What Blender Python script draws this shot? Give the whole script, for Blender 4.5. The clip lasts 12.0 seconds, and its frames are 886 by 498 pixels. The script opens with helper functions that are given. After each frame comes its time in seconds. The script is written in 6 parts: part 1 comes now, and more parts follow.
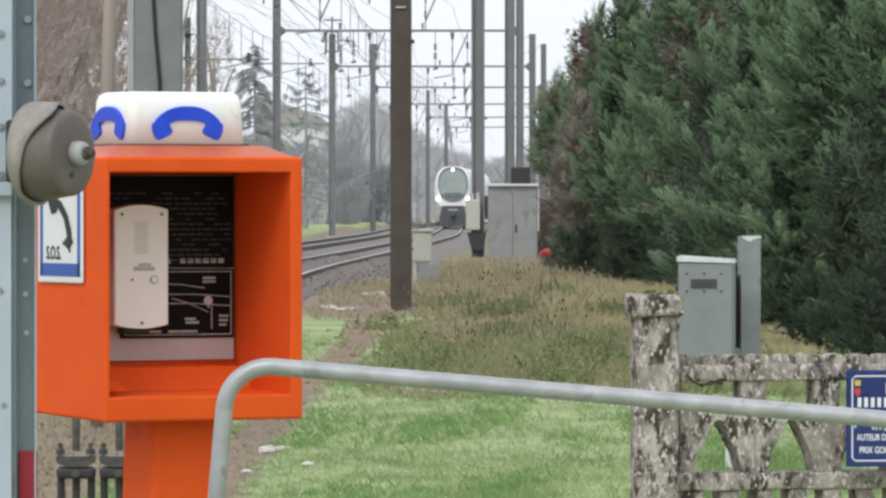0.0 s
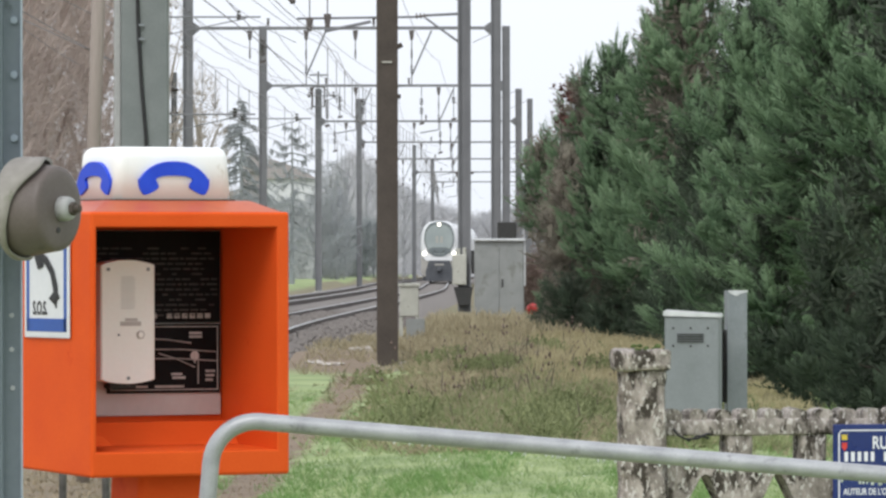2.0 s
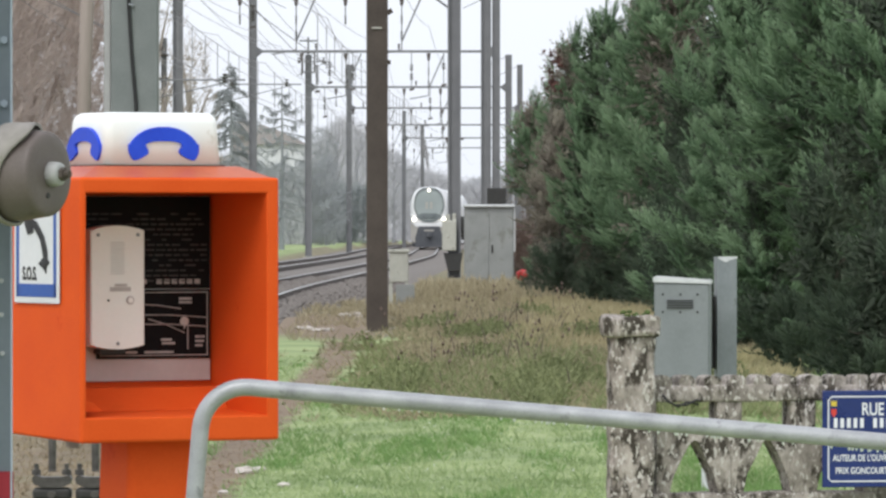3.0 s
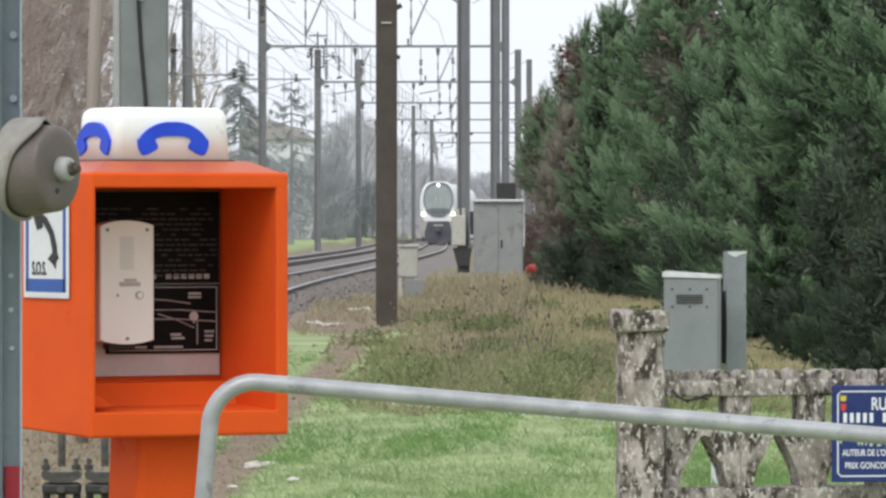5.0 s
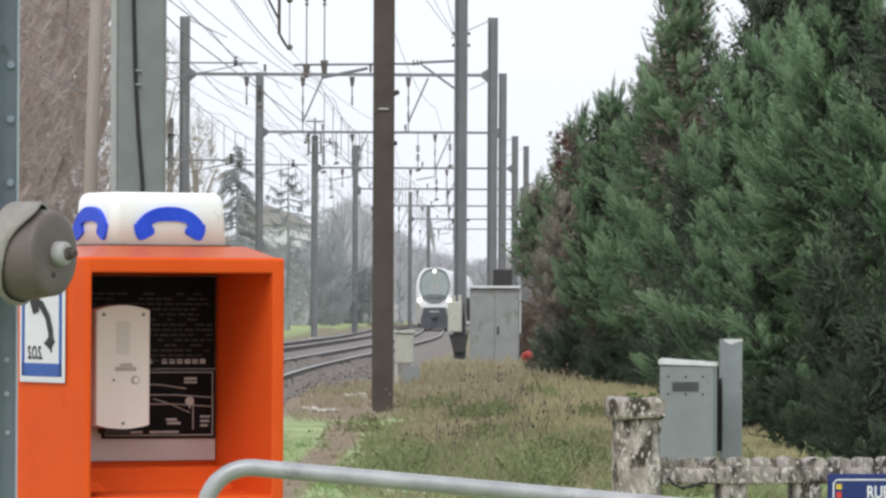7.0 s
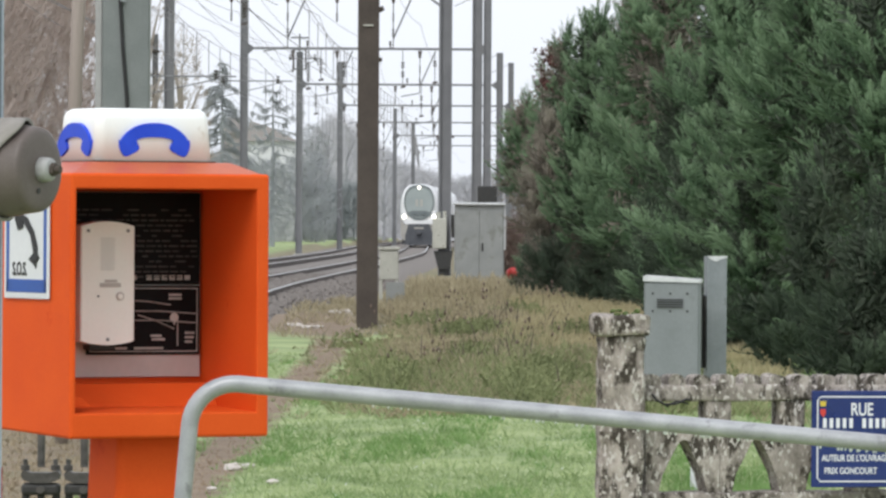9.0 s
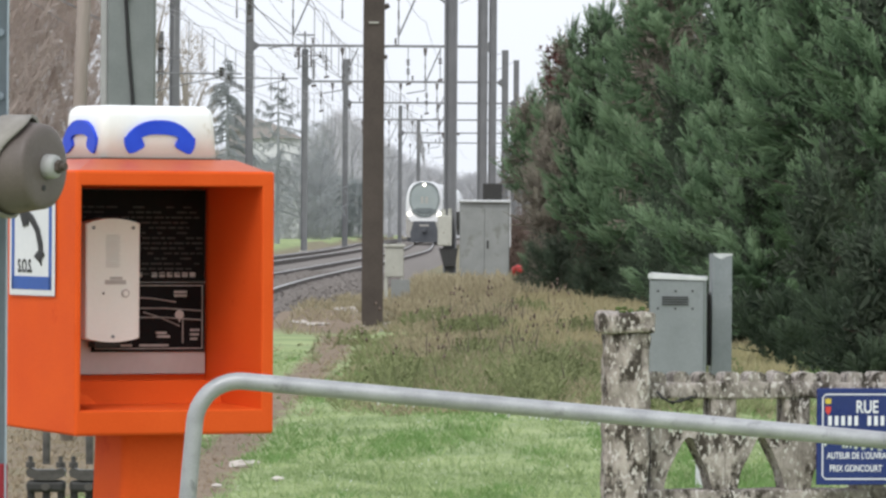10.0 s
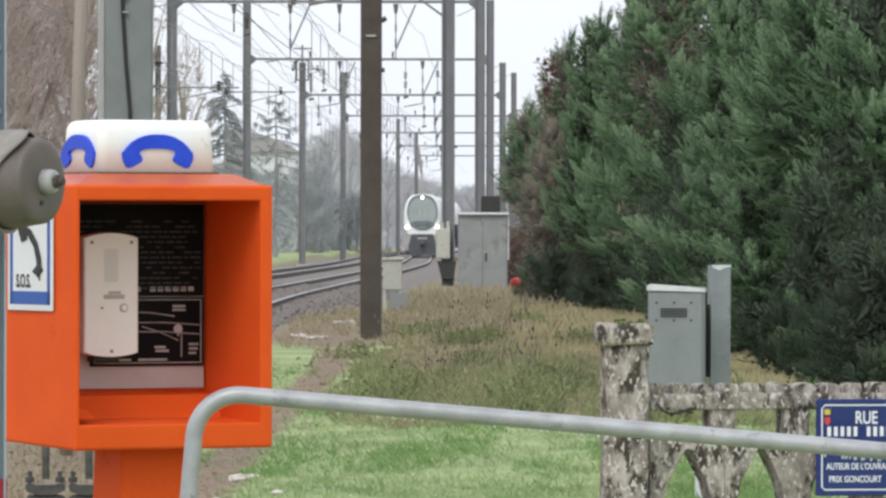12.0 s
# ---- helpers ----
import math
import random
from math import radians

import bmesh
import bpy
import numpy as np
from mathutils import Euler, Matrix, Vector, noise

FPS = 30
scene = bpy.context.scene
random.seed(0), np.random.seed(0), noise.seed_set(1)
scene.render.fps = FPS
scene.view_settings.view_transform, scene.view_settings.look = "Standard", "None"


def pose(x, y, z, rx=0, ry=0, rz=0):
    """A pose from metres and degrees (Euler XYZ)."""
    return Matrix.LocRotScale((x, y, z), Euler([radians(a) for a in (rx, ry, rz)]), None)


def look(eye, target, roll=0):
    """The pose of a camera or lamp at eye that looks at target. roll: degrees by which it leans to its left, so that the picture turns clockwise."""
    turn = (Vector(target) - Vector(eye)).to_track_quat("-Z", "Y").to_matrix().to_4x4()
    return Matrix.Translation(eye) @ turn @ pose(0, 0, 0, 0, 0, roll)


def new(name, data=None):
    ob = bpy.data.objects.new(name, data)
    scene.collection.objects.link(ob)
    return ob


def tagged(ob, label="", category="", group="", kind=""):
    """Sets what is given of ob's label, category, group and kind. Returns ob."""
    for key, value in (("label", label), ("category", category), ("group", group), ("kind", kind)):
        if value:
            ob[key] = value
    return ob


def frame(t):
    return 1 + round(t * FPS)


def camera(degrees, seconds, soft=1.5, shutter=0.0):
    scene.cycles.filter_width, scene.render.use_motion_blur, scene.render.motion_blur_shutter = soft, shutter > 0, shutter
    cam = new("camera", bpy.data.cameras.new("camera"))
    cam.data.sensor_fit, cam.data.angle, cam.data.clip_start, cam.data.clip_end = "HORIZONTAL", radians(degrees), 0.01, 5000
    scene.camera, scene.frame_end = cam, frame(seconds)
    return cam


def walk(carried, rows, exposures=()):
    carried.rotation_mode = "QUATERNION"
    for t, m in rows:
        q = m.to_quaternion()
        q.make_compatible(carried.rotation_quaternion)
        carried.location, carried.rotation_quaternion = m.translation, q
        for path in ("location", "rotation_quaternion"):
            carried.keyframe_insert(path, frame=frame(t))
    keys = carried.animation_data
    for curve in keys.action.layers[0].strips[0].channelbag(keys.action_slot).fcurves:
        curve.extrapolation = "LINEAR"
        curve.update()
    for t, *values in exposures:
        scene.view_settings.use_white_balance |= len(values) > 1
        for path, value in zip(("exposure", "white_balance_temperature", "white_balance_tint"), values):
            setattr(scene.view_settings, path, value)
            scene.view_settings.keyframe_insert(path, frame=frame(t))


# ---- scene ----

# ---------------------------------------------------------------- camera
EYE = (0.0, 0.0, 1.6)
cam = camera(9.0, 12.0, soft=2.6)
# seconds, yaw, pitch, roll in degrees: a hand-held zoom from one standpoint
ROWS = [
    (0.0, 0.0000, -0.5809, 0.000),
    (0.1, 0.0318, -0.5450, 0.015),
    (0.2, 0.1183, -0.4994, 0.030),
    (0.3, 0.1702, -0.4767, 0.046),
    (0.4, 0.2567, -0.4942, 0.061),
    (0.5, 0.3337, -0.5076, 0.076),
    (0.6, 0.3509, -0.4933, 0.020),
    (0.7, 0.3214, -0.4348, -0.035),
    (0.8, 0.2143, -0.3760, -0.091),
    (0.9, 0.1045, -0.3401, -0.146),
    (1.0, 0.0279, -0.3021, -0.202),
    (1.5, -0.0670, -0.2075, -0.039),
    (1.8, -0.1253, -0.0640, 0.025),
    (2.0, -0.1381, -0.0235, 0.068),
    (2.2, -0.2525, -0.0888, 0.065),
    (2.5, -0.2500, -0.1890, 0.061),
    (3.0, -0.2419, -0.3705, -0.004),
    (3.2, -0.2127, -0.4008, -0.003),
    (4.8, -0.1603, -0.4356, 0.009),
    (5.0, -0.1464, -0.4228, 0.010),
    (5.5, -0.1659, -0.3453, 0.014),
    (6.0, -0.0948, -0.2218, -0.078),
    (6.1, -0.0808, -0.1016, -0.099),
    (6.2, -0.0383, -0.0068, -0.119),
    (6.3, -0.0071, 0.1000, -0.140),
    (6.4, 0.0137, 0.1839, -0.160),
    (6.5, 0.0074, 0.3419, -0.181),
    (6.6, 0.0031, 0.4724, -0.198),
    (6.7, -0.0265, 0.5535, -0.214),
    (6.8, -0.0482, 0.5655, -0.231),
    (6.9, -0.1229, 0.5461, -0.247),
    (7.0, -0.1833, 0.4552, -0.264),
    (7.1, -0.2387, 0.3655, -0.248),
    (7.2, -0.2598, 0.2501, -0.232),
    (7.3, -0.2704, 0.1864, -0.215),
    (7.4, -0.2911, 0.1555, -0.199),
    (7.5, -0.3177, 0.1001, -0.183),
    (7.6, -0.3662, 0.0480, -0.194),
    (7.7, -0.3872, -0.0436, -0.206),
    (9.3, -0.3045, -0.3950, -0.386),
    (9.5, -0.2892, -0.3879, -0.408),
    (10.0, -0.2857, -0.4205, -0.375),
    (10.5, -0.2494, -0.4173, -0.274),
    (11.0, -0.2573, -0.3769, -0.119),
    (11.5, -0.2798, -0.3311, 0.026),
    (12.0, -0.3047, -0.2898, -0.081),
]
walk(cam, [(t, pose(*EYE, 90 + pitch, roll, yaw)) for t, yaw, pitch, roll in ROWS])

# ---------------------------------------------------------------- light: overcast winter day
world = bpy.data.worlds.new("overcast_sky")
scene.world = world
world.use_nodes = True
wn = world.node_tree.nodes
wl = world.node_tree.links
sky = wn.new("ShaderNodeTexSky")
sky.sky_type, sky.sun_disc = "NISHITA", False
sky.sun_elevation, sky.sun_rotation = radians(38), radians(200)
sky.air_density, sky.dust_density = 1.0, 4.0
grey = wn.new("ShaderNodeHueSaturation")
grey.inputs["Saturation"].default_value = 0.06
veil = wn.new("ShaderNodeMix")
veil.data_type = "RGBA"
veil.inputs["Factor"].default_value = 0.75
veil.inputs["B"].default_value = (8.4, 8.85, 9.65, 1)
wl.new(sky.outputs["Color"], grey.inputs["Color"])
wl.new(grey.outputs["Color"], veil.inputs["A"])
wl.new(veil.outputs["Result"], wn["Background"].inputs["Color"])
wn["Background"].inputs["Strength"].default_value = 0.116

sun = new("sun", bpy.data.lights.new("sun", "SUN"))
sun.data.energy, sun.data.angle, sun.data.color = 1.3, radians(30), (1.0, 0.97, 0.93)
sun.matrix_world = look((-6, -15, 20), (0, 0, 0))
scene.view_settings.exposure = 0.3


# ---------------------------------------------------------------- materials
def material(name, dark, light, scale=8.0, rough=0.6, metal=0.0, bump=0.15, fine=60.0, island=0.0, rand=0.0, stain=None, stain_scale=2.0, stain_cover=0.5, stretch=(1, 1, 1), glow=None, coat=0.0, spec=0.35, speck=None, speck_scale=60, speck_cover=0.4):
    """A two-scale noise surface: broad patches from dark to light, fine grain in colour and relief, optional stains."""
    m = bpy.data.materials.new(name)
    m.use_nodes = True
    n, l = m.node_tree.nodes, m.node_tree.links
    b = n["Principled BSDF"]
    b.inputs["Specular IOR Level"].default_value = spec
    co = n.new("ShaderNodeTexCoord")
    mp = n.new("ShaderNodeMapping")
    mp.inputs["Scale"].default_value = stretch
    l.new(co.outputs["Object"], mp.inputs["Vector"])
    big = n.new("ShaderNodeTexNoise")
    big.inputs["Scale"].default_value, big.inputs["Detail"].default_value = scale, 5
    small = n.new("ShaderNodeTexNoise")
    small.inputs["Scale"].default_value, small.inputs["Detail"].default_value = fine, 4
    for t in (big, small):
        l.new(mp.outputs["Vector"], t.inputs["Vector"])
    add = n.new("ShaderNodeMath")
    add.operation = "MULTIPLY_ADD"
    l.new(small.outputs["Fac"], add.inputs[0])
    add.inputs[1].default_value = 0.45
    l.new(big.outputs["Fac"], add.inputs[2])
    ramp = n.new("ShaderNodeMapRange")
    ramp.inputs["From Min"].default_value, ramp.inputs["From Max"].default_value = 0.45, 1.0
    l.new(add.outputs[0], ramp.inputs["Value"])
    fac = ramp.outputs[0]
    if island or rand:
        if island:
            src = n.new("ShaderNodeNewGeometry").outputs["Random Per Island"]
        else:
            src = n.new("ShaderNodeObjectInfo").outputs["Random"]
        mx = n.new("ShaderNodeMix")
        mx.inputs["Factor"].default_value = island or rand
        l.new(fac, mx.inputs["A"])
        l.new(src, mx.inputs["B"])
        fac = mx.outputs["Result"]
    col = n.new("ShaderNodeMix")
    col.data_type = "RGBA"
    col.inputs["A"].default_value, col.inputs["B"].default_value = (*dark, 1), (*light, 1)
    l.new(fac, col.inputs["Factor"])
    out = col.outputs["Result"]
    if stain:
        st = n.new("ShaderNodeTexNoise")
        st.inputs["Scale"].default_value, st.inputs["Detail"].default_value, st.inputs["Roughness"].default_value = stain_scale, 7, 0.65
        l.new(mp.outputs["Vector"], st.inputs["Vector"])
        cut = n.new("ShaderNodeMapRange")
        cut.inputs["From Min"].default_value, cut.inputs["From Max"].default_value = 1 - stain_cover, 1.08 - stain_cover
        l.new(st.outputs["Fac"], cut.inputs["Value"])
        sm = n.new("ShaderNodeMix")
        sm.data_type = "RGBA"
        l.new(cut.outputs[0], sm.inputs["Factor"])
        l.new(out, sm.inputs["A"])
        sm.inputs["B"].default_value = (*stain, 1)
        out = sm.outputs["Result"]
    if speck:
        st = n.new("ShaderNodeTexNoise")
        st.inputs["Scale"].default_value, st.inputs["Detail"].default_value, st.inputs["Roughness"].default_value = speck_scale, 3, 0.5
        l.new(mp.outputs["Vector"], st.inputs["Vector"])
        cut = n.new("ShaderNodeMapRange")
        cut.inputs["From Min"].default_value, cut.inputs["From Max"].default_value = 1 - speck_cover, 1.06 - speck_cover
        l.new(st.outputs["Fac"], cut.inputs["Value"])
        sm = n.new("ShaderNodeMix")
        sm.data_type = "RGBA"
        l.new(cut.outputs[0], sm.inputs["Factor"])
        l.new(out, sm.inputs["A"])
        sm.inputs["B"].default_value = (*speck, 1)
        out = sm.outputs["Result"]
    l.new(out, b.inputs["Base Color"])
    rr = n.new("ShaderNodeMapRange")
    rr.inputs["To Min"].default_value, rr.inputs["To Max"].default_value = max(rough - 0.12, 0.02), min(rough + 0.12, 1)
    l.new(big.outputs["Fac"], rr.inputs["Value"])
    l.new(rr.outputs[0], b.inputs["Roughness"])
    b.inputs["Metallic"].default_value = metal
    b.inputs["Coat Weight"].default_value = coat
    if bump:
        bp = n.new("ShaderNodeBump")
        bp.inputs["Strength"].default_value, bp.inputs["Distance"].default_value = bump, 0.01
        l.new(add.outputs[0], bp.inputs["Height"])
        l.new(bp.outputs["Normal"], b.inputs["Normal"])
    if glow:
        b.inputs["Emission Color"].default_value, b.inputs["Emission Strength"].default_value = (*glow[:3], 1), glow[3]
    return m


M = {}
M["orange"] = material("orange_polyester", (0.64, 0.078, 0.014), (0.73, 0.106, 0.020), 5, 0.5, bump=0.05, fine=140, stain=(0.60, 0.058, 0.008), stain_scale=7, stain_cover=0.36, spec=0.06)
M["dulltop"] = material("darker_orange_polyester", (0.44, 0.085, 0.03), (0.52, 0.12, 0.05), 7, 0.4, bump=0.08, stain=(0.46, 0.10, 0.04), stain_scale=10, stain_cover=0.42, spec=0.5, coat=0.0)
M["cap"] = material("white_polyester", (0.84, 0.85, 0.85), (0.90, 0.91, 0.91), 9, 0.45, bump=0.08, fine=180, stain=(0.60, 0.57, 0.52), stain_scale=11, stain_cover=0.33)
M["blue"] = material("blue_paint", (0.012, 0.05, 0.55), (0.02, 0.08, 0.68), 12, 0.45, bump=0.05)
M["sosblue"] = material("sos_blue_film", (0.02, 0.08, 0.33), (0.03, 0.10, 0.38), 12, 0.4, bump=0.02)
M["sosgrey"] = material("sos_white_film", (0.62, 0.64, 0.66), (0.70, 0.71, 0.72), 8, 0.35, bump=0.02)
M["black"] = material("black_film", (0.015, 0.016, 0.018), (0.03, 0.03, 0.03), 14, 0.5, bump=0.03)
M["engraved"] = material("engraved_black_plate", (0.004, 0.004, 0.0045), (0.010, 0.010, 0.011), 10, 0.6, bump=0.04, spec=0.08)
M["engraving"] = material("grey_engraving", (0.22, 0.22, 0.21), (0.38, 0.37, 0.36), 30, 0.6, bump=0.03)
M["faintwriting"] = material("worn_grey_writing", (0.012, 0.012, 0.012), (0.05, 0.049, 0.047), 30, 0.6, bump=0.03)
M["plate"] = material("pale_grey_plate", (0.40, 0.37, 0.36), (0.47, 0.44, 0.43), 7, 0.5, bump=0.05)
M["ivory"] = material("ivory_painted_metal", (0.76, 0.75, 0.73), (0.83, 0.82, 0.80), 6, 0.45, bump=0.05, fine=120, stain=(0.5, 0.46, 0.39), stain_scale=12, stain_cover=0.34)
M["galv"] = material("galvanised_tube", (0.27, 0.278, 0.292), (0.42, 0.43, 0.447), 16, 0.34, 0.2, bump=0.18, fine=220, stain=(0.23, 0.235, 0.245), stain_scale=14, stain_cover=0.4)
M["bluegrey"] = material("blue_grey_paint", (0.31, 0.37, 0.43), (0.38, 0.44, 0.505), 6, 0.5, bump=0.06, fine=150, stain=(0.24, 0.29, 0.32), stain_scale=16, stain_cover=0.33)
# Darker copy of the post's paint, holding the shade of its turned side.
M["shadegrey"] = material("shaded_blue_grey_paint", (0.185, 0.22, 0.25), (0.24, 0.28, 0.31), 6, 0.6, bump=0.08, stain=(0.13, 0.155, 0.165), stain_scale=9, stain_cover=0.38)
M["edgegrey"] = material("pale_grey_flange", (0.27, 0.275, 0.27), (0.36, 0.365, 0.36), 6, 0.6, bump=0.1)
M["polegrey"] = material("grey_green_painted_steel", (0.14, 0.158, 0.156), (0.195, 0.214, 0.21), 5, 0.6, 0.05, bump=0.1, stain=(0.085, 0.095, 0.09), stain_scale=6, stain_cover=0.36)
M["greysteel"] = material("weathered_zinc_steel", (0.17, 0.19, 0.20), (0.25, 0.27, 0.285), 8, 0.55, 0.2, bump=0.1, stain=(0.10, 0.11, 0.11), stain_scale=8, stain_cover=0.36)
M["redpaint"] = material("faded_red_paint", (0.30, 0.02, 0.035), (0.38, 0.03, 0.045), 9, 0.5, bump=0.05)
M["gong"] = material("grey_brown_gong_enamel", (0.098, 0.080, 0.073), (0.145, 0.121, 0.112), 10, 0.5, bump=0.06, fine=160, stain=(0.10, 0.085, 0.075), stain_scale=18, stain_cover=0.38)
M["gonghood"] = material("mossy_grey_hood", (0.22, 0.205, 0.185), (0.33, 0.31, 0.285), 12, 0.65, bump=0.12, stain=(0.15, 0.17, 0.10), stain_scale=16, stain_cover=0.42)
M["darksteel"] = material("dark_steel", (0.02, 0.02, 0.02), (0.045, 0.045, 0.043), 20, 0.55, 0.0, bump=0.15)
M["clampsteel"] = material("oily_grey_casting", (0.035, 0.033, 0.030), (0.095, 0.09, 0.083), 30, 0.45, 0.0, bump=0.2)
M["concrete"] = material("lichened_concrete", (0.10, 0.085, 0.07), (0.47, 0.425, 0.385), 24, 0.9, bump=1.0, fine=100, stain=(0.05, 0.042, 0.033), stain_scale=22, stain_cover=0.495, speck=(0.50, 0.475, 0.44), speck_scale=110, speck_cover=0.43, stretch=(1, 1, 0.55))
M["moss"] = material("green_moss", (0.05, 0.08, 0.02), (0.10, 0.14, 0.04), 40, 0.95, bump=0.6)
M["enamel"] = material("blue_enamel", (0.009, 0.021, 0.115), (0.014, 0.031, 0.155), 5, 0.3, bump=0.02, coat=0.4)
M["white"] = material("white_enamel", (0.66, 0.68, 0.72), (0.76, 0.77, 0.80), 12, 0.35, bump=0.02)
M["gold"] = material("yellow_enamel", (0.55, 0.42, 0.05), (0.65, 0.5, 0.07), 20, 0.4, bump=0.02)
M["crest_red"] = material("red_enamel", (0.5, 0.04, 0.03), (0.6, 0.06, 0.05), 20, 0.4, bump=0.02)
M["locker"] = material("grey_green_locker_paint", (0.165, 0.182, 0.188), (0.215, 0.233, 0.242), 5, 0.5, bump=0.06, stain=(0.15, 0.168, 0.172), stain_scale=5, stain_cover=0.4)
M["lockertop"] = material("pale_worn_top", (0.45, 0.47, 0.48), (0.60, 0.61, 0.62), 14, 0.5, bump=0.08)
M["rust"] = material("brown_rusted_steel", (0.050, 0.040, 0.033), (0.085, 0.07, 0.058), 3, 0.75, bump=0.2, fine=30, stain=(0.11, 0.10, 0.09), stain_scale=2, stain_cover=0.38)
M["portal"] = material("grey_portal_steel", (0.15, 0.155, 0.165), (0.22, 0.225, 0.235), 1.5, 0.65, 0.1, bump=0.1)
M["cabinet"] = material("aluminium_grey_cabinet", (0.19, 0.20, 0.195), (0.26, 0.27, 0.262), 2.5, 0.55, bump=0.05, stain=(0.17, 0.175, 0.16), stain_scale=2.2, stain_cover=0.45)
M["paleconc"] = material("pale_concrete_box", (0.34, 0.34, 0.30), (0.46, 0.46, 0.41), 6, 0.85, bump=0.3, stain=(0.16, 0.15, 0.12), stain_scale=6, stain_cover=0.42)
M["wire"] = material("weathered_copper_wire", (0.22, 0.22, 0.23), (0.30, 0.30, 0.31), 3, 0.6, bump=0.0)
M["rail"] = material("rusty_rail_web", (0.05, 0.04, 0.034), (0.09, 0.075, 0.065), 3, 0.8, 0.0, bump=0.1)
M["railhead"] = material("polished_rail_head", (0.36, 0.36, 0.37), (0.46, 0.46, 0.47), 3, 0.3, 0.9, bump=0.02)
M["sleeper"] = material("concrete_sleeper", (0.20, 0.19, 0.175), (0.28, 0.27, 0.25), 5, 0.9, bump=0.2, rand=0.4)
M["ballast"] = material("ballast_stone", (0.125, 0.11, 0.10), (0.215, 0.195, 0.18), 9, 0.9, bump=0.7, fine=35, island=0.3)
M["ground"] = material("winter_soil", (0.13, 0.11, 0.07), (0.25, 0.22, 0.14), 0.8, 0.95, bump=0.5, fine=9, stain=(0.14, 0.155, 0.075), stain_scale=0.9, stain_cover=0.45)
M["dirt"] = material("trodden_earth", (0.13, 0.09, 0.06), (0.24, 0.19, 0.14), 3, 0.95, bump=0.5, fine=20)
M["blade"] = material("grass_blades", (0.045, 0.135, 0.015), (0.55, 0.63, 0.34), 1.1, 0.6, bump=0, island=0.3)
M["darkblade"] = material("lush_green_blades", (0.10, 0.215, 0.05), (0.26, 0.40, 0.15), 1.2, 0.6, bump=0, island=0.3)
M["dry"] = material("dry_weeds", (0.21, 0.175, 0.105), (0.50, 0.44, 0.30), 0.8, 0.85, bump=0, island=0.7)
M["bramble"] = material("bramble_leaves", (0.14, 0.15, 0.07), (0.35, 0.34, 0.20), 1.2, 0.8, bump=0, island=0.7)
M["litterleaf"] = material("brown_leaf_litter", (0.22, 0.175, 0.115), (0.34, 0.285, 0.195), 1.0, 0.9, bump=0, island=0.6)
M["bramblegreen"] = material("rank_green_grass", (0.12, 0.145, 0.06), (0.36, 0.39, 0.20), 1.4, 0.8, bump=0, island=0.6)
M["clod"] = material("earth_clods", (0.15, 0.10, 0.065), (0.36, 0.29, 0.20), 2.0, 0.95, bump=0, island=0.8)
M["palegrass"] = material("pale_winter_grass", (0.30, 0.30, 0.155), (0.56, 0.53, 0.33), 0.7, 0.85, bump=0, island=0.5)
M["straw"] = material("pale_straw", (0.32, 0.28, 0.15), (0.50, 0.44, 0.28), 1.2, 0.85, bump=0, island=0.7)
M["conifer"] = material("cypress_foliage", (0.074, 0.145, 0.078), (0.245, 0.385, 0.205), 1.3, 0.75, bump=0, island=0.35)
# Two darker cypress greens put crown and hedge-foot shade into the colour.
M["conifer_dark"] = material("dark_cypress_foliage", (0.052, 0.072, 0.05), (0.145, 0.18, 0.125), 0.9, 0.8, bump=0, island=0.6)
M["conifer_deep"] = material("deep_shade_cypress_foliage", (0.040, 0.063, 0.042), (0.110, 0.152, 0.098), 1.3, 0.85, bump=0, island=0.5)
M["conifer_brown"] = material("browned_cypress_foliage", (0.26, 0.23, 0.19), (0.44, 0.40, 0.33), 1.3, 0.85, bump=0, island=0.6)
M["russet"] = material("russet_leaves", (0.075, 0.035, 0.03), (0.13, 0.06, 0.05), 2, 0.8, bump=0, island=0.6)
M["bark"] = material("grey_brown_bark", (0.06, 0.05, 0.04), (0.12, 0.10, 0.085), 6, 0.9, bump=0.5)
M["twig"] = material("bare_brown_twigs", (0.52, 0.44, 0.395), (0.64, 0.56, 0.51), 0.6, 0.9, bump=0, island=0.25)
M["scrub"] = material("brown_scrub_twigs", (0.10, 0.07, 0.058), (0.20, 0.145, 0.12), 1.2, 0.9, bump=0, island=0.5)
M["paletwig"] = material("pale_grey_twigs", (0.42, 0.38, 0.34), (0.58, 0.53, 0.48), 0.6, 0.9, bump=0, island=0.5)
M["wood"] = material("grey_brown_wooden_pole", (0.22, 0.185, 0.16), (0.32, 0.28, 0.25), 4, 0.85, bump=0.3, stretch=(1, 1, 0.1))
# Far foliage: distance haze is put into these pale grey base colours.
M["farwood"] = material("hazed_bare_wood", (0.50, 0.505, 0.525), (0.56, 0.565, 0.585), 0.15, 0.95, bump=0, island=0.3)
M["farconifer"] = material("hazed_hedge", (0.30, 0.33, 0.335), (0.37, 0.40, 0.405), 0.3, 0.95, bump=0, island=0.3)
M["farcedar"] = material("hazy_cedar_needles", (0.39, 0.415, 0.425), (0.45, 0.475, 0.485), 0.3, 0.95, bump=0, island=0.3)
M["farlow"] = material("hazed_thicket", (0.41, 0.425, 0.44), (0.47, 0.485, 0.50), 0.2, 0.95, bump=0, island=0.25)
M["housewall"] = material("white_render", (0.54, 0.55, 0.56), (0.62, 0.63, 0.64), 0.5, 0.9, bump=0.05)
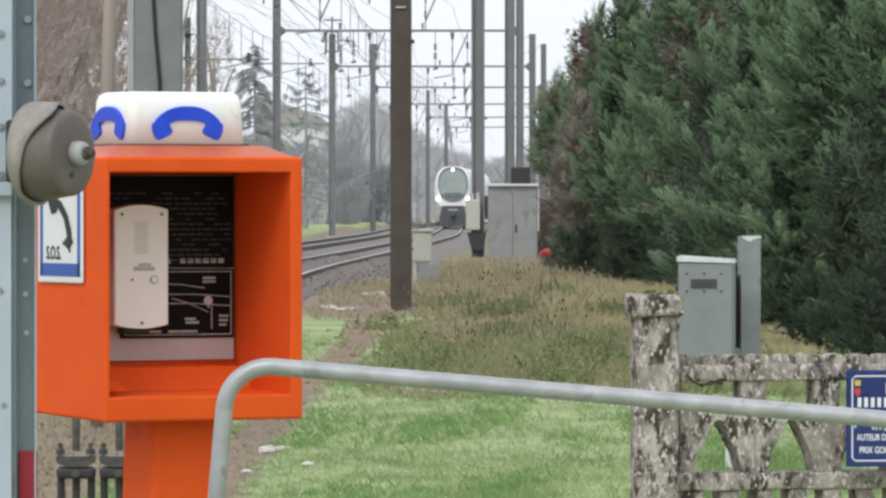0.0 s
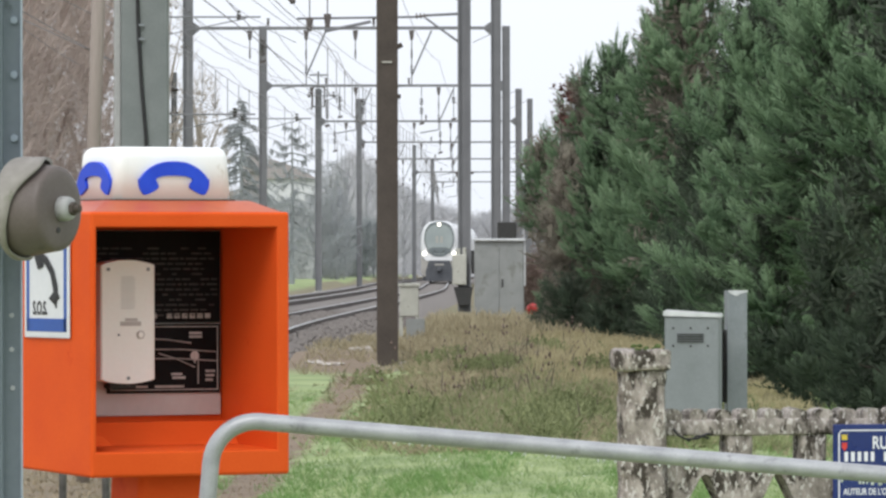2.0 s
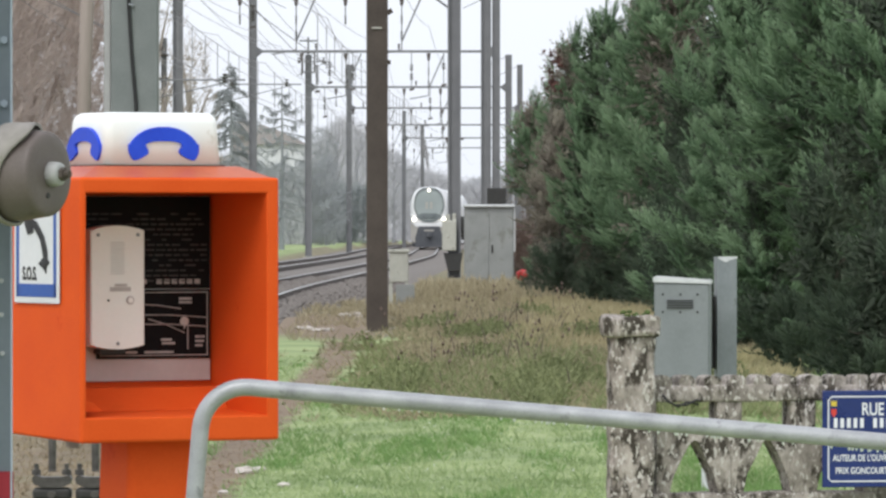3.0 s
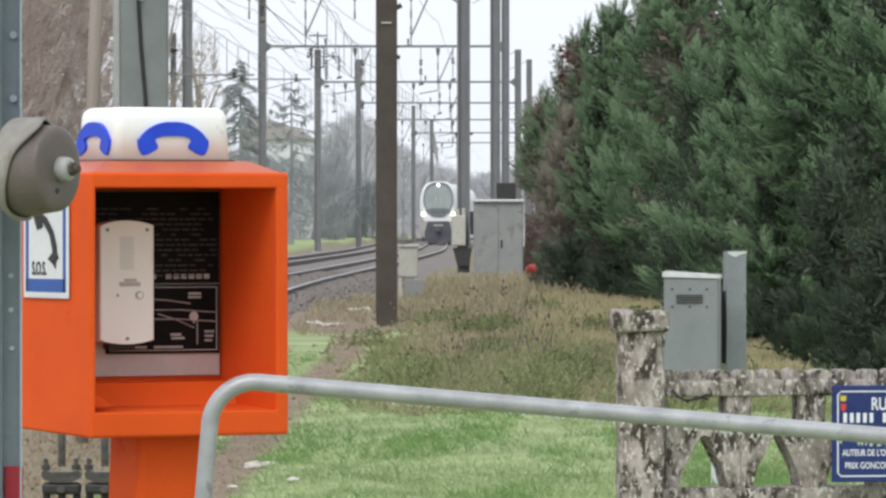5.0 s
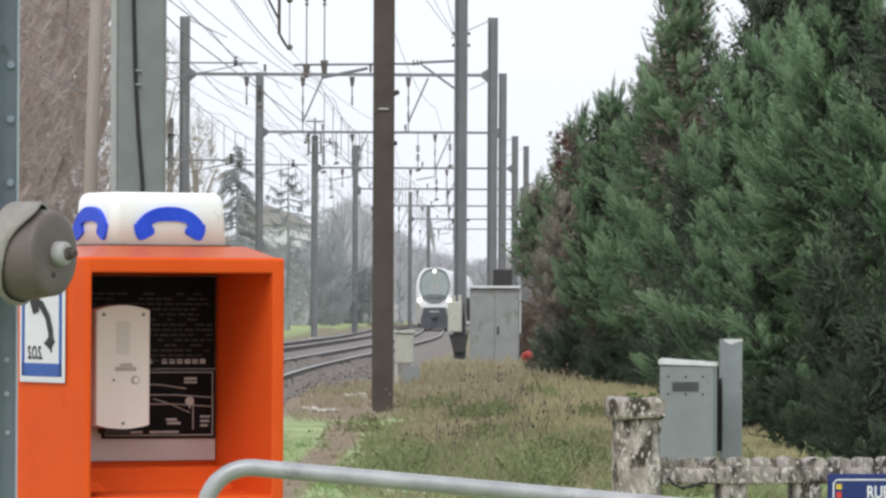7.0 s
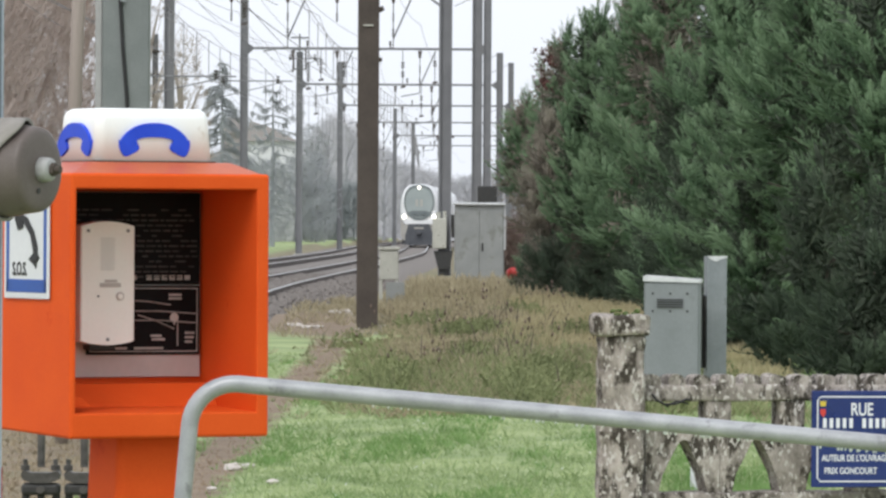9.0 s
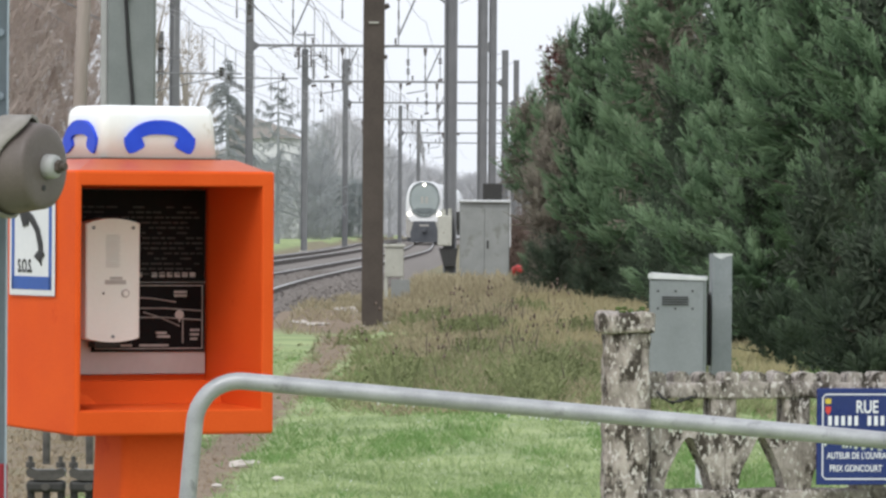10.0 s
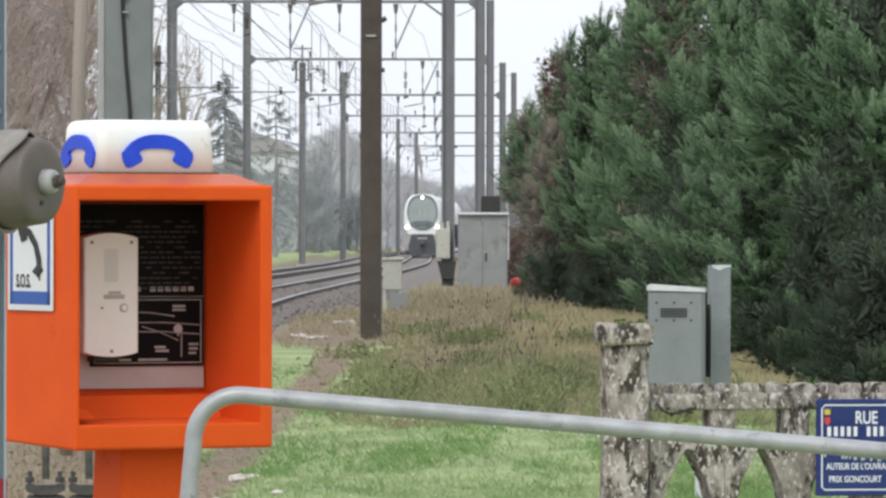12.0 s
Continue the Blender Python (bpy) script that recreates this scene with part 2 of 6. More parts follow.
# Roof brown greyed and lightened, with distance haze in the colour.
M["rooftile"] = material("brown_roof_tiles", (0.29, 0.265, 0.265), (0.35, 0.32, 0.315), 1.5, 0.9, bump=0.2, rand=0.5)
M["trainwhite"] = material("white_train_paint", (0.62, 0.63, 0.64), (0.70, 0.71, 0.72), 1, 0.35, bump=0, coat=0.3)
M["traingrey"] = material("beige_grey_train_paint", (0.30, 0.29, 0.27), (0.38, 0.37, 0.34), 1, 0.45, bump=0)
M["traindark"] = material("dark_train_underframe", (0.05, 0.055, 0.065), (0.09, 0.095, 0.105), 2, 0.6, bump=0.05)
M["windscreen"] = material("tinted_windscreen", (0.11, 0.13, 0.135), (0.17, 0.195, 0.20), 0.7, 0.12, bump=0, coat=0.5)
M["innerglass"] = material("hazy_glass", (0.24, 0.28, 0.28), (0.32, 0.36, 0.355), 0.8, 0.1, bump=0, coat=0.5)
M["lamp"] = material("headlamp_glow", (0.9, 0.9, 0.85), (0.95, 0.95, 0.9), 1, 0.3, bump=0, glow=(1.0, 0.92, 0.78, 2.6))
M["litter"] = material("pale_rubble", (0.36, 0.32, 0.29), (0.58, 0.54, 0.50), 9, 0.9, bump=0.4, rand=0.5)
M["redplastic"] = material("red_plastic", (0.62, 0.03, 0.03), (0.72, 0.05, 0.05), 9, 0.4, bump=0.02)
M["rubber"] = material("black_cable", (0.012, 0.012, 0.013), (0.025, 0.025, 0.026), 20, 0.5, bump=0.03)
M["insul"] = material("brown_glass_insulator", (0.07, 0.06, 0.055), (0.12, 0.105, 0.10), 9, 0.3, bump=0)
# Opaque white puts the water's sparkle into the colour.
M["drop"] = material("white_water_drop", (0.75, 0.78, 0.8), (0.85, 0.87, 0.9), 9, 0.05, bump=0)


def pale_tips(name, tip):
    """Spray tips paler, for new growth and for sky light put into colour."""
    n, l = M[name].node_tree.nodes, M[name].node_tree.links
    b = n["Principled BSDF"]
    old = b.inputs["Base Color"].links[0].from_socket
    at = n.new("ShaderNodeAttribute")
    at.attribute_name = "tipward"
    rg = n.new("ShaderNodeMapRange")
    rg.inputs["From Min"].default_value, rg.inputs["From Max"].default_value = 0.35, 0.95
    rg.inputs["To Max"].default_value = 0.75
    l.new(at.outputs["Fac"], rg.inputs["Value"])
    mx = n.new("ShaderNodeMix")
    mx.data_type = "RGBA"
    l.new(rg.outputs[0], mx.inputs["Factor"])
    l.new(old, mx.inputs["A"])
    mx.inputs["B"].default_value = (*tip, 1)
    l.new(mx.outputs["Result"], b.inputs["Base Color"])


pale_tips("conifer", (0.44, 0.61, 0.37))
pale_tips("conifer_deep", (0.135, 0.19, 0.115))
pale_tips("conifer_dark", (0.15, 0.20, 0.13))
pale_tips("conifer_brown", (0.38, 0.37, 0.28))


def leafy(names, share):
    """Thin leaves and twigs let part of the light through."""
    for name in names:
        n, l = M[name].node_tree.nodes, M[name].node_tree.links
        b = n["Principled BSDF"]
        tl = n.new("ShaderNodeBsdfTranslucent")
        l.new(b.inputs["Base Color"].links[0].from_socket, tl.inputs["Color"])
        mx = n.new("ShaderNodeMixShader")
        mx.inputs["Fac"].default_value = share
        l.new(b.outputs["BSDF"], mx.inputs[1])
        l.new(tl.outputs["BSDF"], mx.inputs[2])
        l.new(mx.outputs["Shader"], n["Material Output"].inputs["Surface"])


leafy(("conifer", "conifer_dark", "conifer_deep", "conifer_brown", "blade", "darkblade", "bramble", "bramblegreen", "dry", "straw", "palegrass"), 0.40)
leafy(("twig", "paletwig", "farwood", "farconifer", "farcedar", "farlow"), 0.5)


# ---------------------------------------------------------------- mesh helpers
def finish(name, bm, mat, smooth=False):
    me = bpy.data.meshes.new(name)
    bmesh.ops.recalc_face_normals(bm, faces=bm.faces[:])
    bm.to_mesh(me)
    bm.free()
    if smooth:
        me.polygons.foreach_set("use_smooth", [True] * len(me.polygons))
    me.materials.append(M[mat])
    return me


def part(name, bm, mat, parent, label="", smooth=False):
    ob = new(name, finish(name, bm, mat, smooth))
    ob.parent = parent
    if label:
        ob["label"] = label
    return ob


def thing(name, m, label, category, group="", kind=""):
    ob = new(name)
    ob.empty_display_size = 0.1
    ob.matrix_world = m
    return tagged(ob, label, category, group, kind)


def solo(name, bm, mat, m, label, category, group="", kind="", smooth=False):
    ob = new(name, finish(name, bm, mat, smooth))
    ob.matrix_world = m
    return tagged(ob, label, category, group, kind)


def raw(name, verts, faces, mat, smooth=False):
    me = bpy.data.meshes.new(name)
    me.from_pydata([tuple(v) for v in verts], [], faces)
    me.materials.append(M[mat])
    if smooth:
        me.polygons.foreach_set("use_smooth", [True] * len(me.polygons))
    return me


def tri_mesh(name, verts, tris, mat, tipward=None):
    """Fast mesh from arrays of vertices (n,3) and triangles (m,3)."""
    me = bpy.data.meshes.new(name)
    me.vertices.add(len(verts))
    me.vertices.foreach_set("co", np.asarray(verts, np.float32).ravel())
    me.loops.add(len(tris) * 3)
    me.loops.foreach_set("vertex_index", np.asarray(tris, np.int32).ravel())
    me.polygons.add(len(tris))
    me.polygons.foreach_set("loop_start", np.arange(0, len(tris) * 3, 3, dtype=np.int32))
    me.polygons.foreach_set("loop_total", np.full(len(tris), 3, np.int32))
    me.update()
    if tipward is not None:
        me.attributes.new("tipward", "FLOAT", "POINT").data.foreach_set("value", np.asarray(tipward, np.float32))
    me.materials.append(M[mat])
    return me


def box(bm, lo, hi, bevel=0.0, seg=2):
    made = bmesh.ops.create_cube(bm, size=1.0)["verts"]
    lo, hi = Vector(lo), Vector(hi)
    for v in made:
        v.co = Vector([(lo[k] + hi[k]) / 2 + v.co[k] * (hi[k] - lo[k]) for k in range(3)])
    if bevel:
        edges = {e for v in made for e in v.link_edges}
        bmesh.ops.bevel(bm, geom=list(edges), offset=bevel, segments=seg, affect="EDGES", profile=0.5)
    return made


def rod(bm, a, b, r, n=8, r2=None):
    a, b = Vector(a), Vector(b)
    d = b - a
    q = d.to_track_quat("Z", "Y").to_matrix().to_4x4()
    bmesh.ops.create_cone(bm, cap_ends=True, segments=n, radius1=r, radius2=r if r2 is None else r2, depth=d.length,
                          matrix=Matrix.Translation((a + b) / 2) @ q)


def tube(bm, pts, r, n=10):
    """A round tube through points, with mitred rings and closed ends."""
    pts = [Vector(p) for p in pts]
    rings = []
    for i, p in enumerate(pts):
        d = (pts[min(i + 1, len(pts) - 1)] - pts[max(i - 1, 0)]).normalized()
        side = d.cross(Vector((0, 0, 1)))
        side = side.normalized() if side.length > 1e-4 else Vector((1, 0, 0))
        up = side.cross(d)
        rr = r[i] if isinstance(r, (list, tuple)) else r
        rings.append([bm.verts.new(p + rr * (math.cos(a) * side + math.sin(a) * up)) for a in [2 * math.pi * k / n for k in range(n)]])
    for a, b in zip(rings, rings[1:]):
        for k in range(n):
            bm.faces.new((a[k], a[(k + 1) % n], b[(k + 1) % n], b[k]))
    bm.faces.new(rings[0][::-1])
    bm.faces.new(rings[-1])


def slab(bm, outline, y0, y1):
    """A flat outline in x, z pushed from y0 to y1."""
    a = [bm.verts.new((x, y0, z)) for x, z in outline]
    b = [bm.verts.new((x, y1, z)) for x, z in outline]
    n = len(outline)
    bm.faces.new(a)
    bm.faces.new(b[::-1])
    for k in range(n):
        bm.faces.new((a[k], b[k], b[(k + 1) % n], a[(k + 1) % n]))


def column(bm, plan, z0, z1):
    """An upright with the given outline in x, y."""
    a = [bm.verts.new((x, y, z0)) for x, y in plan]
    b = [bm.verts.new((x, y, z1)) for x, y in plan]
    bm.faces.new(a[::-1])
    bm.faces.new(b)
    for k in range(len(plan)):
        j = (k + 1) % len(plan)
        bm.faces.new((a[k], a[j], b[j], b[k]))


def hbeam(bm, w, d, z0, z1, t=0.02):
    """An upright H section, w wide, d deep: two flanges facing the viewer's line and a web."""
    a, b, c = w / 2, w / 2 - t, t / 2
    column(bm, [(-a, -d / 2), (-b, -d / 2), (-b, -c), (b, -c), (b, -d / 2), (a, -d / 2), (a, d / 2), (b, d / 2), (b, c), (-b, c), (-b, d / 2), (-a, d / 2)], z0, z1)


def words(name, text, size, mat, m, parent, depth=0.0006, narrow=1.0):
    cu = bpy.data.curves.new(name, "FONT")
    cu.body, cu.size, cu.extrude, cu.align_x, cu.offset = text, size, depth, "CENTER", size * 0.016
    tmp = bpy.data.objects.new(name + "_tmp", cu)
    scene.collection.objects.link(tmp)
    me = bpy.data.meshes.new_from_object(tmp.evaluated_get(bpy.context.evaluated_depsgraph_get()))
    bpy.data.objects.remove(tmp)
    me.materials.clear()
    me.materials.append(M[mat])
    for v in me.vertices:
        v.co.x *= narrow
    ob = new(name, me)
    ob.parent = parent
    ob.matrix_local = m
    return ob


# ---------------------------------------------------------------- ground and line
def smooth_at(table, d):
    """Cubic pass through a short table of (distance, value)."""
    xs, ys = zip(*table)
    if d <= xs[0]:
        return ys[0] + (d - xs[0]) * (ys[1] - ys[0]) / (xs[1] - xs[0])
    if d >= xs[-1]:
        return ys[-1] + (d - xs[-1]) * (ys[-1] - ys[-2]) / (xs[-1] - xs[-2])
    i = max(k for k in range(len(xs) - 1) if xs[k] <= d)
    slope = lambda k: (ys[min(k + 1, len(xs) - 1)] - ys[max(k - 1, 0)]) / (xs[min(k + 1, len(xs) - 1)] - xs[max(k - 1, 0)])
    h = xs[i + 1] - xs[i]
    t = (d - xs[i]) / h
    return ((2 * t**3 - 3 * t**2 + 1) * ys[i] + (t**3 - 2 * t**2 + t) * h * slope(i)
            + (-2 * t**3 + 3 * t**2) * ys[i + 1] + (t**3 - t**2) * h * slope(i + 1))


RIGHT_RAIL = [(40, -3.6), (80, -3.1), (110, -2.71), (130, -2.45), (172, -1.55), (228, -0.4), (300, 0.75), (420, 1.45), (500, 2.4), (600, 4.6), (800, 12.0)]
GAUGE = 1.435


def rail_x(d):
    return smooth_at(RIGHT_RAIL, d)


def rail_z(d):
    return 0.02 - 0.0035 * max(0.0, d - 110)


def bank(x, y):
    """Height of the land: nearly level, with a weedy bank beside the line, falling slowly away."""
    z = -0.0032 * max(0.0, y - 115)
    cx = 1.2 + 0.012 * (y - 60)
    e = ((x - cx) / 1.65) ** 2 + ((y - 66) / 26.0) ** 2
    z += 0.16 * math.exp(-e * 1.1)
    z += 0.05 * noise.noise((x * 0.8, y * 0.25, 0)) + 0.02 * noise.noise((x * 3.0, y * 0.9, 4))
    z -= 0.08 * math.exp(-((x + 0.9) / 0.7) ** 2 - ((y - 75) / 7.0) ** 2)
    near = rail_x(max(y, 40)) - 0.72
    if y > 60 and near - 7.5 < x < near + 1.75 + 1.65 * min(1.0, max(0.0, (y - 90) / 20)):
        z = min(z, rail_z(y) - 0.34)
    return z


PATH = [(24, -1.27), (32, -1.24), (37, -1.22), (43, -1.17), (53, -1.0), (62, -0.9), (72, -1.0)]


def zone(x, y):
    """How much lawn and how much bare earth a spot has, 0 to 1."""
    cx = 1.2 + 0.012 * (y - 60)
    weeds = math.exp(-(((x - cx) / (1.5 if x < cx else 1.9)) ** 2 + ((y - 68) / 21.0) ** 2) * 1.3)
    lawn = 1.0 if y < 74 else 0.0
    lawn -= 1.3 * weeds
    side = -1.7 + 0.3 * noise.noise((y * 0.35, 3, 0))
    if x < side - 0.1 and 8 < y < 60:
        lawn = 0.0
    if y > 150 and x < rail_x(y) - 8.5:
        lawn = 0.9
    dirt = max(0.0, 1 - abs(x - smooth_at(PATH, y)) / 0.38) * 1.0 if y < 72 else 0.0
    dirt = max(dirt, 0.95 * math.exp(-((x + 1.5) / 1.1) ** 2 - ((y - 80) / 9.0) ** 2))
    if x < side and 8 < y < 60:
        dirt = max(dirt, 0.5)
    return max(lawn, 0.0), dirt


def ground_material():
    m = M["ground"]
    n, l = m.node_tree.nodes, m.node_tree.links
    b = n["Principled BSDF"]
    soil = b.inputs["Base Color"].links[0].from_socket
    at = n.new("ShaderNodeAttribute")
    at.attribute_name = "zone"
    sep = n.new("ShaderNodeSeparateColor")
    l.new(at.outputs["Color"], sep.inputs["Color"])
    co = n.new("ShaderNodeTexCoord")
    last = soil
    for ch, dark, light, sc in (("Red", (0.06, 0.13, 0.03), (0.44, 0.49, 0.25), 1.1), ("Green", (0.13, 0.09, 0.06), (0.27, 0.21, 0.15), 2.6)):
        ns = n.new("ShaderNodeTexNoise")
        ns.inputs["Scale"].default_value, ns.inputs["Detail"].default_value = sc, 8
        l.new(co.outputs["Object"], ns.inputs["Vector"])
        col = n.new("ShaderNodeMix")
        col.data_type = "RGBA"
        col.inputs["A"].default_value, col.inputs["B"].default_value = (*dark, 1), (*light, 1)
        l.new(ns.outputs["Fac"], col.inputs["Factor"])
        edge = n.new("ShaderNodeTexNoise")
        edge.inputs["Scale"].default_value, edge.inputs["Detail"].default_value = 2.3, 7
        l.new(co.outputs["Object"], edge.inputs["Vector"])
        add = n.new("ShaderNodeMath")
        add.operation = "MULTIPLY_ADD"
        l.new(edge.outputs["Fac"], add.inputs[0])
        add.inputs[1].default_value = 0.9
        l.new(sep.outputs[ch], add.inputs[2])
        cut = n.new("ShaderNodeMapRange")
        cut.inputs["From Min"].default_value, cut.inputs["From Max"].default_value = 0.80, 1.1
        l.new(add.outputs[0], cut.inputs["Value"])
        mx = n.new("ShaderNodeMix")
        mx.data_type = "RGBA"
        l.new(cut.outputs[0], mx.inputs["Factor"])
        l.new(last, mx.inputs["A"])
        l.new(col.outputs["Result"], mx.inputs["B"])
        last = mx.outputs["Result"]
    l.new(last, b.inputs["Base Color"])


def build_ground():
    xs = sorted(set([-3000, -900, -300, -120, -60, -30, -20, -16, -13, -10, -8, -7, -6, -5] + [round(-4.4 + 0.2 * k, 2) for k in range(58)] + [7.5, 8, 9, 10, 12, 14, 16, 18, 22, 30, 60, 120, 300, 900, 3000]))
    ys = [-400, -100, -30, -8, 0, 8, 16, 20] + [24 + 0.5 * k for k in range(150)] + [99.5 + 1 * k for k in range(30)] + [130 + 3 * k for k in range(50)] + [285 + 12 * k for k in range(30)] + [660, 800, 1100, 1600, 2600, 4500]
    vs = [(x, y, bank(x, y) if abs(x) < 60 and y > 10 else -0.0032 * max(0.0, y - 115)) for y in ys for x in xs]
    n = len(xs)
    fs = [(j * n + i, j * n + i + 1, (j + 1) * n + i + 1, (j + 1) * n + i) for j in range(len(ys) - 1) for i in range(n - 1)]
    me = raw("ground", vs, fs, "ground", True)
    at = me.attributes.new("zone", "FLOAT_COLOR", "POINT")
    at.data.foreach_set("color", [c for x, y, z in vs for c in (*zone(x, y), 0.0, 1.0)])
    tagged(new("ground", me), "damp winter ground of grass, weeds and bare soil", "ground", kind="structure")


ground_material()
build_ground()


# ---------------------------------------------------------------- railway line
def build_track(name, shift, d0, d1, label):
    """One track: two rails on sleepers; its left rail lies GAUGE to the side."""
    tr = thing(name, pose(0, 0, 0), label, "railway track", "railway tracks")
    steps = np.arange(d0, d1, 6.0)
    for off in (shift, shift - GAUGE):
        for nm, mat, hw, z0, z1 in (("rail", "rail", 0.035, -0.15, -0.012), ("rail_head", "railhead", 0.036, -0.012, 0.0)):
            vs, fs = [], []
            for d in steps:
                x, z = rail_x(d) + off, rail_z(d)
                vs += [(x - hw, d, z + z0), (x + hw, d, z + z0), (x + hw, d, z + z1), (x - hw, d, z + z1)]
            for k in range(len(steps) - 1):
                a, b = 4 * k, 4 * k + 4
                fs += [(a + i, a + (i + 1) % 4, b + (i + 1) % 4, b + i) for i in range(4)]
            ob = new(nm, raw(nm, vs, fs, mat))
            ob.parent = tr
    bm = bmesh.new()
    box(bm, (-1.25, -0.13, -0.13), (1.25, 0.13, 0), 0.015, 1)
    me = finish("sleeper", bm, "sleeper")
    for k in range(150):
        d = d0 + 2 + 0.6 * k
        ob = new("sleeper", me)
        ob.parent = tr
        ob.matrix_local = pose(rail_x(d) + shift - GAUGE / 2, d, rail_z(d) - 0.155)
    return tr


build_track("railway_track", 0.0, 70, 760, "worn steel rails on concrete sleepers in ballast")
build_track("railway_track", -3.75, 70, 760, "worn steel rails of the far track in ballast")


def build_ballast():
    """The ballast bed: a trapezoid strip along the line, with loose stones over its near shoulder."""
    steps = list(np.arange(60, 780, 5.0))
    prof = [(-8.0, -0.55), (-7.0, -0.17), (-4.5, -0.13), (-2.9, -0.19), (-2.2, -0.12), (0.6, -0.14), (1.1, -0.22), (2.3, -0.62)]
    vs = [(rail_x(d) + x, d, rail_z(d) + z + 0.02 * noise.noise((x * 3, d, 0))) for d in steps for x, z in prof]
    n = len(prof)
    fs = [(j * n + i, j * n + i + 1, (j + 1) * n + i + 1, (j + 1) * n + i) for j in range(len(steps) - 1) for i in range(n - 1)]
    ob = new("track_bed", raw("track_bed", vs, fs, "ballast", True))
    tagged(ob, "grey-brown stone ballast bed of the railway", "ballast", kind="structure")
    rng = np.random.default_rng(5)
    ico = np.array([(1, 0, 0), (-1, 0, 0), (0, 1, 0), (0, -1, 0), (0, 0, 1), (0, 0, -1)], float)
    tri = np.array([(0, 2, 4), (2, 1, 4), (1, 3, 4), (3, 0, 4), (2, 0, 5), (1, 2, 5), (3, 1, 5), (0, 3, 5)])
    V, T = [], []
    for k in range(9000):
        d = 72 + 90 * rng.random() ** 1.4
        u = -2.5 + 4.9 * rng.random()
        z = np.interp(u, [p[0] for p in prof], [p[1] for p in prof])
        s = 0.035 + 0.05 * rng.random()
        T.append(tri + 6 * k)
        V.append(ico * s * (0.7 + 0.6 * rng.random((6, 1))) * [1, 1, 0.7] + [rail_x(d) + u, d, rail_z(d) + z + 0.02])
    ob = new("ballast_stones", tri_mesh("ballast_stones", np.vstack(V), np.vstack(T), "ballast"))
    tagged(ob, "loose grey and brown ballast stones", "gravel", kind="stuff")


build_ballast()


def insulator(bm, p, r, n, step):
    for k in range(n):
        c = Vector(p) + Vector((0, 0, -k * step))
        rod(bm, c, c + Vector((0, 0, -step * 0.6)), r, 8, r * 0.5)


def build_portal(d, xl, xr, zb, zt, w, label):
    """A steel catenary portal: two H masts, a lattice-light beam, droppers with insulators and registration arms."""
    zg = rail_z(d) - 0.5
    po = thing("catenary_portal", pose(0, d, zg), label, "catenary portal", "catenary portals")
    for x in (xl, xr):
        bm = bmesh.new()
        hbeam(bm, w, w * 0.9, 0.0, zt - zg, 0.03)
        ob = part("mast", bm, "portal", po)
        ob.location.x = x
        bm = bmesh.new()
        box(bm, (-w * 0.8, -w * 0.8, -0.1), (w * 0.8, w * 0.8, 0.35), 0.03, 1)
        ob = part("footing", bm, "paleconc", po)
        ob.location.x = x
    bm = bmesh.new()
    h = zb - zg
    box(bm, (xl + w / 2, -0.07, h - 0.055), (xr - w / 2, 0.07, h + 0.055))
    for x, s in ((xl + w / 2, 1), (xr - w / 2, -1)):
        slab(bm, [(x, h - 0.26), (x + s * 0.22, h - 0.08), (x + s * 0.22, h + 0.08), (x, h + 0.22)], -0.05, 0.05)
    part("beam", bm, "portal", po)
    cx = rail_x(d) - GAUGE / 2
    for j, tx in enumerate((cx, cx - 3.75)):
        for off in (-0.95, 1.05):
            bm = bmesh.new()
            x = tx + off
            slab(bm, [(x - 0.10, h - 0.08), (x + 0.10, h - 0.08), (x + 0.05, h - 0.42), (x - 0.05, h - 0.42)], -0.06, 0.06)
            rod(bm, (x, 0, h - 0.4), (x, 0, h - (2.0 if off > 0 else 1.1)), 0.022, 6)
            insulator(bm, (x, 0, h - 0.8), 0.05, 3, 0.1)
            part("dropper", bm, "insul", po)
        bm = bmesh.new()
        rod(bm, (tx + 1.05, 0, h - 2.0), (tx + 0.2, 0, h - 2.15), 0.025, 6)
        rod(bm, (tx + 1.05, 0, h - 1.7), (tx + 1.75, 0, h - 0.1), 0.03, 6)
        insulator(bm, (tx + 1.05, 0, h - 1.35), 0.06, 3, 0.1)
        part("registration_arm", bm, "portal", po)
        bm = bmesh.new()
        rod(bm, (tx - 0.3, 0, h + 0.07), (tx - 0.3, 0, h + 0.35), 0.04, 6)
        insulator(bm, (tx - 0.3, 0, h + 0.34), 0.07, 2, 0.12)
        part("post_insulator", bm, "insul", po)
    for x, s in ((xl, 1), (xr, -1)):
        bm = bmesh.new()
        rod(bm, (x, 0, zt - zg - 0.05), (x + s * 1.5, 0, zt - zg - 0.75), 0.018, 5)
        part("stay", bm, "portal", po)
    return po


PORTALS = [(200, -8.57, 2.37, 9.37, 11.42, 0.36), (255, -7.53, 3.48, 8.9, 11.6, 0.36), (310, -6.10, 4.92, 8.51, 10.3, 0.36),
           (365, -4.54, 6.52, 8.38, 11.2, 0.36), (420, -2.9, 7.3, 8.15, 9.6, 0.34), (475, -1.28, 8.6, 7.9, 10.2, 0.34),
           (530, 0.3, 10.2, 7.7, 9.9, 0.34)]
for row in PORTALS:
    build_portal(*row, "grey steel catenary portal spanning both railway tracks")


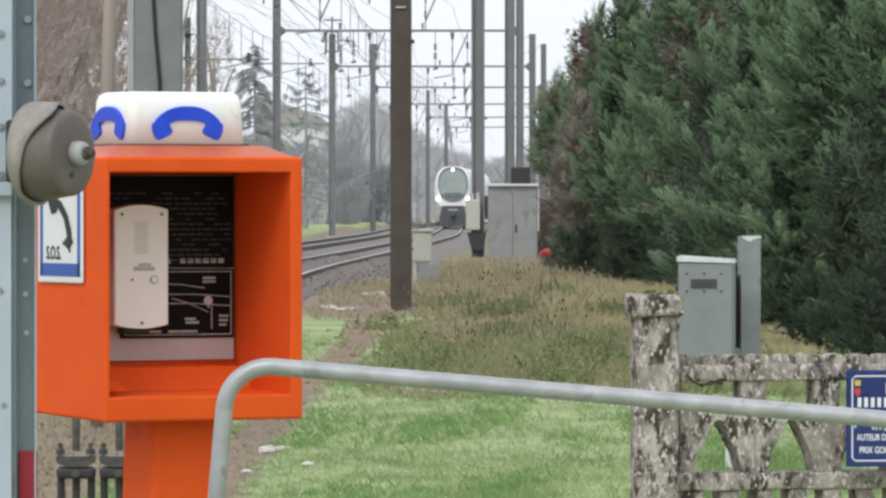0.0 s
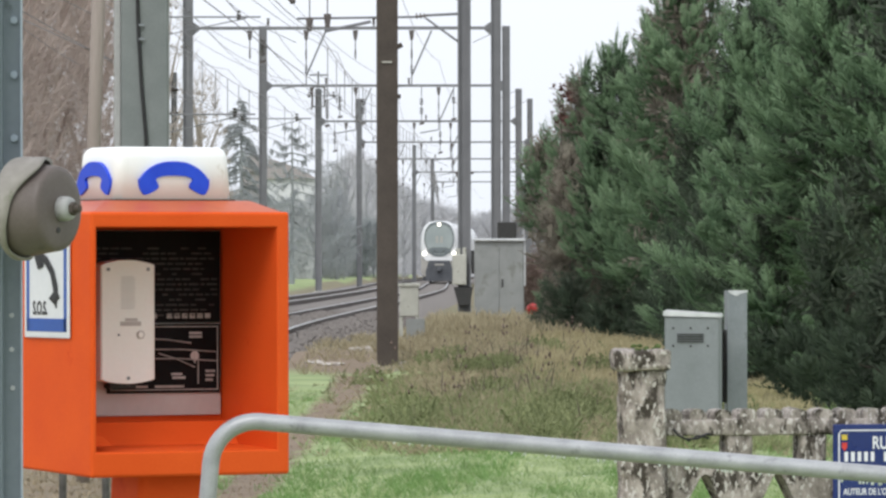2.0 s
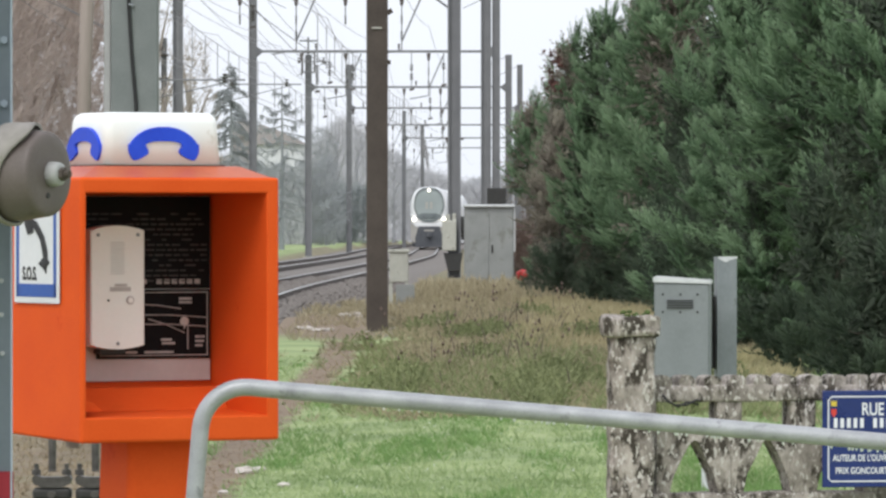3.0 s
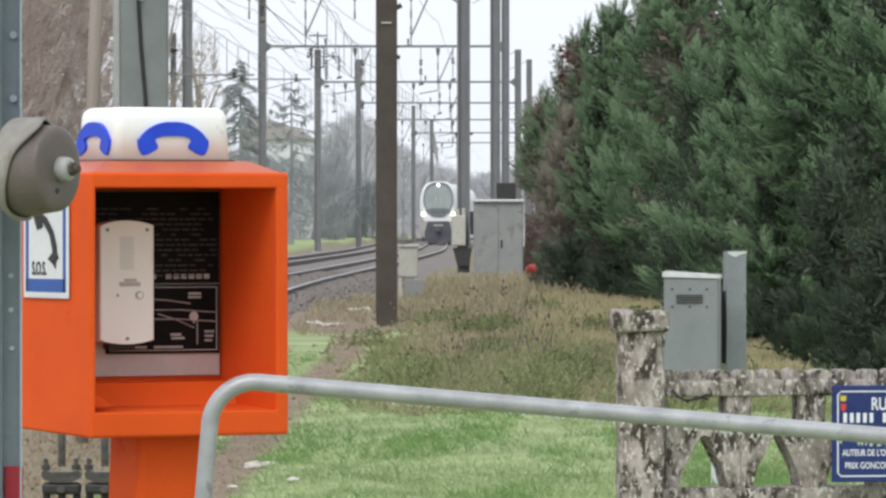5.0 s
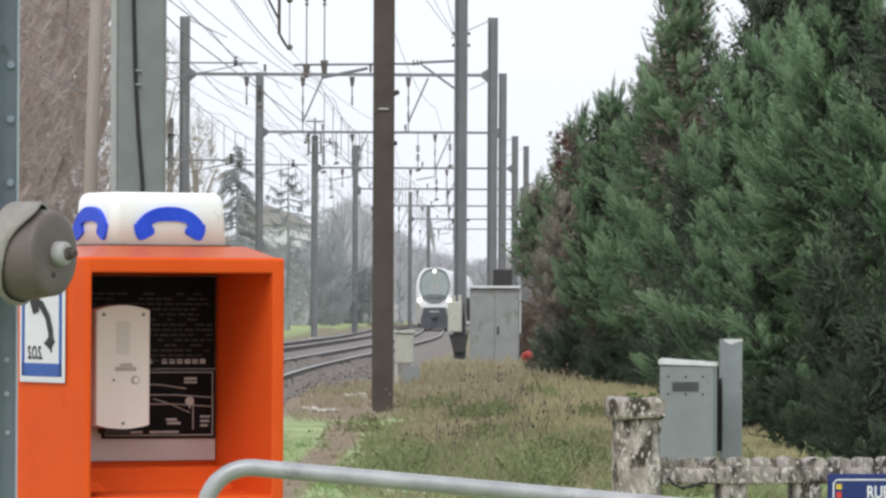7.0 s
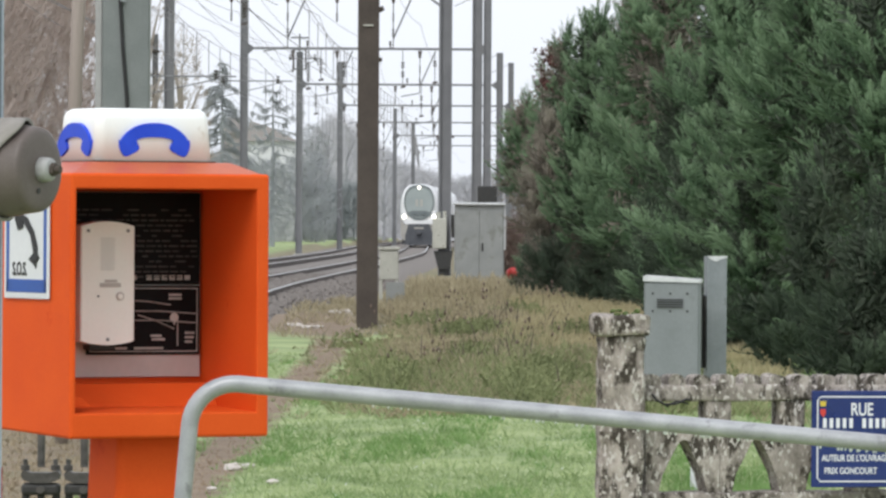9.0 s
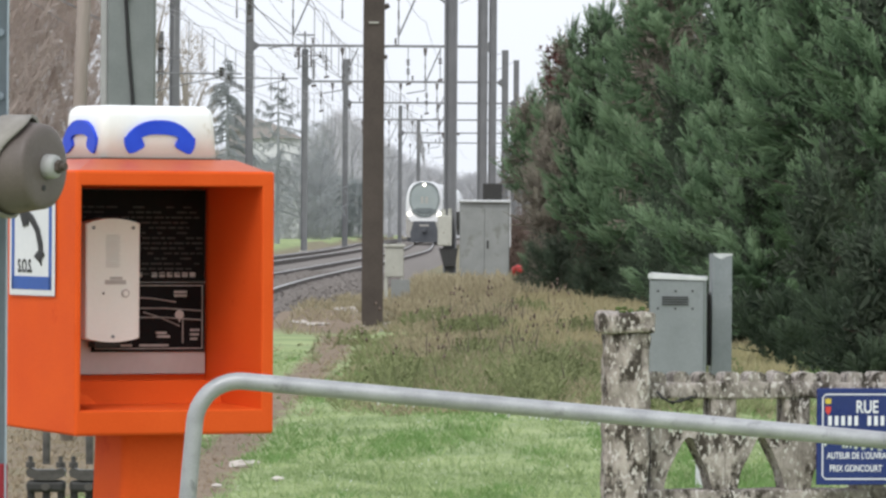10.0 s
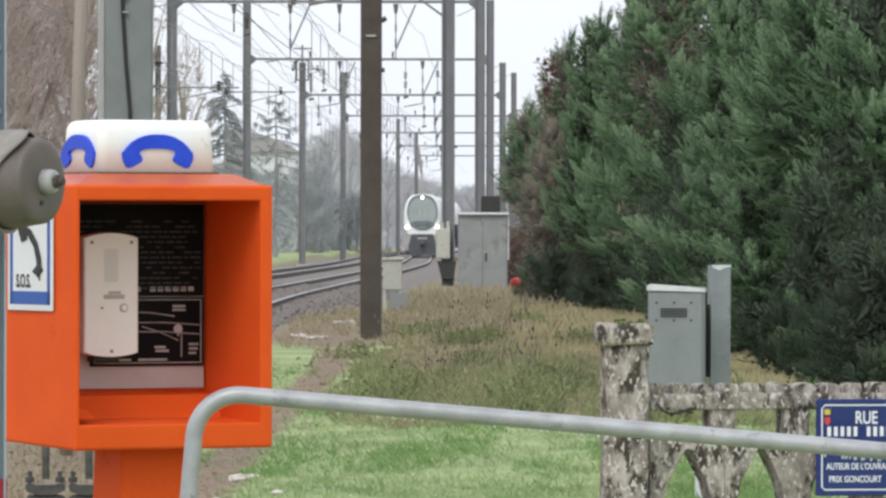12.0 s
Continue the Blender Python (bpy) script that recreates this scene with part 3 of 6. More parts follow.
def build_arm(d, xl, z, length):
    """A cantilever bracket on a far mast: crossarm, stay and insulators."""
    th = thing("catenary_bracket", pose(xl, d, z), "thin grey catenary bracket with insulators on a portal mast", "catenary bracket", "catenary brackets")
    bm = bmesh.new()
    rod(bm, (-length * 0.5, 0, 0), (length, 0, 0), 0.03, 6)
    part("crossarm", bm, "portal", th)
    bm = bmesh.new()
    rod(bm, (-length * 0.5, 0, -0.75), (length * 0.8, 0, -0.05), 0.02, 6)
    part("stay", bm, "portal", th)
    for x in (-length * 0.42, length * 0.7):
        bm = bmesh.new()
        insulator(bm, (x, 0, 0.22), 0.1, 3, 0.12)
        part("insulator", bm, "insul", th)


def build_hanger(x, d, top, low, count):
    """A hanging rod with a string of dark insulators and a clamp below a portal beam."""
    th = thing("insulator_hanger", pose(x, d, top), "dark string of insulators hanging from a portal beam", "insulator", "insulator hangers")
    bm = bmesh.new()
    rod(bm, (0, 0, 0), (0, 0, low - top), 0.022, 6)
    part("rod", bm, "portal", th)
    for k in range(count):
        bm = bmesh.new()
        insulator(bm, (0, 0, (low - top) * (0.35 + 0.5 * k / count)), 0.10, 3, 0.1)
        part("insulator", bm, "insul", th)
    bm = bmesh.new()
    slab(bm, [(-0.10, low - top), (0.13, low - top + 0.05), (0.13, low - top - 0.05), (-0.10, low - top - 0.10)], -0.05, 0.05)
    part("clamp", bm, "insul", th)


for row in ((-4.62, 254.6, 8.87, 7.1, 3), (-4.05, 254.6, 8.87, 7.5, 2), (-3.0, 254.6, 8.87, 7.2, 2), (-0.35, 254.6, 8.87, 7.2, 2), (1.1, 254.6, 8.87, 7.4, 1),
            (-5.2, 309.6, 8.48, 6.9, 2), (-2.3, 309.6, 8.48, 7.0, 2), (0.6, 309.6, 8.48, 6.8, 2), (-5.9, 199.6, 9.34, 8.2, 2), (-1.3, 199.6, 9.34, 8.0, 2)):
    build_hanger(*row)


def build_mast_switch():
    """The isolating switch on the head of a portal mast: a narrow frame, a crossbar and stub insulators."""
    th = thing("mast_switch", pose(-6.10, 309.6, 9.3), "dark isolating switch frame on a portal mast head", "mast switch")
    for x in (-0.32, 0.34):
        bm = bmesh.new()
        rod(bm, (x, 0, 0), (x, 0, 1.15), 0.05, 6)
        part("upright", bm, "insul", th)
    for z, w in ((0.02, 0.34), (1.1, 0.40), (1.75, 0.55)):
        bm = bmesh.new()
        rod(bm, (-w * 0.9, 0, z), (w, 0, z), 0.045, 6)
        part("crossbar", bm, "portal", th)
    bm = bmesh.new()
    rod(bm, (0, 0, 1.0), (0, 0, 1.95), 0.06, 6)
    part("head_pole", bm, "portal", th)


build_mast_switch()


build_arm(199.5, -8.57, 9.75, 2.6)
build_arm(254.5, -7.53, 7.4, 2.2)
build_arm(199.5, -8.57, 6.3, 2.4)
build_arm(309.5, -6.10, 9.9, 1.2)


def wire(name, pts, r, mat="wire", label="thin overhead wire along the railway", sag=0.0):
    P = []
    for (a, b) in zip(pts, pts[1:]):
        a, b = Vector(a), Vector(b)
        for k in range(8):
            t = k / 8
            p = a.lerp(b, t)
            p.z -= 4 * sag * t * (1 - t)
            P.append(p)
    P.append(Vector(pts[-1]))
    bm = bmesh.new()
    tube(bm, P, r * 0.65, 5)
    return solo(name, bm, mat, pose(0, 0, 0), label, "overhead wire", "overhead wires")


spans = [35, 90, 145, 200, 255, 310, 365, 420, 475, 530, 600]
for shift in (-GAUGE / 2, -GAUGE / 2 - 3.75):
    for up, sag, r, zig in ((5.75, 0.02, 0.016, 0.2), (7.2, 0.35, 0.016, 0.05), (6.7, 0.2, 0.012, 0.5), (7.8, 0.3, 0.012, -0.5), (5.75, 0.02, 0.014, -0.25)):
        pts = [(rail_x(d) + shift + zig * (-1) ** i, d, rail_z(d) + up) for i, d in enumerate(spans)]
        wire("contact_wire" if up < 6 else "messenger_wire", pts, r, sag=sag)
for off, up, r in ((-5.2, 8.9, 0.02), (-6.2, 8.2, 0.018), (-6.9, 9.6, 0.02), (-7.6, 10.3, 0.022), (-4.6, 9.7, 0.02), (-3.0, 9.4, 0.018), (1.3, 8.5, 0.016), (-8.4, 7.4, 0.018)):
    wire("feeder_wire", [(rail_x(d) + off, d, rail_z(d) + up) for d in spans], r * 0.75, label="feeder wire between catenary portals", sag=0.4)


def build_droppers():
    for shift in (-GAUGE / 2, -GAUGE / 2 - 3.75):
        bm = bmesh.new()
        for i in range(2, 7):
            a, b = spans[i], spans[i + 1]
            for k in range(1, 9):
                t = k / 9
                d = a + (b - a) * t
                x = rail_x(d) + shift
                top = rail_z(d) + 7.2 - 1.4 * t * (1 - t)
                rod(bm, (x, d, rail_z(d) + 5.75), (x, d, top), 0.012, 4)
        solo("wire_droppers", bm, "wire", pose(0, 0, 0), "thin droppers between messenger and contact wire", "overhead wire", "overhead wires", "stuff")


build_droppers()


def build_near_mast():
    """The rust-brown mast in the grass beside the line."""
    th = thing("catenary_mast", pose(-0.585, 78, -0.06), "rust-brown steel catenary mast standing in the grass", "catenary mast", "catenary masts")
    bm = bmesh.new()
    column(bm, [(-0.145, -0.14), (0.115, -0.14), (0.115, -0.15), (0.15, -0.15), (0.15, 0.15), (0.115, 0.15), (0.115, 0.14), (-0.145, 0.14), (-0.145, 0.12), (-0.03, 0.12), (-0.03, -0.12), (-0.145, -0.12)], 0, 11)
    part("column", bm, "rust", th)
    bm = bmesh.new()
    box(bm, (-0.22, -0.2, -0.2), (0.24, 0.22, 0.0), 0.03, 1)
    part("footing", bm, "dirt", th)
    bm = bmesh.new()
    box(bm, (-0.07, -0.17, 4.20), (0.07, -0.142, 4.225), 0.004, 1)
    part("number_bar", bm, "paleconc", th, "pale bar on the mast")
    bm = bmesh.new()
    rod(bm, (0.14, -0.1, 4.42), (0.21, -0.1, 4.46), 0.035, 8)
    rod(bm, (0.14, -0.1, 3.74), (0.19, -0.1, 3.74), 0.03, 8)
    part("bracket", bm, "rust", th)


build_near_mast()


def build_side_mast():
    th = thing("catenary_mast", pose(-10.88, 240, -0.9), "slim grey steel mast beyond the second track", "catenary mast", "catenary masts")
    bm = bmesh.new()
    hbeam(bm, 0.25, 0.24, 0.0, 9.95, 0.03)
    part("column", bm, "portal", th)
    for z in (6.4, 7.3, 8.2, 9.2):
        bm = bmesh.new()
        rod(bm, (-0.2, -0.1, z), (0.2, -0.1, z), 0.05, 6)
        part("bolt", bm, "rust", th)
    bm = bmesh.new()
    box(bm, (-0.3, -0.3, -0.2), (0.3, 0.3, 0.3), 0.03, 1)
    part("footing", bm, "paleconc", th)


build_side_mast()


def build_grey_mast():
    """The next mast: pale grey H section with a signal box and a dark foot."""
    th = thing("catenary_mast", pose(0.90, 145, -0.1), "tall grey steel catenary mast with a cream box", "catenary mast", "catenary masts")
    bm = bmesh.new()
    hbeam(bm, 0.34, 0.32, 0.0, 13.0, 0.045)
    part("column", bm, "portal", th)
    for z in (3.6, 8.1, 8.4, 9.6, 10.4):
        bm = bmesh.new()
        for x in (-0.19, 0.19):
            rod(bm, (x * 0.9, -0.1, z), (x * 1.25, -0.1, z), 0.035, 6)
        part("bolt", bm, "rust", th)
    bm = bmesh.new()
    box(bm, (-0.31, -0.5, 0.72), (0.05, -0.2, 1.50), 0.03, 2)
    part("junction_box", bm, "paleconc", th, "cream junction box")
    bm = bmesh.new()
    rod(bm, (-0.16, -0.3, 1.4), (-0.16, -0.3, 1.66), 0.06, 8)
    rod(bm, (0.0, -0.3, 1.4), (0.0, -0.3, 1.68), 0.05, 8)
    part("conduit", bm, "paleconc", th)
    bm = bmesh.new()
    slab(bm, [(-0.28, 0.66), (0.22, 0.66), (0.14, 0.2), (-0.16, 0.2)], -0.4, 0.15)
    part("foot_shroud", bm, "darksteel", th, "black shroud at the mast's foot")
    bm = bmesh.new()
    rod(bm, (0.2, -0.1, 1.6), (0.24, -0.1, 1.0), 0.05, 6)
    part("cable_clamp", bm, "darksteel", th)
    bm = bmesh.new()
    rod(bm, (-0.15, 0, 7.70), (-0.95, 0, 7.66), 0.035, 6)
    rod(bm, (-1.25, 0, 7.62), (-4.3, 0, 7.58), 0.03, 6)
    rod(bm, (-0.15, 0, 6.98), (-0.98, 0, 7.58), 0.028, 6)
    rod(bm, (-3.6, 0, 7.25), (-2.4, 0, 7.50), 0.04, 6)
    part("cantilever", bm, "portal", th)
    bm = bmesh.new()
    rod(bm, (-0.95, 0, 7.66), (-1.25, 0, 7.62), 0.03, 8)
    for x in (-1.0, -1.1, -1.2):
        rod(bm, (x, 0, 7.65), (x - 0.04, 0, 7.645), 0.075, 8)
    part("rod_insulator", bm, "insul", th)
    bm = bmesh.new()
    rod(bm, (-0.15, 0, 10.3), (-5.6, 0, 10.3), 0.07, 6)
    part("top_arm", bm, "portal", th)
    for x, z1 in ((-3.98, 7.35), (-3.52, 7.45)):
        bm = bmesh.new()
        rod(bm, (x, 0, 10.3), (x, 0, z1), 0.018, 6)
        insulator(bm, (x, 0, 9.5), 0.06, 4, 0.11)
        slab(bm, [(x - 0.10, z1 + 0.25), (x + 0.10, z1 + 0.25), (x + 0.06, z1 - 0.1), (x - 0.06, z1 - 0.1)], -0.06, 0.06)
        part("dropper", bm, "insul", th)
    bm = bmesh.new()
    box(bm, (-4.73, -0.05, 8.38), (-4.65, 0.05, 10.3))
    rod(bm, (-5.15, 0, 9.6), (-4.7, 0, 8.75), 0.03, 6)
    rod(bm, (-4.69, 0, 8.38), (-4.5, 0, 8.05), 0.03, 6)
    part("hanger", bm, "rust", th)
    bm = bmesh.new()
    for z in (9.25, 8.03):
        bmesh.ops.create_icosphere(bm, subdivisions=2, radius=0.085, matrix=pose(-4.42, 0, z))
    rod(bm, (-4.42, 0, 10.3), (-4.42, 0, 8.0), 0.012, 5)
    part("float_weight", bm, "insul", th, "dark round weights on a thin wire")
    for x in (-2.6, -1.9, -0.7):
        wire("span_wire", [(x, 78, 10.0), (0.82, 144.8, 8.2 + 0.03 * x)], 0.012, label="wires anchored to the grey mast", sag=0.35)


build_grey_mast()


def build_cabinet():
    th = thing("signal_cabinet", pose(1.55, 125, -0.02), "pale grey metal trackside signal cabinet with two doors", "cabinet")
    bm = bmesh.new()
    box(bm, (-0.55, 0, 0.0), (0.55, 0.6, 1.74), 0.012, 1)
    part("body", bm, "cabinet", th)
    for x0, x1 in ((-0.53, -0.003), (0.003, 0.53)):
        bm = bmesh.new()
        box(bm, (x0, -0.025, 0.06), (x1, -0.002, 1.62), 0.006, 1)
        dr = part("door", bm, "cabinet", th)
        if x0 > 0:
            bm = bmesh.new()
            box(bm, (0.05, -0.05, 0.72), (0.09, -0.025, 0.9), 0.006, 1)
            part("handle", bm, "darksteel", dr)
    bm = bmesh.new()
    box(bm, (-0.58, -0.09, 1.742), (0.58, 0.66, 1.80), 0.015, 1)
    part("roof", bm, "lockertop", th, "white-edged overhanging roof")
    bm = bmesh.new()
    box(bm, (-0.57, -0.02, -0.15), (0.57, 0.62, -0.002))
    part("plinth", bm, "paleconc", th)
    bm = bmesh.new()
    box(bm, (0.552, 0.02, 0.75), (0.585, 0.5, 1.74), 0.006, 1)
    part("side_panel", bm, "lockertop", th)
    # dark case on the farther mast
    th = thing("equipment_case", pose(2.2, 160, -0.15), "dark grey equipment case on a post behind the cabinet", "equipment case")
    bm = bmesh.new()
    box(bm, (-0.27, -0.2, 1.98), (0.27, 0.2, 2.45), 0.02, 1)
    part("case", bm, "darksteel", th)
    bm = bmesh.new()
    rod(bm, (0, 0, 0), (0, 0, 1.98), 0.06, 8)
    part("post", bm, "portal", th)
    # small concrete box beside the rusted mast
    th = thing("concrete_cable_box", pose(-0.35, 97, -0.02), "pale weathered concrete trackside box with a flat lid", "concrete box")
    bm = bmesh.new()
    box(bm, (-0.165, 0, 0.42), (0.165, 0.35, 0.93), 0.012, 1)
    part("body", bm, "paleconc", th)
    bm = bmesh.new()
    box(bm, (-0.19, -0.03, 0.93), (0.19, 0.38, 0.985), 0.012, 1)
    part("lid", bm, "paleconc", th)
    for x in (-0.14, 0.14):
        bm = bmesh.new()
        box(bm, (x - 0.03, 0.02, 0), (x + 0.03, 0.3, 0.42))
        part("leg", bm, "paleconc", th)
    bm = bmesh.new()
    box(bm, (-0.05, -0.02, 0.05), (0.27, -0.002, 0.38), 0.005, 1)
    part("side_panel", bm, "cabinet", th, "grey-green lower panel")


build_cabinet()


# ---------------------------------------------------------------- train
def build_train():
    """A regional train unit seen head on: rounded white nose, tall windscreen, three lamps, dark coupler apron."""
    tr = thing("train", pose(0, 0, 0), "white regional passenger train with lit headlamps on the track", "train")

    def ring(scale, y, n=28):
        """A rounded body section, 2.85 m wide, 0.75 to 4.3 m above the rails."""
        out = []
        for k in range(n):
            a = 2 * math.pi * k / n
            c, s = math.cos(a), math.sin(a)
            p = 0.62 if s > 0 else 0.42
            x = 1.42 * math.copysign(abs(c) ** p, c)
            z = 2.55 + (2.05 if s > 0 else 1.8) * math.copysign(abs(s) ** 0.72, s)
            out.append((x * scale[0], y, 0.75 + (z - 0.75) * scale[1]))
        return out

    def loft(rings):
        bm = bmesh.new()
        rs = [[bm.verts.new(p) for p in r] for r in rings]
        n = len(rs[0])
        for a, b in zip(rs, rs[1:]):
            for k in range(n):
                bm.faces.new((a[k], a[(k + 1) % n], b[(k + 1) % n], b[k]))
        bm.faces.new(rs[0])
        bm.faces.new(rs[-1][::-1])
        return bm

    nose = [((0.72, 0.80), -0.02), ((0.86, 0.90), 0.12), ((0.95, 0.965), 0.45), ((0.99, 0.99), 1.1), ((1, 1), 2.2), ((1, 1), 20)]
    part("front_car_body", loft([ring(s, y) for s, y in nose]), "trainwhite", tr, smooth=True)
    for k in (1, 2, 3):
        a = rail_x(420 + 21 * k + 10) - rail_x(420)
        bm = loft([ring((0.97, 0.98), 0), ring((1, 1), 0.3), ring((1, 1), 20), ring((0.97, 0.98), 20.3)])
        ob = part("car_body", bm, "trainwhite", tr, smooth=True)
        ang = math.degrees(math.atan2(rail_x(431 + 21 * k) - rail_x(411 + 21 * k), 20))
        x0 = rail_x(420 + 21 * k) - rail_x(420)
        ob.matrix_local = pose(x0 * 0.9, 21 * k, -0.0035 * 21 * k, 0, 0, -ang)
    # windscreen: a tall egg in the nose
    bm = bmesh.new()
    egg = []
    for k in range(36):
        a = 2 * math.pi * k / 36
        c, s = math.cos(a), math.sin(a)
        egg.append((1.13 * math.copysign(abs(c) ** 0.72, c) * (1.0 if s > 0 else 1 - 0.20 * abs(s)), 3.15 + (1.38 if s > 0 else 1.22) * math.copysign(abs(s) ** 0.85, s)))
    slab(bm, egg, -0.12, 0.3)
    part("windscreen", bm, "windscreen", tr, "dark tinted windscreen")
    bm = bmesh.new()
    inner = [(x * 0.90, 3.02 + (z - 3.02) * 0.86) for x, z in egg]
    slab(bm, inner, -0.135, -0.121)
    part("windscreen_glass", bm, "innerglass", tr)
    bm = bmesh.new()
    slab(bm, [(-1.2, 2.3), (-0.80, 1.86), (0.80, 1.86), (1.2, 2.3), (1.30, 2.55), (1.26, 2.0), (1.02, 1.62), (0, 1.55), (-1.02, 1.62), (-1.26, 2.0), (-1.30, 2.55)], -0.16, 0.2)
    part("chin_band", bm, "trainwhite", tr)
    bm = bmesh.new()
    slab(bm, [(-1.36, 2.0), (-1.05, 1.58), (1.05, 1.58), (1.36, 2.0), (1.36, 0.75), (1.15, 0.42), (-1.15, 0.42), (-1.36, 0.75)], -0.10, 1.2)
    part("lower_cowl", bm, "traingrey", tr, "beige-grey lower cowling")
    bm = bmesh.new()
    slab(bm, [(-0.78, 1.64), (0.78, 1.64), (1.02, 0.9), (1.0, 0.1), (-1.0, 0.1), (-1.02, 0.8)], -0.2, 1.5)
    part("coupler_apron", bm, "traindark", tr, "dark coupler apron")
    bm = bmesh.new()
    box(bm, (-0.35, -0.24, 1.26), (0.35, -0.201, 1.40), 0.01, 1)
    part("number_bar", bm, "traingrey", tr)
    bm = bmesh.new()
    box(bm, (-0.18, -0.6, 0.85), (0.18, -0.2, 1.15), 0.05, 2)
    part("coupler", bm, "traindark", tr)
    bm = bmesh.new()
    box(bm, (-1.25, 0.2, 0.12), (1.25, 19.5, 0.8), 0.05, 1)
    part("underframe", bm, "traindark", tr)
    for y in (2.5, 5.0, 15.0, 17.5):
        for x in (-0.72, 0.72):
            bm = bmesh.new()
            rod(bm, (x - 0.06, y, 0.46), (x + 0.06, y, 0.46), 0.45, 16)
            part("wheel", bm, "traindark", tr)
    for x, z, r in ((0.0, 4.33, 0.14), (-1.12, 2.16, 0.17), (1.12, 2.16, 0.17)):
        bm = bmesh.new()
        rod(bm, (x, -0.22, z), (x, 0.3, z), r * 0.8, 14)
        part("headlamp", bm, "lamp", tr, "glowing headlamp")
    # two pale bars put a reflection on the windscreen as colour
    for x in (-0.17, 0.17):
        bm = bmesh.new()
        box(bm, (x - 0.09, -0.142, 2.95), (x + 0.09, -0.1355, 3.45), 0.01, 1)
        part("cab_blind", bm, "traingrey", tr, "pale reflection painted on the windscreen")
    bm = bmesh.new()
    slab(bm, [(-0.82, 2.18), (0.82, 2.18), (0.95, 2.45), (0.5, 2.62), (-0.5, 2.62), (-0.95, 2.45)], -0.142, -0.1355)
    part("dashboard", bm, "windscreen", tr, "dark dashboard behind the windscreen")
    for s in (-1, 1):
        bm = bmesh.new()
        rod(bm, (s * 0.08, -0.16, 2.15), (s * 0.5, -0.15, 2.42), 0.018, 5)
        part("wiper", bm, "black", tr)
    return tr


train = build_train()


# ---------------------------------------------------------------- crossing telephone
RECEIVER = [(-61, 14), (-61, 30), (-54, 42), (-42, 51), (-22, 57), (22, 57), (42, 51), (54, 42), (61, 30), (61, 14), (54, 0), (46, 1),
            (27, 11), (27, 18), (33, 25), (30, 33), (-30, 33), (-33, 25), (-27, 18), (-27, 11), (-46, 1), (-54, 0)]


def handset_shape(bm, cx, cz, y0, y1):
    """A telephone receiver seen from the side: a flat arched grip with two turned-in cups."""
    ring = list(RECEIVER)
    for _ in range(2):
        ring = [(a[0] * (1 - t) + b[0] * t, a[1] * (1 - t) + b[1] * t) for a, b in zip(ring, ring[1:] + ring[:1]) for t in (0.22, 0.78)]
    slab(bm, [(cx + 0.00156 * u, cz + 0.00138 * v * (1.06 - 0.16 * (u / 50) ** 2 * (v > 30))) for u, v in ring][::-1], y0, y1)
    bmesh.ops.bevel(bm, geom=[e for e in bm.edges if all(abs(v.co.y - y0) < 1e-6 for v in e.verts)], offset=0.0008, segments=1, affect="EDGES", profile=0.5)


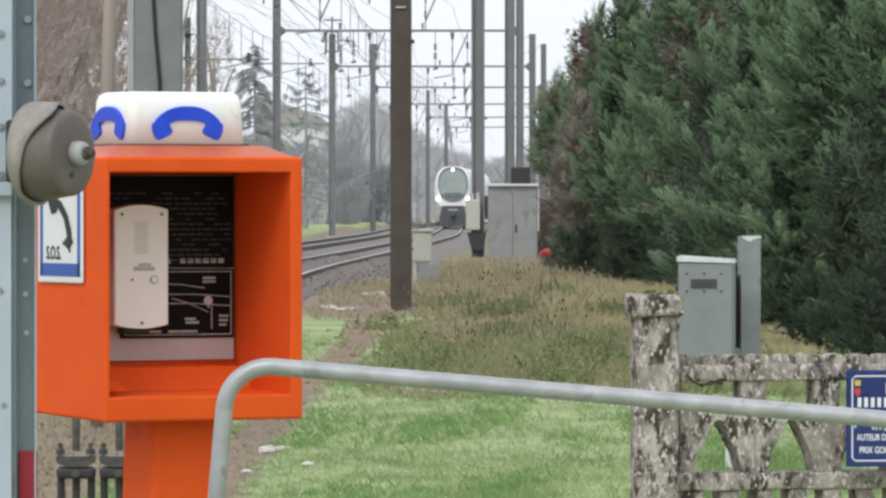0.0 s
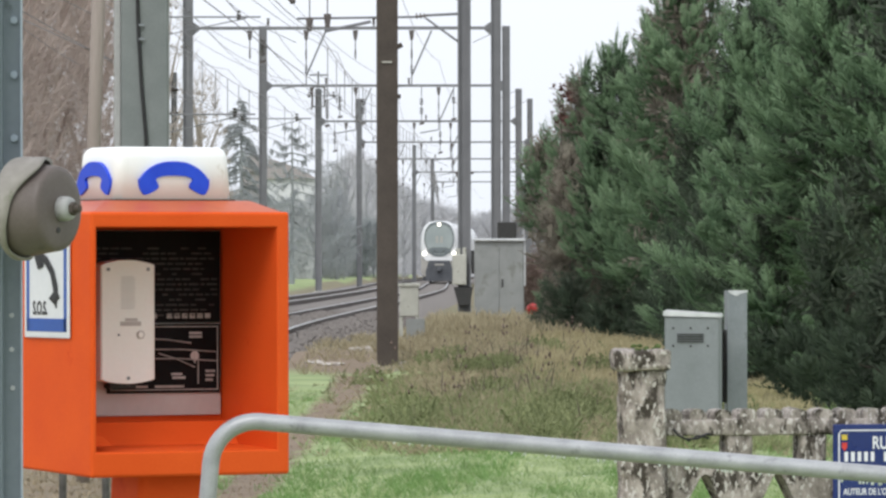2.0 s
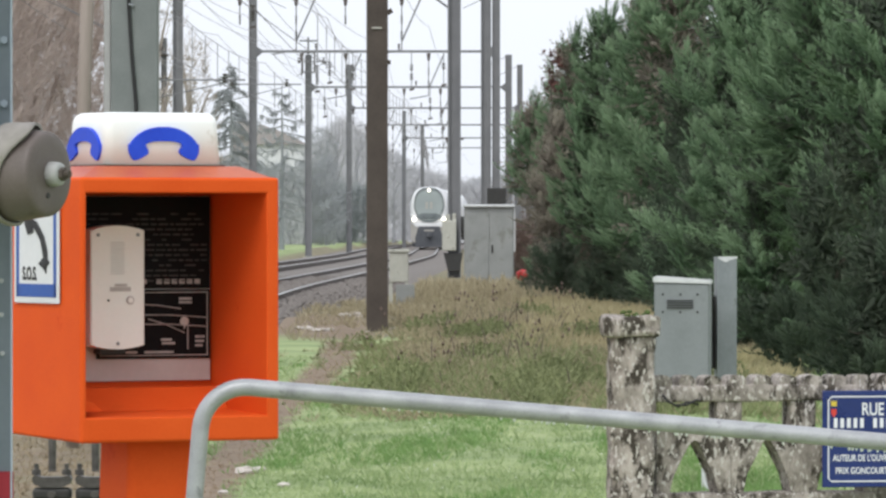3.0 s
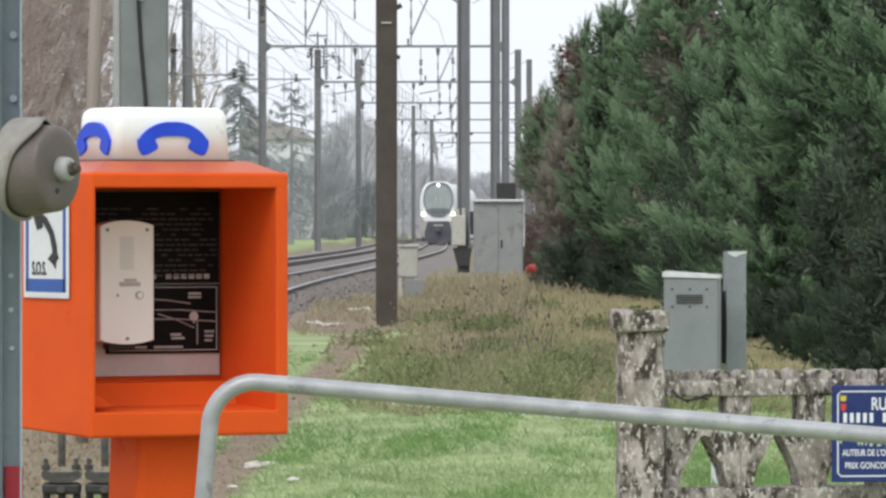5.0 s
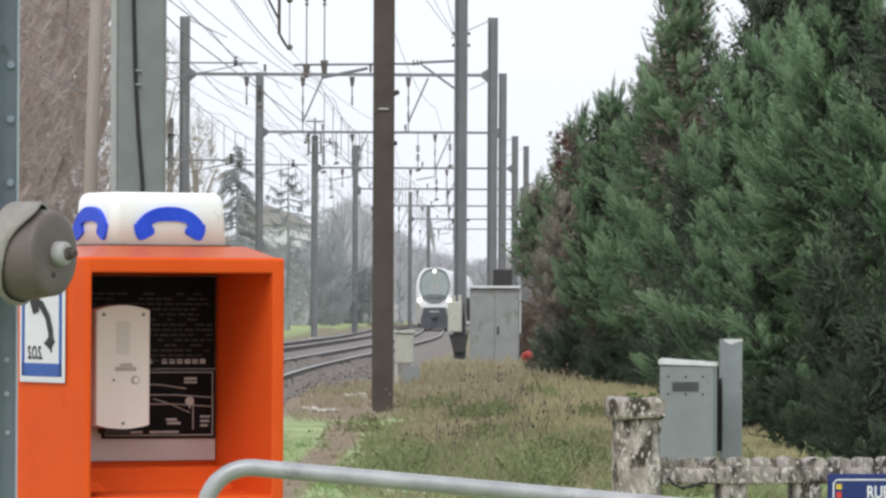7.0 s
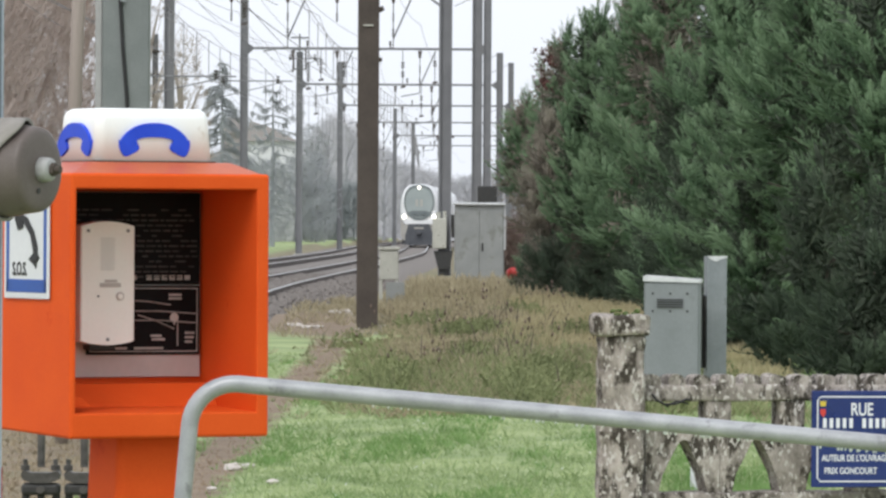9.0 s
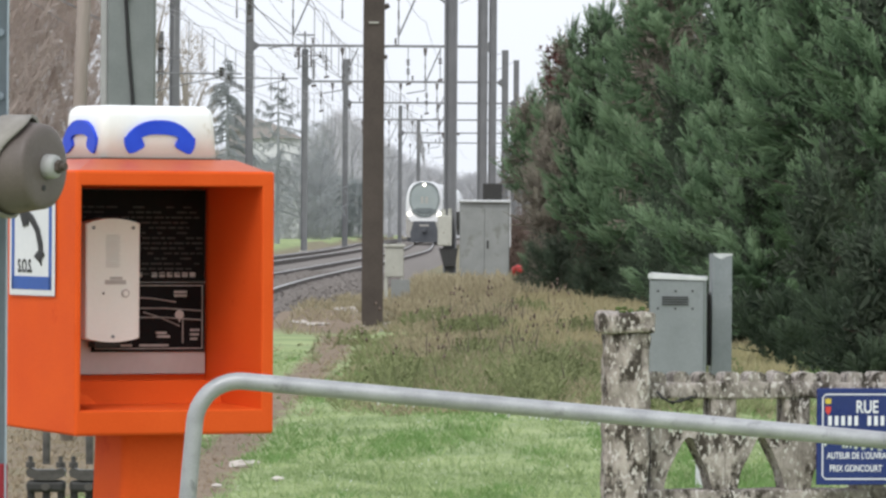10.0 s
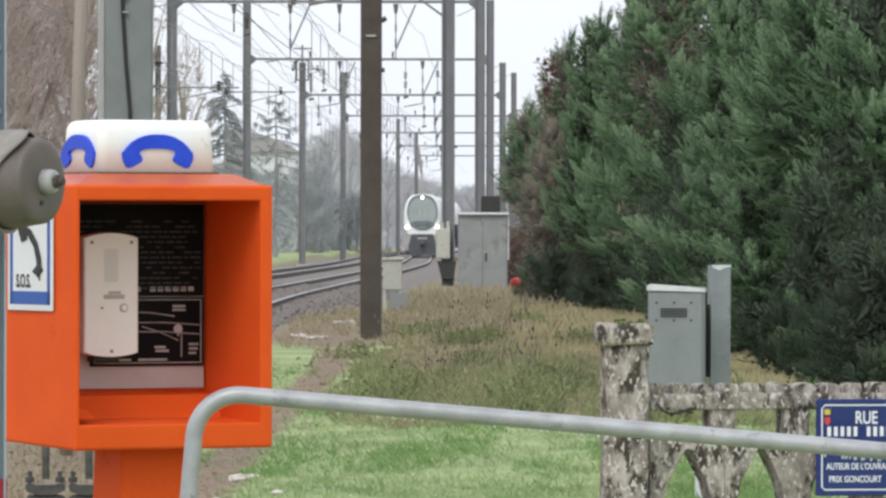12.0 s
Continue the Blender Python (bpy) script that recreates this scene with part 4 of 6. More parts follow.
def build_phone():
    W, D, Z0, Z1 = 0.556, 0.405, 1.041, 1.686
    th = thing("emergency_telephone", pose(-0.835, 13.6, 0, 0, 0, 28), "orange level-crossing emergency telephone box on a pedestal", "emergency telephone")
    # shell: an open-fronted moulded box
    bm = bmesh.new()
    t, tl, tb, dep = 0.034, 0.038, 0.061, 0.32
    of = [bm.verts.new(p) for p in ((0.019, 0, Z0), (W, 0, Z0), (W, 0, Z1), (0.019, 0, Z1))]
    ob_ = [bm.verts.new(p) for p in ((0.015, D, Z0 + 0.01), (W - 0.015, D, Z0 + 0.01), (W - 0.015, D, Z1), (0.015, D, Z1))]
    fi = [bm.verts.new(p) for p in ((t, 0, Z0 + tb), (W - t, 0, Z0 + tb), (W - t, 0, Z1 - tl), (t, 0, Z1 - tl))]
    bi = [bm.verts.new(p) for p in ((t, dep, Z0 + tb + 0.012), (W - t, dep, Z0 + tb + 0.012), (W - t, dep, Z1 - tl), (t, dep, Z1 - tl))]
    outer = []
    for k in range(4):
        j = (k + 1) % 4
        bm.faces.new((of[k], of[j], fi[j], fi[k]))
        bm.faces.new((fi[k], fi[j], bi[j], bi[k]))
        outer.append(bm.faces.new((of[k], ob_[k], ob_[j], of[j])))
    bm.faces.new(bi)
    bm.faces.new(ob_[::-1])
    bm.edges.ensure_lookup_table()
    rim = [e for e in bm.edges if all(v in of for v in e.verts)]
    long_ = [e for e in bm.edges if any(v in of for v in e.verts) and any(v in ob_ for v in e.verts)]
    mouth = [e for e in bm.edges if all(v in fi for v in e.verts)]
    bmesh.ops.bevel(bm, geom=rim + long_, offset=0.008, segments=3, affect="EDGES", profile=0.5)
    bmesh.ops.bevel(bm, geom=[e for e in mouth if e.is_valid], offset=0.004, segments=2, affect="EDGES", profile=0.5)
    part("shell", bm, "orange", th)
    # inner lower ledge
    bm = bmesh.new()
    slab(bm, [(t + 0.002, 1.116), (t + 0.07, 1.116), (t + 0.045, 1.138), (t + 0.002, 1.146)], 0.06, 0.25)
    part("inner_gusset", bm, "orange", th)
    bm = bmesh.new()
    slab(bm, [(t + 0.001, 1.108), (W - t - 0.001, 1.108), (W - t - 0.001, 1.166), (t + 0.001, 1.166)], 0.262, 0.318)
    for v in bm.verts:
        if v.co.z < 1.12 and v.co.y < 0.3:
            v.co.y = 0.215
    part("inner_ledge", bm, "orange", th)
    # backing plate, engraved panel and its marks
    bm = bmesh.new()
    box(bm, (t + 0.004, 0.306, 1.18), (W - t - 0.006, 0.317, 1.642), 0.002, 1)
    part("backing_plate", bm, "plate", th, "pale grey backing plate")
    bm = bmesh.new()
    box(bm, (0.20, 0.300, 1.236), (W - t - 0.010, 0.3055, 1.408), 0.001, 1)
    pl = part("diagram_plate", bm, "engraved", th, "black engraved diagram plate")
    bm = bmesh.new()
    box(bm, (t + 0.006, 0.300, 1.411), (W - t - 0.010, 0.3055, 1.640), 0.001, 1)
    tx = part("instruction_plate", bm, "engraved", th, "black plate with rows of small writing")
    rng = random.Random(3)
    y0, y1 = 0.2985, 0.2998
    bm = bmesh.new()
    for k in range(16):
        z = 1.622 - 0.0128 * k
        x = 0.06 + 0.02 * rng.random()
        while x < 0.49:
            w = 0.008 + 0.024 * rng.random()
            if k > 1 and rng.random() < 0.8 and x + w < 0.505:
                box(bm, (x, y0, z - 0.0022), (x + w, y1, z + 0.0022))
            x += w + 0.006
    tagged(part("writing", bm, "faintwriting", tx), kind="stuff")
    bm = bmesh.new()
    for k in range(9):
        x = 0.30 + 0.021 * k
        if k != 2:
            box(bm, (x, y0, 1.422), (x + 0.015, y1, 1.434))
    tagged(part("heading", bm, "engraving", tx), kind="stuff")
    bm = bmesh.new()
    for a, b in (((0.208, 1.243), (0.505, 1.2455)), ((0.208, 1.400), (0.505, 1.4025)), ((0.502, 1.243), (0.5045, 1.4025)), ((0.208, 1.243), (0.2105, 1.4025))):
        box(bm, (a[0], y0, a[1]), (b[0], y1, b[1]))
    part("diagram_border", bm, "engraving", pl)
    bm = bmesh.new()
    for x0, z0, x1, z1 in ((0.30, 1.372, 0.43, 1.360), (0.30, 1.345, 0.50, 1.338), (0.30, 1.322, 0.50, 1.315), (0.34, 1.335, 0.44, 1.300)):
        tube(bm, [(x0, 0.2988, z0), ((x0 + x1) / 2, 0.2988, (z0 + z1) / 2 + 0.003), (x1, 0.2988, z1)], 0.0016, 4)
    part("diagram_lines", bm, "engraving", pl)
    bm = bmesh.new()
    for x, z, w in ((0.425, 1.385, 0.035), (0.425, 1.376, 0.035), (0.375, 1.283, 0.03), (0.378, 1.274, 0.036), (0.470, 1.290, 0.026), (0.470, 1.279, 0.024), (0.470, 1.268, 0.02), (0.26, 1.252, 0.05), (0.33, 1.252, 0.05), (0.38, 1.252, 0.03)):
        box(bm, (x, y0, z - 0.003), (x + w, y1, z + 0.003))
    tagged(part("diagram_lettering", bm, "engraving", pl), kind="stuff")
    bm = bmesh.new()
    rod(bm, (0.440, 0.2985, 1.328), (0.440, 0.2998, 1.328), 0.012, 14)
    rod(bm, (0.440, 0.2987, 1.34), (0.440, 0.2987, 1.31), 0.002, 4)
    part("diagram_marker", bm, "plate", pl)
    bm = bmesh.new()
    box(bm, (0.448, y0, 1.258), (0.451, y1, 1.318))
    part("diagram_frame", bm, "engraving", pl)
    # intercom unit
    bm = bmesh.new()
    top = [(0.153 + 0.148 * k / 10, 1.556 + 0.012 * math.sin(math.pi * k / 10)) for k in range(11)]
    low = [(0.301 - 0.148 * k / 10, 1.272 - 0.010 * math.sin(math.pi * k / 10)) for k in range(11)]
    slab(bm, top + low, 0.235, 0.299)
    bmesh.ops.bevel(bm, geom=[e for e in bm.edges if abs(e.verts[0].co.y - 0.235) < 1e-5 and abs(e.verts[1].co.y - 0.235) < 1e-5], offset=0.006, segments=3, affect="EDGES", profile=0.5)
    ic = part("intercom", bm, "ivory", th, "ivory metal intercom unit")
    for x, z in ((0.173, 1.545), (0.281, 1.545), (0.227, 1.276)):
        bm = bmesh.new()
        rod(bm, (x, 0.2345, z), (x, 0.2325, z), 0.0045, 12)
        part("screw", bm, "greysteel", ic)
    bm = bmesh.new()
    for k in range(15):
        box(bm, (0.207, 0.2340, 1.448 + 0.0055 * k), (0.243 + 0.004 * (k % 2), 0.2347, 1.4495 + 0.0055 * k))
    tagged(part("speaker_grille", bm, "plate", ic), kind="stuff")
    bm = bmesh.new()
    rod(bm, (0.260, 0.2345, 1.383), (0.260, 0.231, 1.383), 0.0105, 18)
    part("call_button", bm, "plate", ic)
    bm = bmesh.new()
    rod(bm, (0.260, 0.231, 1.383), (0.260, 0.2295, 1.383), 0.007, 18)
    part("button_face", bm, "ivory", ic)
    bm = bmesh.new()
    rod(bm, (0.201, 0.2345, 1.383), (0.201, 0.2335, 1.383), 0.003, 10)
    part("indicator", bm, "black", ic)
    bm = bmesh.new()
    box(bm, (0.205, 0.2337, 1.405), (0.262, 0.2344, 1.416))
    box(bm, (0.218, 0.2337, 1.417), (0.252, 0.2344, 1.424))
    part("marking", bm, "plate", ic)
    bm = bmesh.new()
    box(bm, (0.19, 0.26, 1.250), (0.26, 0.298, 1.262))
    part("cable_gland", bm, "black", ic)
    # SOS plate on the side
    bm = bmesh.new()
    box(bm, (-0.126, -0.003, -0.145), (0.126, 0.0, 0.145), 0.0025, 1)
    plate = part("sign_plate", bm, "sosgrey", th, "white and blue SOS plate")
    plate.matrix_local = pose(0.0125, 0.241, 1.523, 0, 0, -89.4) @ Matrix.Diagonal((1.04, 1, 1, 1))
    bm = bmesh.new()
    for a, b in (((-0.112, -0.13), (0.112, -0.098)), ((-0.112, -0.13), (-0.097, 0.13)), ((0.097, -0.13), (0.112, 0.13)), ((-0.112, 0.118), (0.112, 0.13))):
        box(bm, (a[0], -0.0042, a[1]), (b[0], -0.0031, b[1]))
    part("blue_frame", bm, "sosblue", plate)
    words("lettering", "S.O.S.", 0.046, "black", pose(-0.035, -0.0042, -0.088, 90, 0, 0), plate, narrow=0.74)
    bm = bmesh.new()
    tube(bm, [(-0.035, -0.005, 0.100), (0.0, -0.005, 0.082), (0.035, -0.005, 0.04), (0.052, -0.005, -0.01), (0.055, -0.005, -0.045)], [0.012, 0.014, 0.013, 0.014, 0.012], 8)
    tube(bm, [(-0.045, -0.005, 0.11), (-0.03, -0.005, 0.055)], [0.026, 0.017], 8)
    tube(bm, [(0.065, -0.005, -0.03), (0.038, -0.005, -0.052), (0.058, -0.005, -0.078)], [0.018, 0.024, 0.006], 8)
    for v in bm.verts:
        v.co.y = -0.005 + (v.co.y + 0.005) * 0.06
        v.co.z = v.co.z * 0.72 - 0.014
    part("receiver_symbol", bm, "black", plate)
    # sloping top, its orange darkened to throw less colour on the cap
    bm = bmesh.new()
    lo = [bm.verts.new(p) for p in ((0.024, 0.007, Z1 - 0.004), (W - 0.007, 0.007, Z1 - 0.004), (W - 0.024, D - 0.01, Z1 - 0.004), (0.024, D - 0.01, Z1 - 0.004))]
    hi = [bm.verts.new(p) for p in ((0.100, 0.090, Z1 + 0.028), (W - 0.066, 0.090, Z1 + 0.028), (W - 0.066, D - 0.015, Z1 + 0.028), (0.100, D - 0.015, Z1 + 0.028))]
    bm.faces.new(hi)
    bm.faces.new(lo[::-1])
    for k in range(4):
        bm.faces.new((lo[k], lo[(k + 1) % 4], hi[(k + 1) % 4], hi[k]))
    bmesh.ops.bevel(bm, geom=[e for e in bm.edges if all(v in hi for v in e.verts)], offset=0.006, segments=2, affect="EDGES", profile=0.5)
    part("faded_top", bm, "dulltop", th, "sloping top in a darker orange")
    # white cap
    bm = bmesh.new()
    box(bm, (0.131, 0.10, 1.716), (0.452, 0.335, 1.846))
    for v in bm.verts:
        if v.co.z > 1.8:
            v.co.x += 0.008 if v.co.x < 0.3 else -0.008
            v.co.y += 0.008 if v.co.y < 0.2 else -0.008
    bmesh.ops.bevel(bm, geom=[e for e in bm.edges if max(v.co.z for v in e.verts) > 1.8], offset=0.026, segments=5, affect="EDGES", profile=0.5)
    cap = part("cap", bm, "cap", th, "white moulded cap with blue receiver symbols", smooth=True)
    bm = bmesh.new()
    handset_shape(bm, 0.288, 1.727, 0.0955, 0.112)
    part("front_symbol", bm, "blue", cap, "blue telephone receiver symbol")
    bm = bmesh.new()
    handset_shape(bm, 0.0, 0.0, -0.0045, 0.012)
    side = part("side_symbol", bm, "blue", cap, "blue telephone receiver symbol")
    side.matrix_local = pose(0.1305, 0.222, 1.727, 0, 0, -90)
    # thin dark brown strip along the foot of the cap
    bm = bmesh.new()
    box(bm, (0.1285, 0.0975, 1.7085), (0.4545, 0.3375, 1.7175), 0.001, 1)
    part("cap_gasket", bm, "rust", th, "thin dark brown line under the cap")
    # pedestal
    bm = bmesh.new()
    vs = [(0.190, 0.085, 1.06), (0.368, 0.085, 1.06), (0.368, 0.265, 1.06), (0.190, 0.265, 1.06), (0.160, 0.070, 0.0), (0.396, 0.070, 0.0), (0.396, 0.285, 0.0), (0.160, 0.285, 0.0)]
    v = [bm.verts.new(p) for p in vs]
    for f in ((0, 1, 2, 3), (7, 6, 5, 4), (0, 4, 5, 1), (1, 5, 6, 2), (2, 6, 7, 3), (3, 7, 4, 0)):
        bm.faces.new([v[i] for i in f])
    bmesh.ops.bevel(bm, geom=[e for e in bm.edges if abs(e.verts[0].co.z - e.verts[1].co.z) > 0.5], offset=0.018, segments=4, affect="EDGES", profile=0.5)
    part("pedestal", bm, "orange", th)
    bm = bmesh.new()
    box(bm, (0.12, 0.04, -0.05), (0.42, 0.315, 0.03), 0.01, 1)
    part("base", bm, "paleconc", th)


build_phone()


# ---------------------------------------------------------------- crossing post with bell
def build_post():
    th = thing("crossing_signal_post", pose(-0.98, 12.3, 0), "blue-grey steel channel post with bolted splice plates", "signal post")
    bm = bmesh.new()
    column(bm, [(-0.030, 0), (0.036, 0), (0.036, 0.10), (0.029, 0.10), (0.029, 0.008), (-0.023, 0.008), (-0.023, 0.10), (-0.030, 0.10)], 0, 4.2)
    part("channel", bm, "bluegrey", th)
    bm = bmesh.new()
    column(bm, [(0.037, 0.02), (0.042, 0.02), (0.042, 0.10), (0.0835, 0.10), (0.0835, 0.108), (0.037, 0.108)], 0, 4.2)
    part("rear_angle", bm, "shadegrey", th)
    bm = bmesh.new()
    box(bm, (0.0805, 0.085, 0), (0.0845, 0.0995, 4.2))
    part("pale_edge", bm, "bluegrey", th)
    bm = bmesh.new()
    box(bm, (-0.044, -0.010, 1.625), (0.040, -0.001, 4.2), 0.002, 1)
    sp = part("splice_plate", bm, "bluegrey", th)
    bm = bmesh.new()
    box(bm, (-0.036, -0.016, 1.590), (0.040, -0.001, 1.622), 0.003, 1)
    part("collar", bm, "bluegrey", th)
    for z in (1.638, 1.742, 1.842, 1.945, 2.045, 2.145):
        for x in (-0.022, 0.016):
            bm = bmesh.new()
            rod(bm, (x, -0.010, z), (x, -0.016, z), 0.0085, 6, 0.007)
            part("bolt", bm, "greysteel", sp)
    for z in (1.74, 1.84, 1.98, 2.1):
        bm = bmesh.new()
        rod(bm, (0.066, 0.10, z), (0.066, 0.092, z), 0.009, 6)
        part("side_bolt", bm, "bluegrey", th)
    for x, z, mat in ((-0.018, 1.383, "black"), (0.014, 1.385, "greysteel"), (0.060, 1.45, "lockertop"), (0.060, 1.375, "lockertop"), (-0.018, 1.145, "black"), (0.02, 1.135, "greysteel"), (0.062, 1.29, "lockertop")):
        bm = bmesh.new()
        y = -0.001 if x < 0.04 else 0.099
        rod(bm, (x, y, z), (x, y - 0.004, z), 0.0055, 8)
        part("rivet", bm, mat, th)
    bm = bmesh.new()
    rod(bm, (-0.028, -0.004, 1.444), (-0.005, -0.004, 1.446), 0.0035, 6)
    rod(bm, (-0.016, -0.004, 1.436), (-0.016, -0.004, 1.462), 0.004, 6)
    part("hook", bm, "greysteel", th)
    bm = bmesh.new()
    box(bm, (0.0455, 0.09, 0.5), (0.0865, 0.0985, 1.03), 0.002, 1)
    part("red_band", bm, "redpaint", th, "faded red paint band")
    bm = bmesh.new()
    box(bm, (-0.12, -0.09, 0.0), (0.14, 0.19, 0.05), 0.01, 1)
    part("base_plate", bm, "greysteel", th)

    # bell
    be = thing("crossing_bell", pose(-0.799, 12.16, 1.683, 0, 0, 61) @ Matrix.Diagonal((1.05, 1.2, 1.05, 1)), "grey-brown enamelled warning bell with a mossy hood", "bell")

    def dome(bm, prof, n=40):
        rings = [[bm.verts.new((r * math.cos(2 * math.pi * k / n), y, r * math.sin(2 * math.pi * k / n))) for k in range(n)] for y, r in prof]
        for a, b in zip(rings, rings[1:]):
            for k in range(n):
                bm.faces.new((a[k], a[(k + 1) % n], b[(k + 1) % n], b[k]))
        bm.faces.new(rings[0])
        bm.faces.new(rings[-1][::-1])

    bm = bmesh.new()
    dome(bm, [(-0.004, 0.012), (-0.003, 0.06), (-0.002, 0.076), (0.0, 0.083), (0.003, 0.087), (0.008, 0.0885), (0.016, 0.0895), (0.05, 0.0955), (0.075, 0.098), (0.0755, 0.092), (0.03, 0.086)])
    part("gong", bm, "gong", be, smooth=True)
    bm = bmesh.new()
    dome(bm, [(-0.026, 0.018), (-0.024, 0.023), (-0.018, 0.025), (-0.003, 0.026)], 24)
    part("boss", bm, "edgegrey", be, smooth=True)
    bm = bmesh.new()
    rod(bm, (0, -0.026, 0), (0, -0.044, 0), 0.008, 10)
    rod(bm, (0, -0.026, 0), (0, -0.034, 0), 0.014, 6)
    part("bolt", bm, "rust", be)
    bm = bmesh.new()
    rod(bm, (-0.012, -0.006, -0.044), (-0.012, 0.0, -0.044), 0.006, 8)
    part("pin", bm, "darksteel", be)
    # black ring added for the shadow between gong and hood
    bm = bmesh.new()
    dome(bm, [(0.077, 0.090), (0.0765, 0.1025), (0.082, 0.1035), (0.083, 0.09)])
    part("rim_seal", bm, "darksteel", be, "black ring for the shadow between gong and hood")
    # hood: a shell round the back with a wavy front edge
    bm = bmesh.new()
    n = 48
    rings = []
    for j, yy in enumerate((0.0, 0.5, 1.0)):
        row = []
        for k in range(n):
            a = 2 * math.pi * k / n
            front = 0.076 - 0.062 * max(0, math.cos(a - 2.0)) ** 1.4 - 0.010 * max(0, math.cos(a - 3.6)) ** 2 + 0.005 * math.sin(5 * a)
            y = front + (0.084 - front) * yy
            row.append(bm.verts.new((0.104 * math.cos(a), y, 0.107 * math.sin(a))))
        rings.append(row)
    inner = [bm.verts.new((v.co.x * 0.94, v.co.y + 0.002, v.co.z * 0.94)) for v in rings[0]]
    for a, b in ((inner, rings[0]), (rings[0], rings[1]), (rings[1], rings[2])):
        for k in range(n):
            bm.faces.new((a[k], a[(k + 1) % n], b[(k + 1) % n], b[k]))
    bm.faces.new(rings[2])
    part("hood", bm, "gonghood", be, smooth=True)
    bm = bmesh.new()
    box(bm, (-0.05, 0.083, -0.06), (0.03, 0.12, 0.07), 0.008, 2)
    part("bracket", bm, "darksteel", be)


build_post()


# ---------------------------------------------------------------- railing
def build_railing():
    th = thing("pipe_railing", pose(0, 0, 0), "galvanised round-tube pedestrian railing beaded with water drops", "railing")
    a, b = Vector((-0.501, 13.12, 1.2015)), Vector((1.859, 13.2, 0.996))
    way = (b - a).normalized()
    side = way.cross(Vector((0, 0, 1))).normalized()
    rise = side.cross(way)
    r = 0.0202
    R = 0.105
    pts = [a - rise * (1.25 - 1.12 * k / 4) for k in range(4)]
    for k in range(11):
        t = math.pi / 2 * k / 10
        pts.append(a + way * (R * (1 - math.cos(t))) - rise * (R * (1 - math.sin(t))))
    for k in range(1, 13):
        pts.append(a + way * (R + 2.8 * k / 12))
    bm = bmesh.new()
    # frame of the bend lies in the railing's own plane
    rings, n = [], 20
    for i, p in enumerate(pts):
        d = (pts[min(i + 1, len(pts) - 1)] - pts[max(i - 1, 0)]).normalized()
        up = side.cross(d)
        rings.append([bm.verts.new(p + r * (math.cos(2 * math.pi * k / n) * side + math.sin(2 * math.pi * k / n) * up)) for k in range(n)])
    for p, q in zip(rings, rings[1:]):
        for k in range(n):
            bm.faces.new((p[k], p[(k + 1) % n], q[(k + 1) % n], q[k]))
    part("bent_tube", bm, "galv", th, smooth=True)
    end = pts[-1]
    bm = bmesh.new()
    rod(bm, end - rise * 1.0, end + rise * 0.02, r, 16)
    part("end_post", bm, "galv", th)
    rng = random.Random(8)
    bm = bmesh.new()
    for k in range(90):
        s = 0.35 + 2.4 * rng.random() ** 0.7
        p = a + way * s - rise * (r + 0.002)
        bmesh.ops.create_icosphere(bm, subdivisions=1, radius=0.0022 + 0.0020 * rng.random(), matrix=Matrix.Translation(p) @ Matrix.Diagonal((1, 1, 1.4, 1)))
    ob = part("dew", bm, "drop", th, "hanging water drops in sparkling white", smooth=True)
    tagged(ob, kind="stuff")


build_railing()


# ---------------------------------------------------------------- concrete fence and street sign
def rough_up(bm, amount, seed, cuts=2):
    bmesh.ops.subdivide_edges(bm, edges=bm.edges[:], cuts=cuts, use_grid_fill=True)
    for v in bm.verts:
        p = v.co * 22 + Vector((seed, 0, 0))
        v.co += Vector((noise.noise(p), noise.noise(p + Vector((9, 3, 1))), noise.noise(p + Vector((2, 8, 5))))) * amount


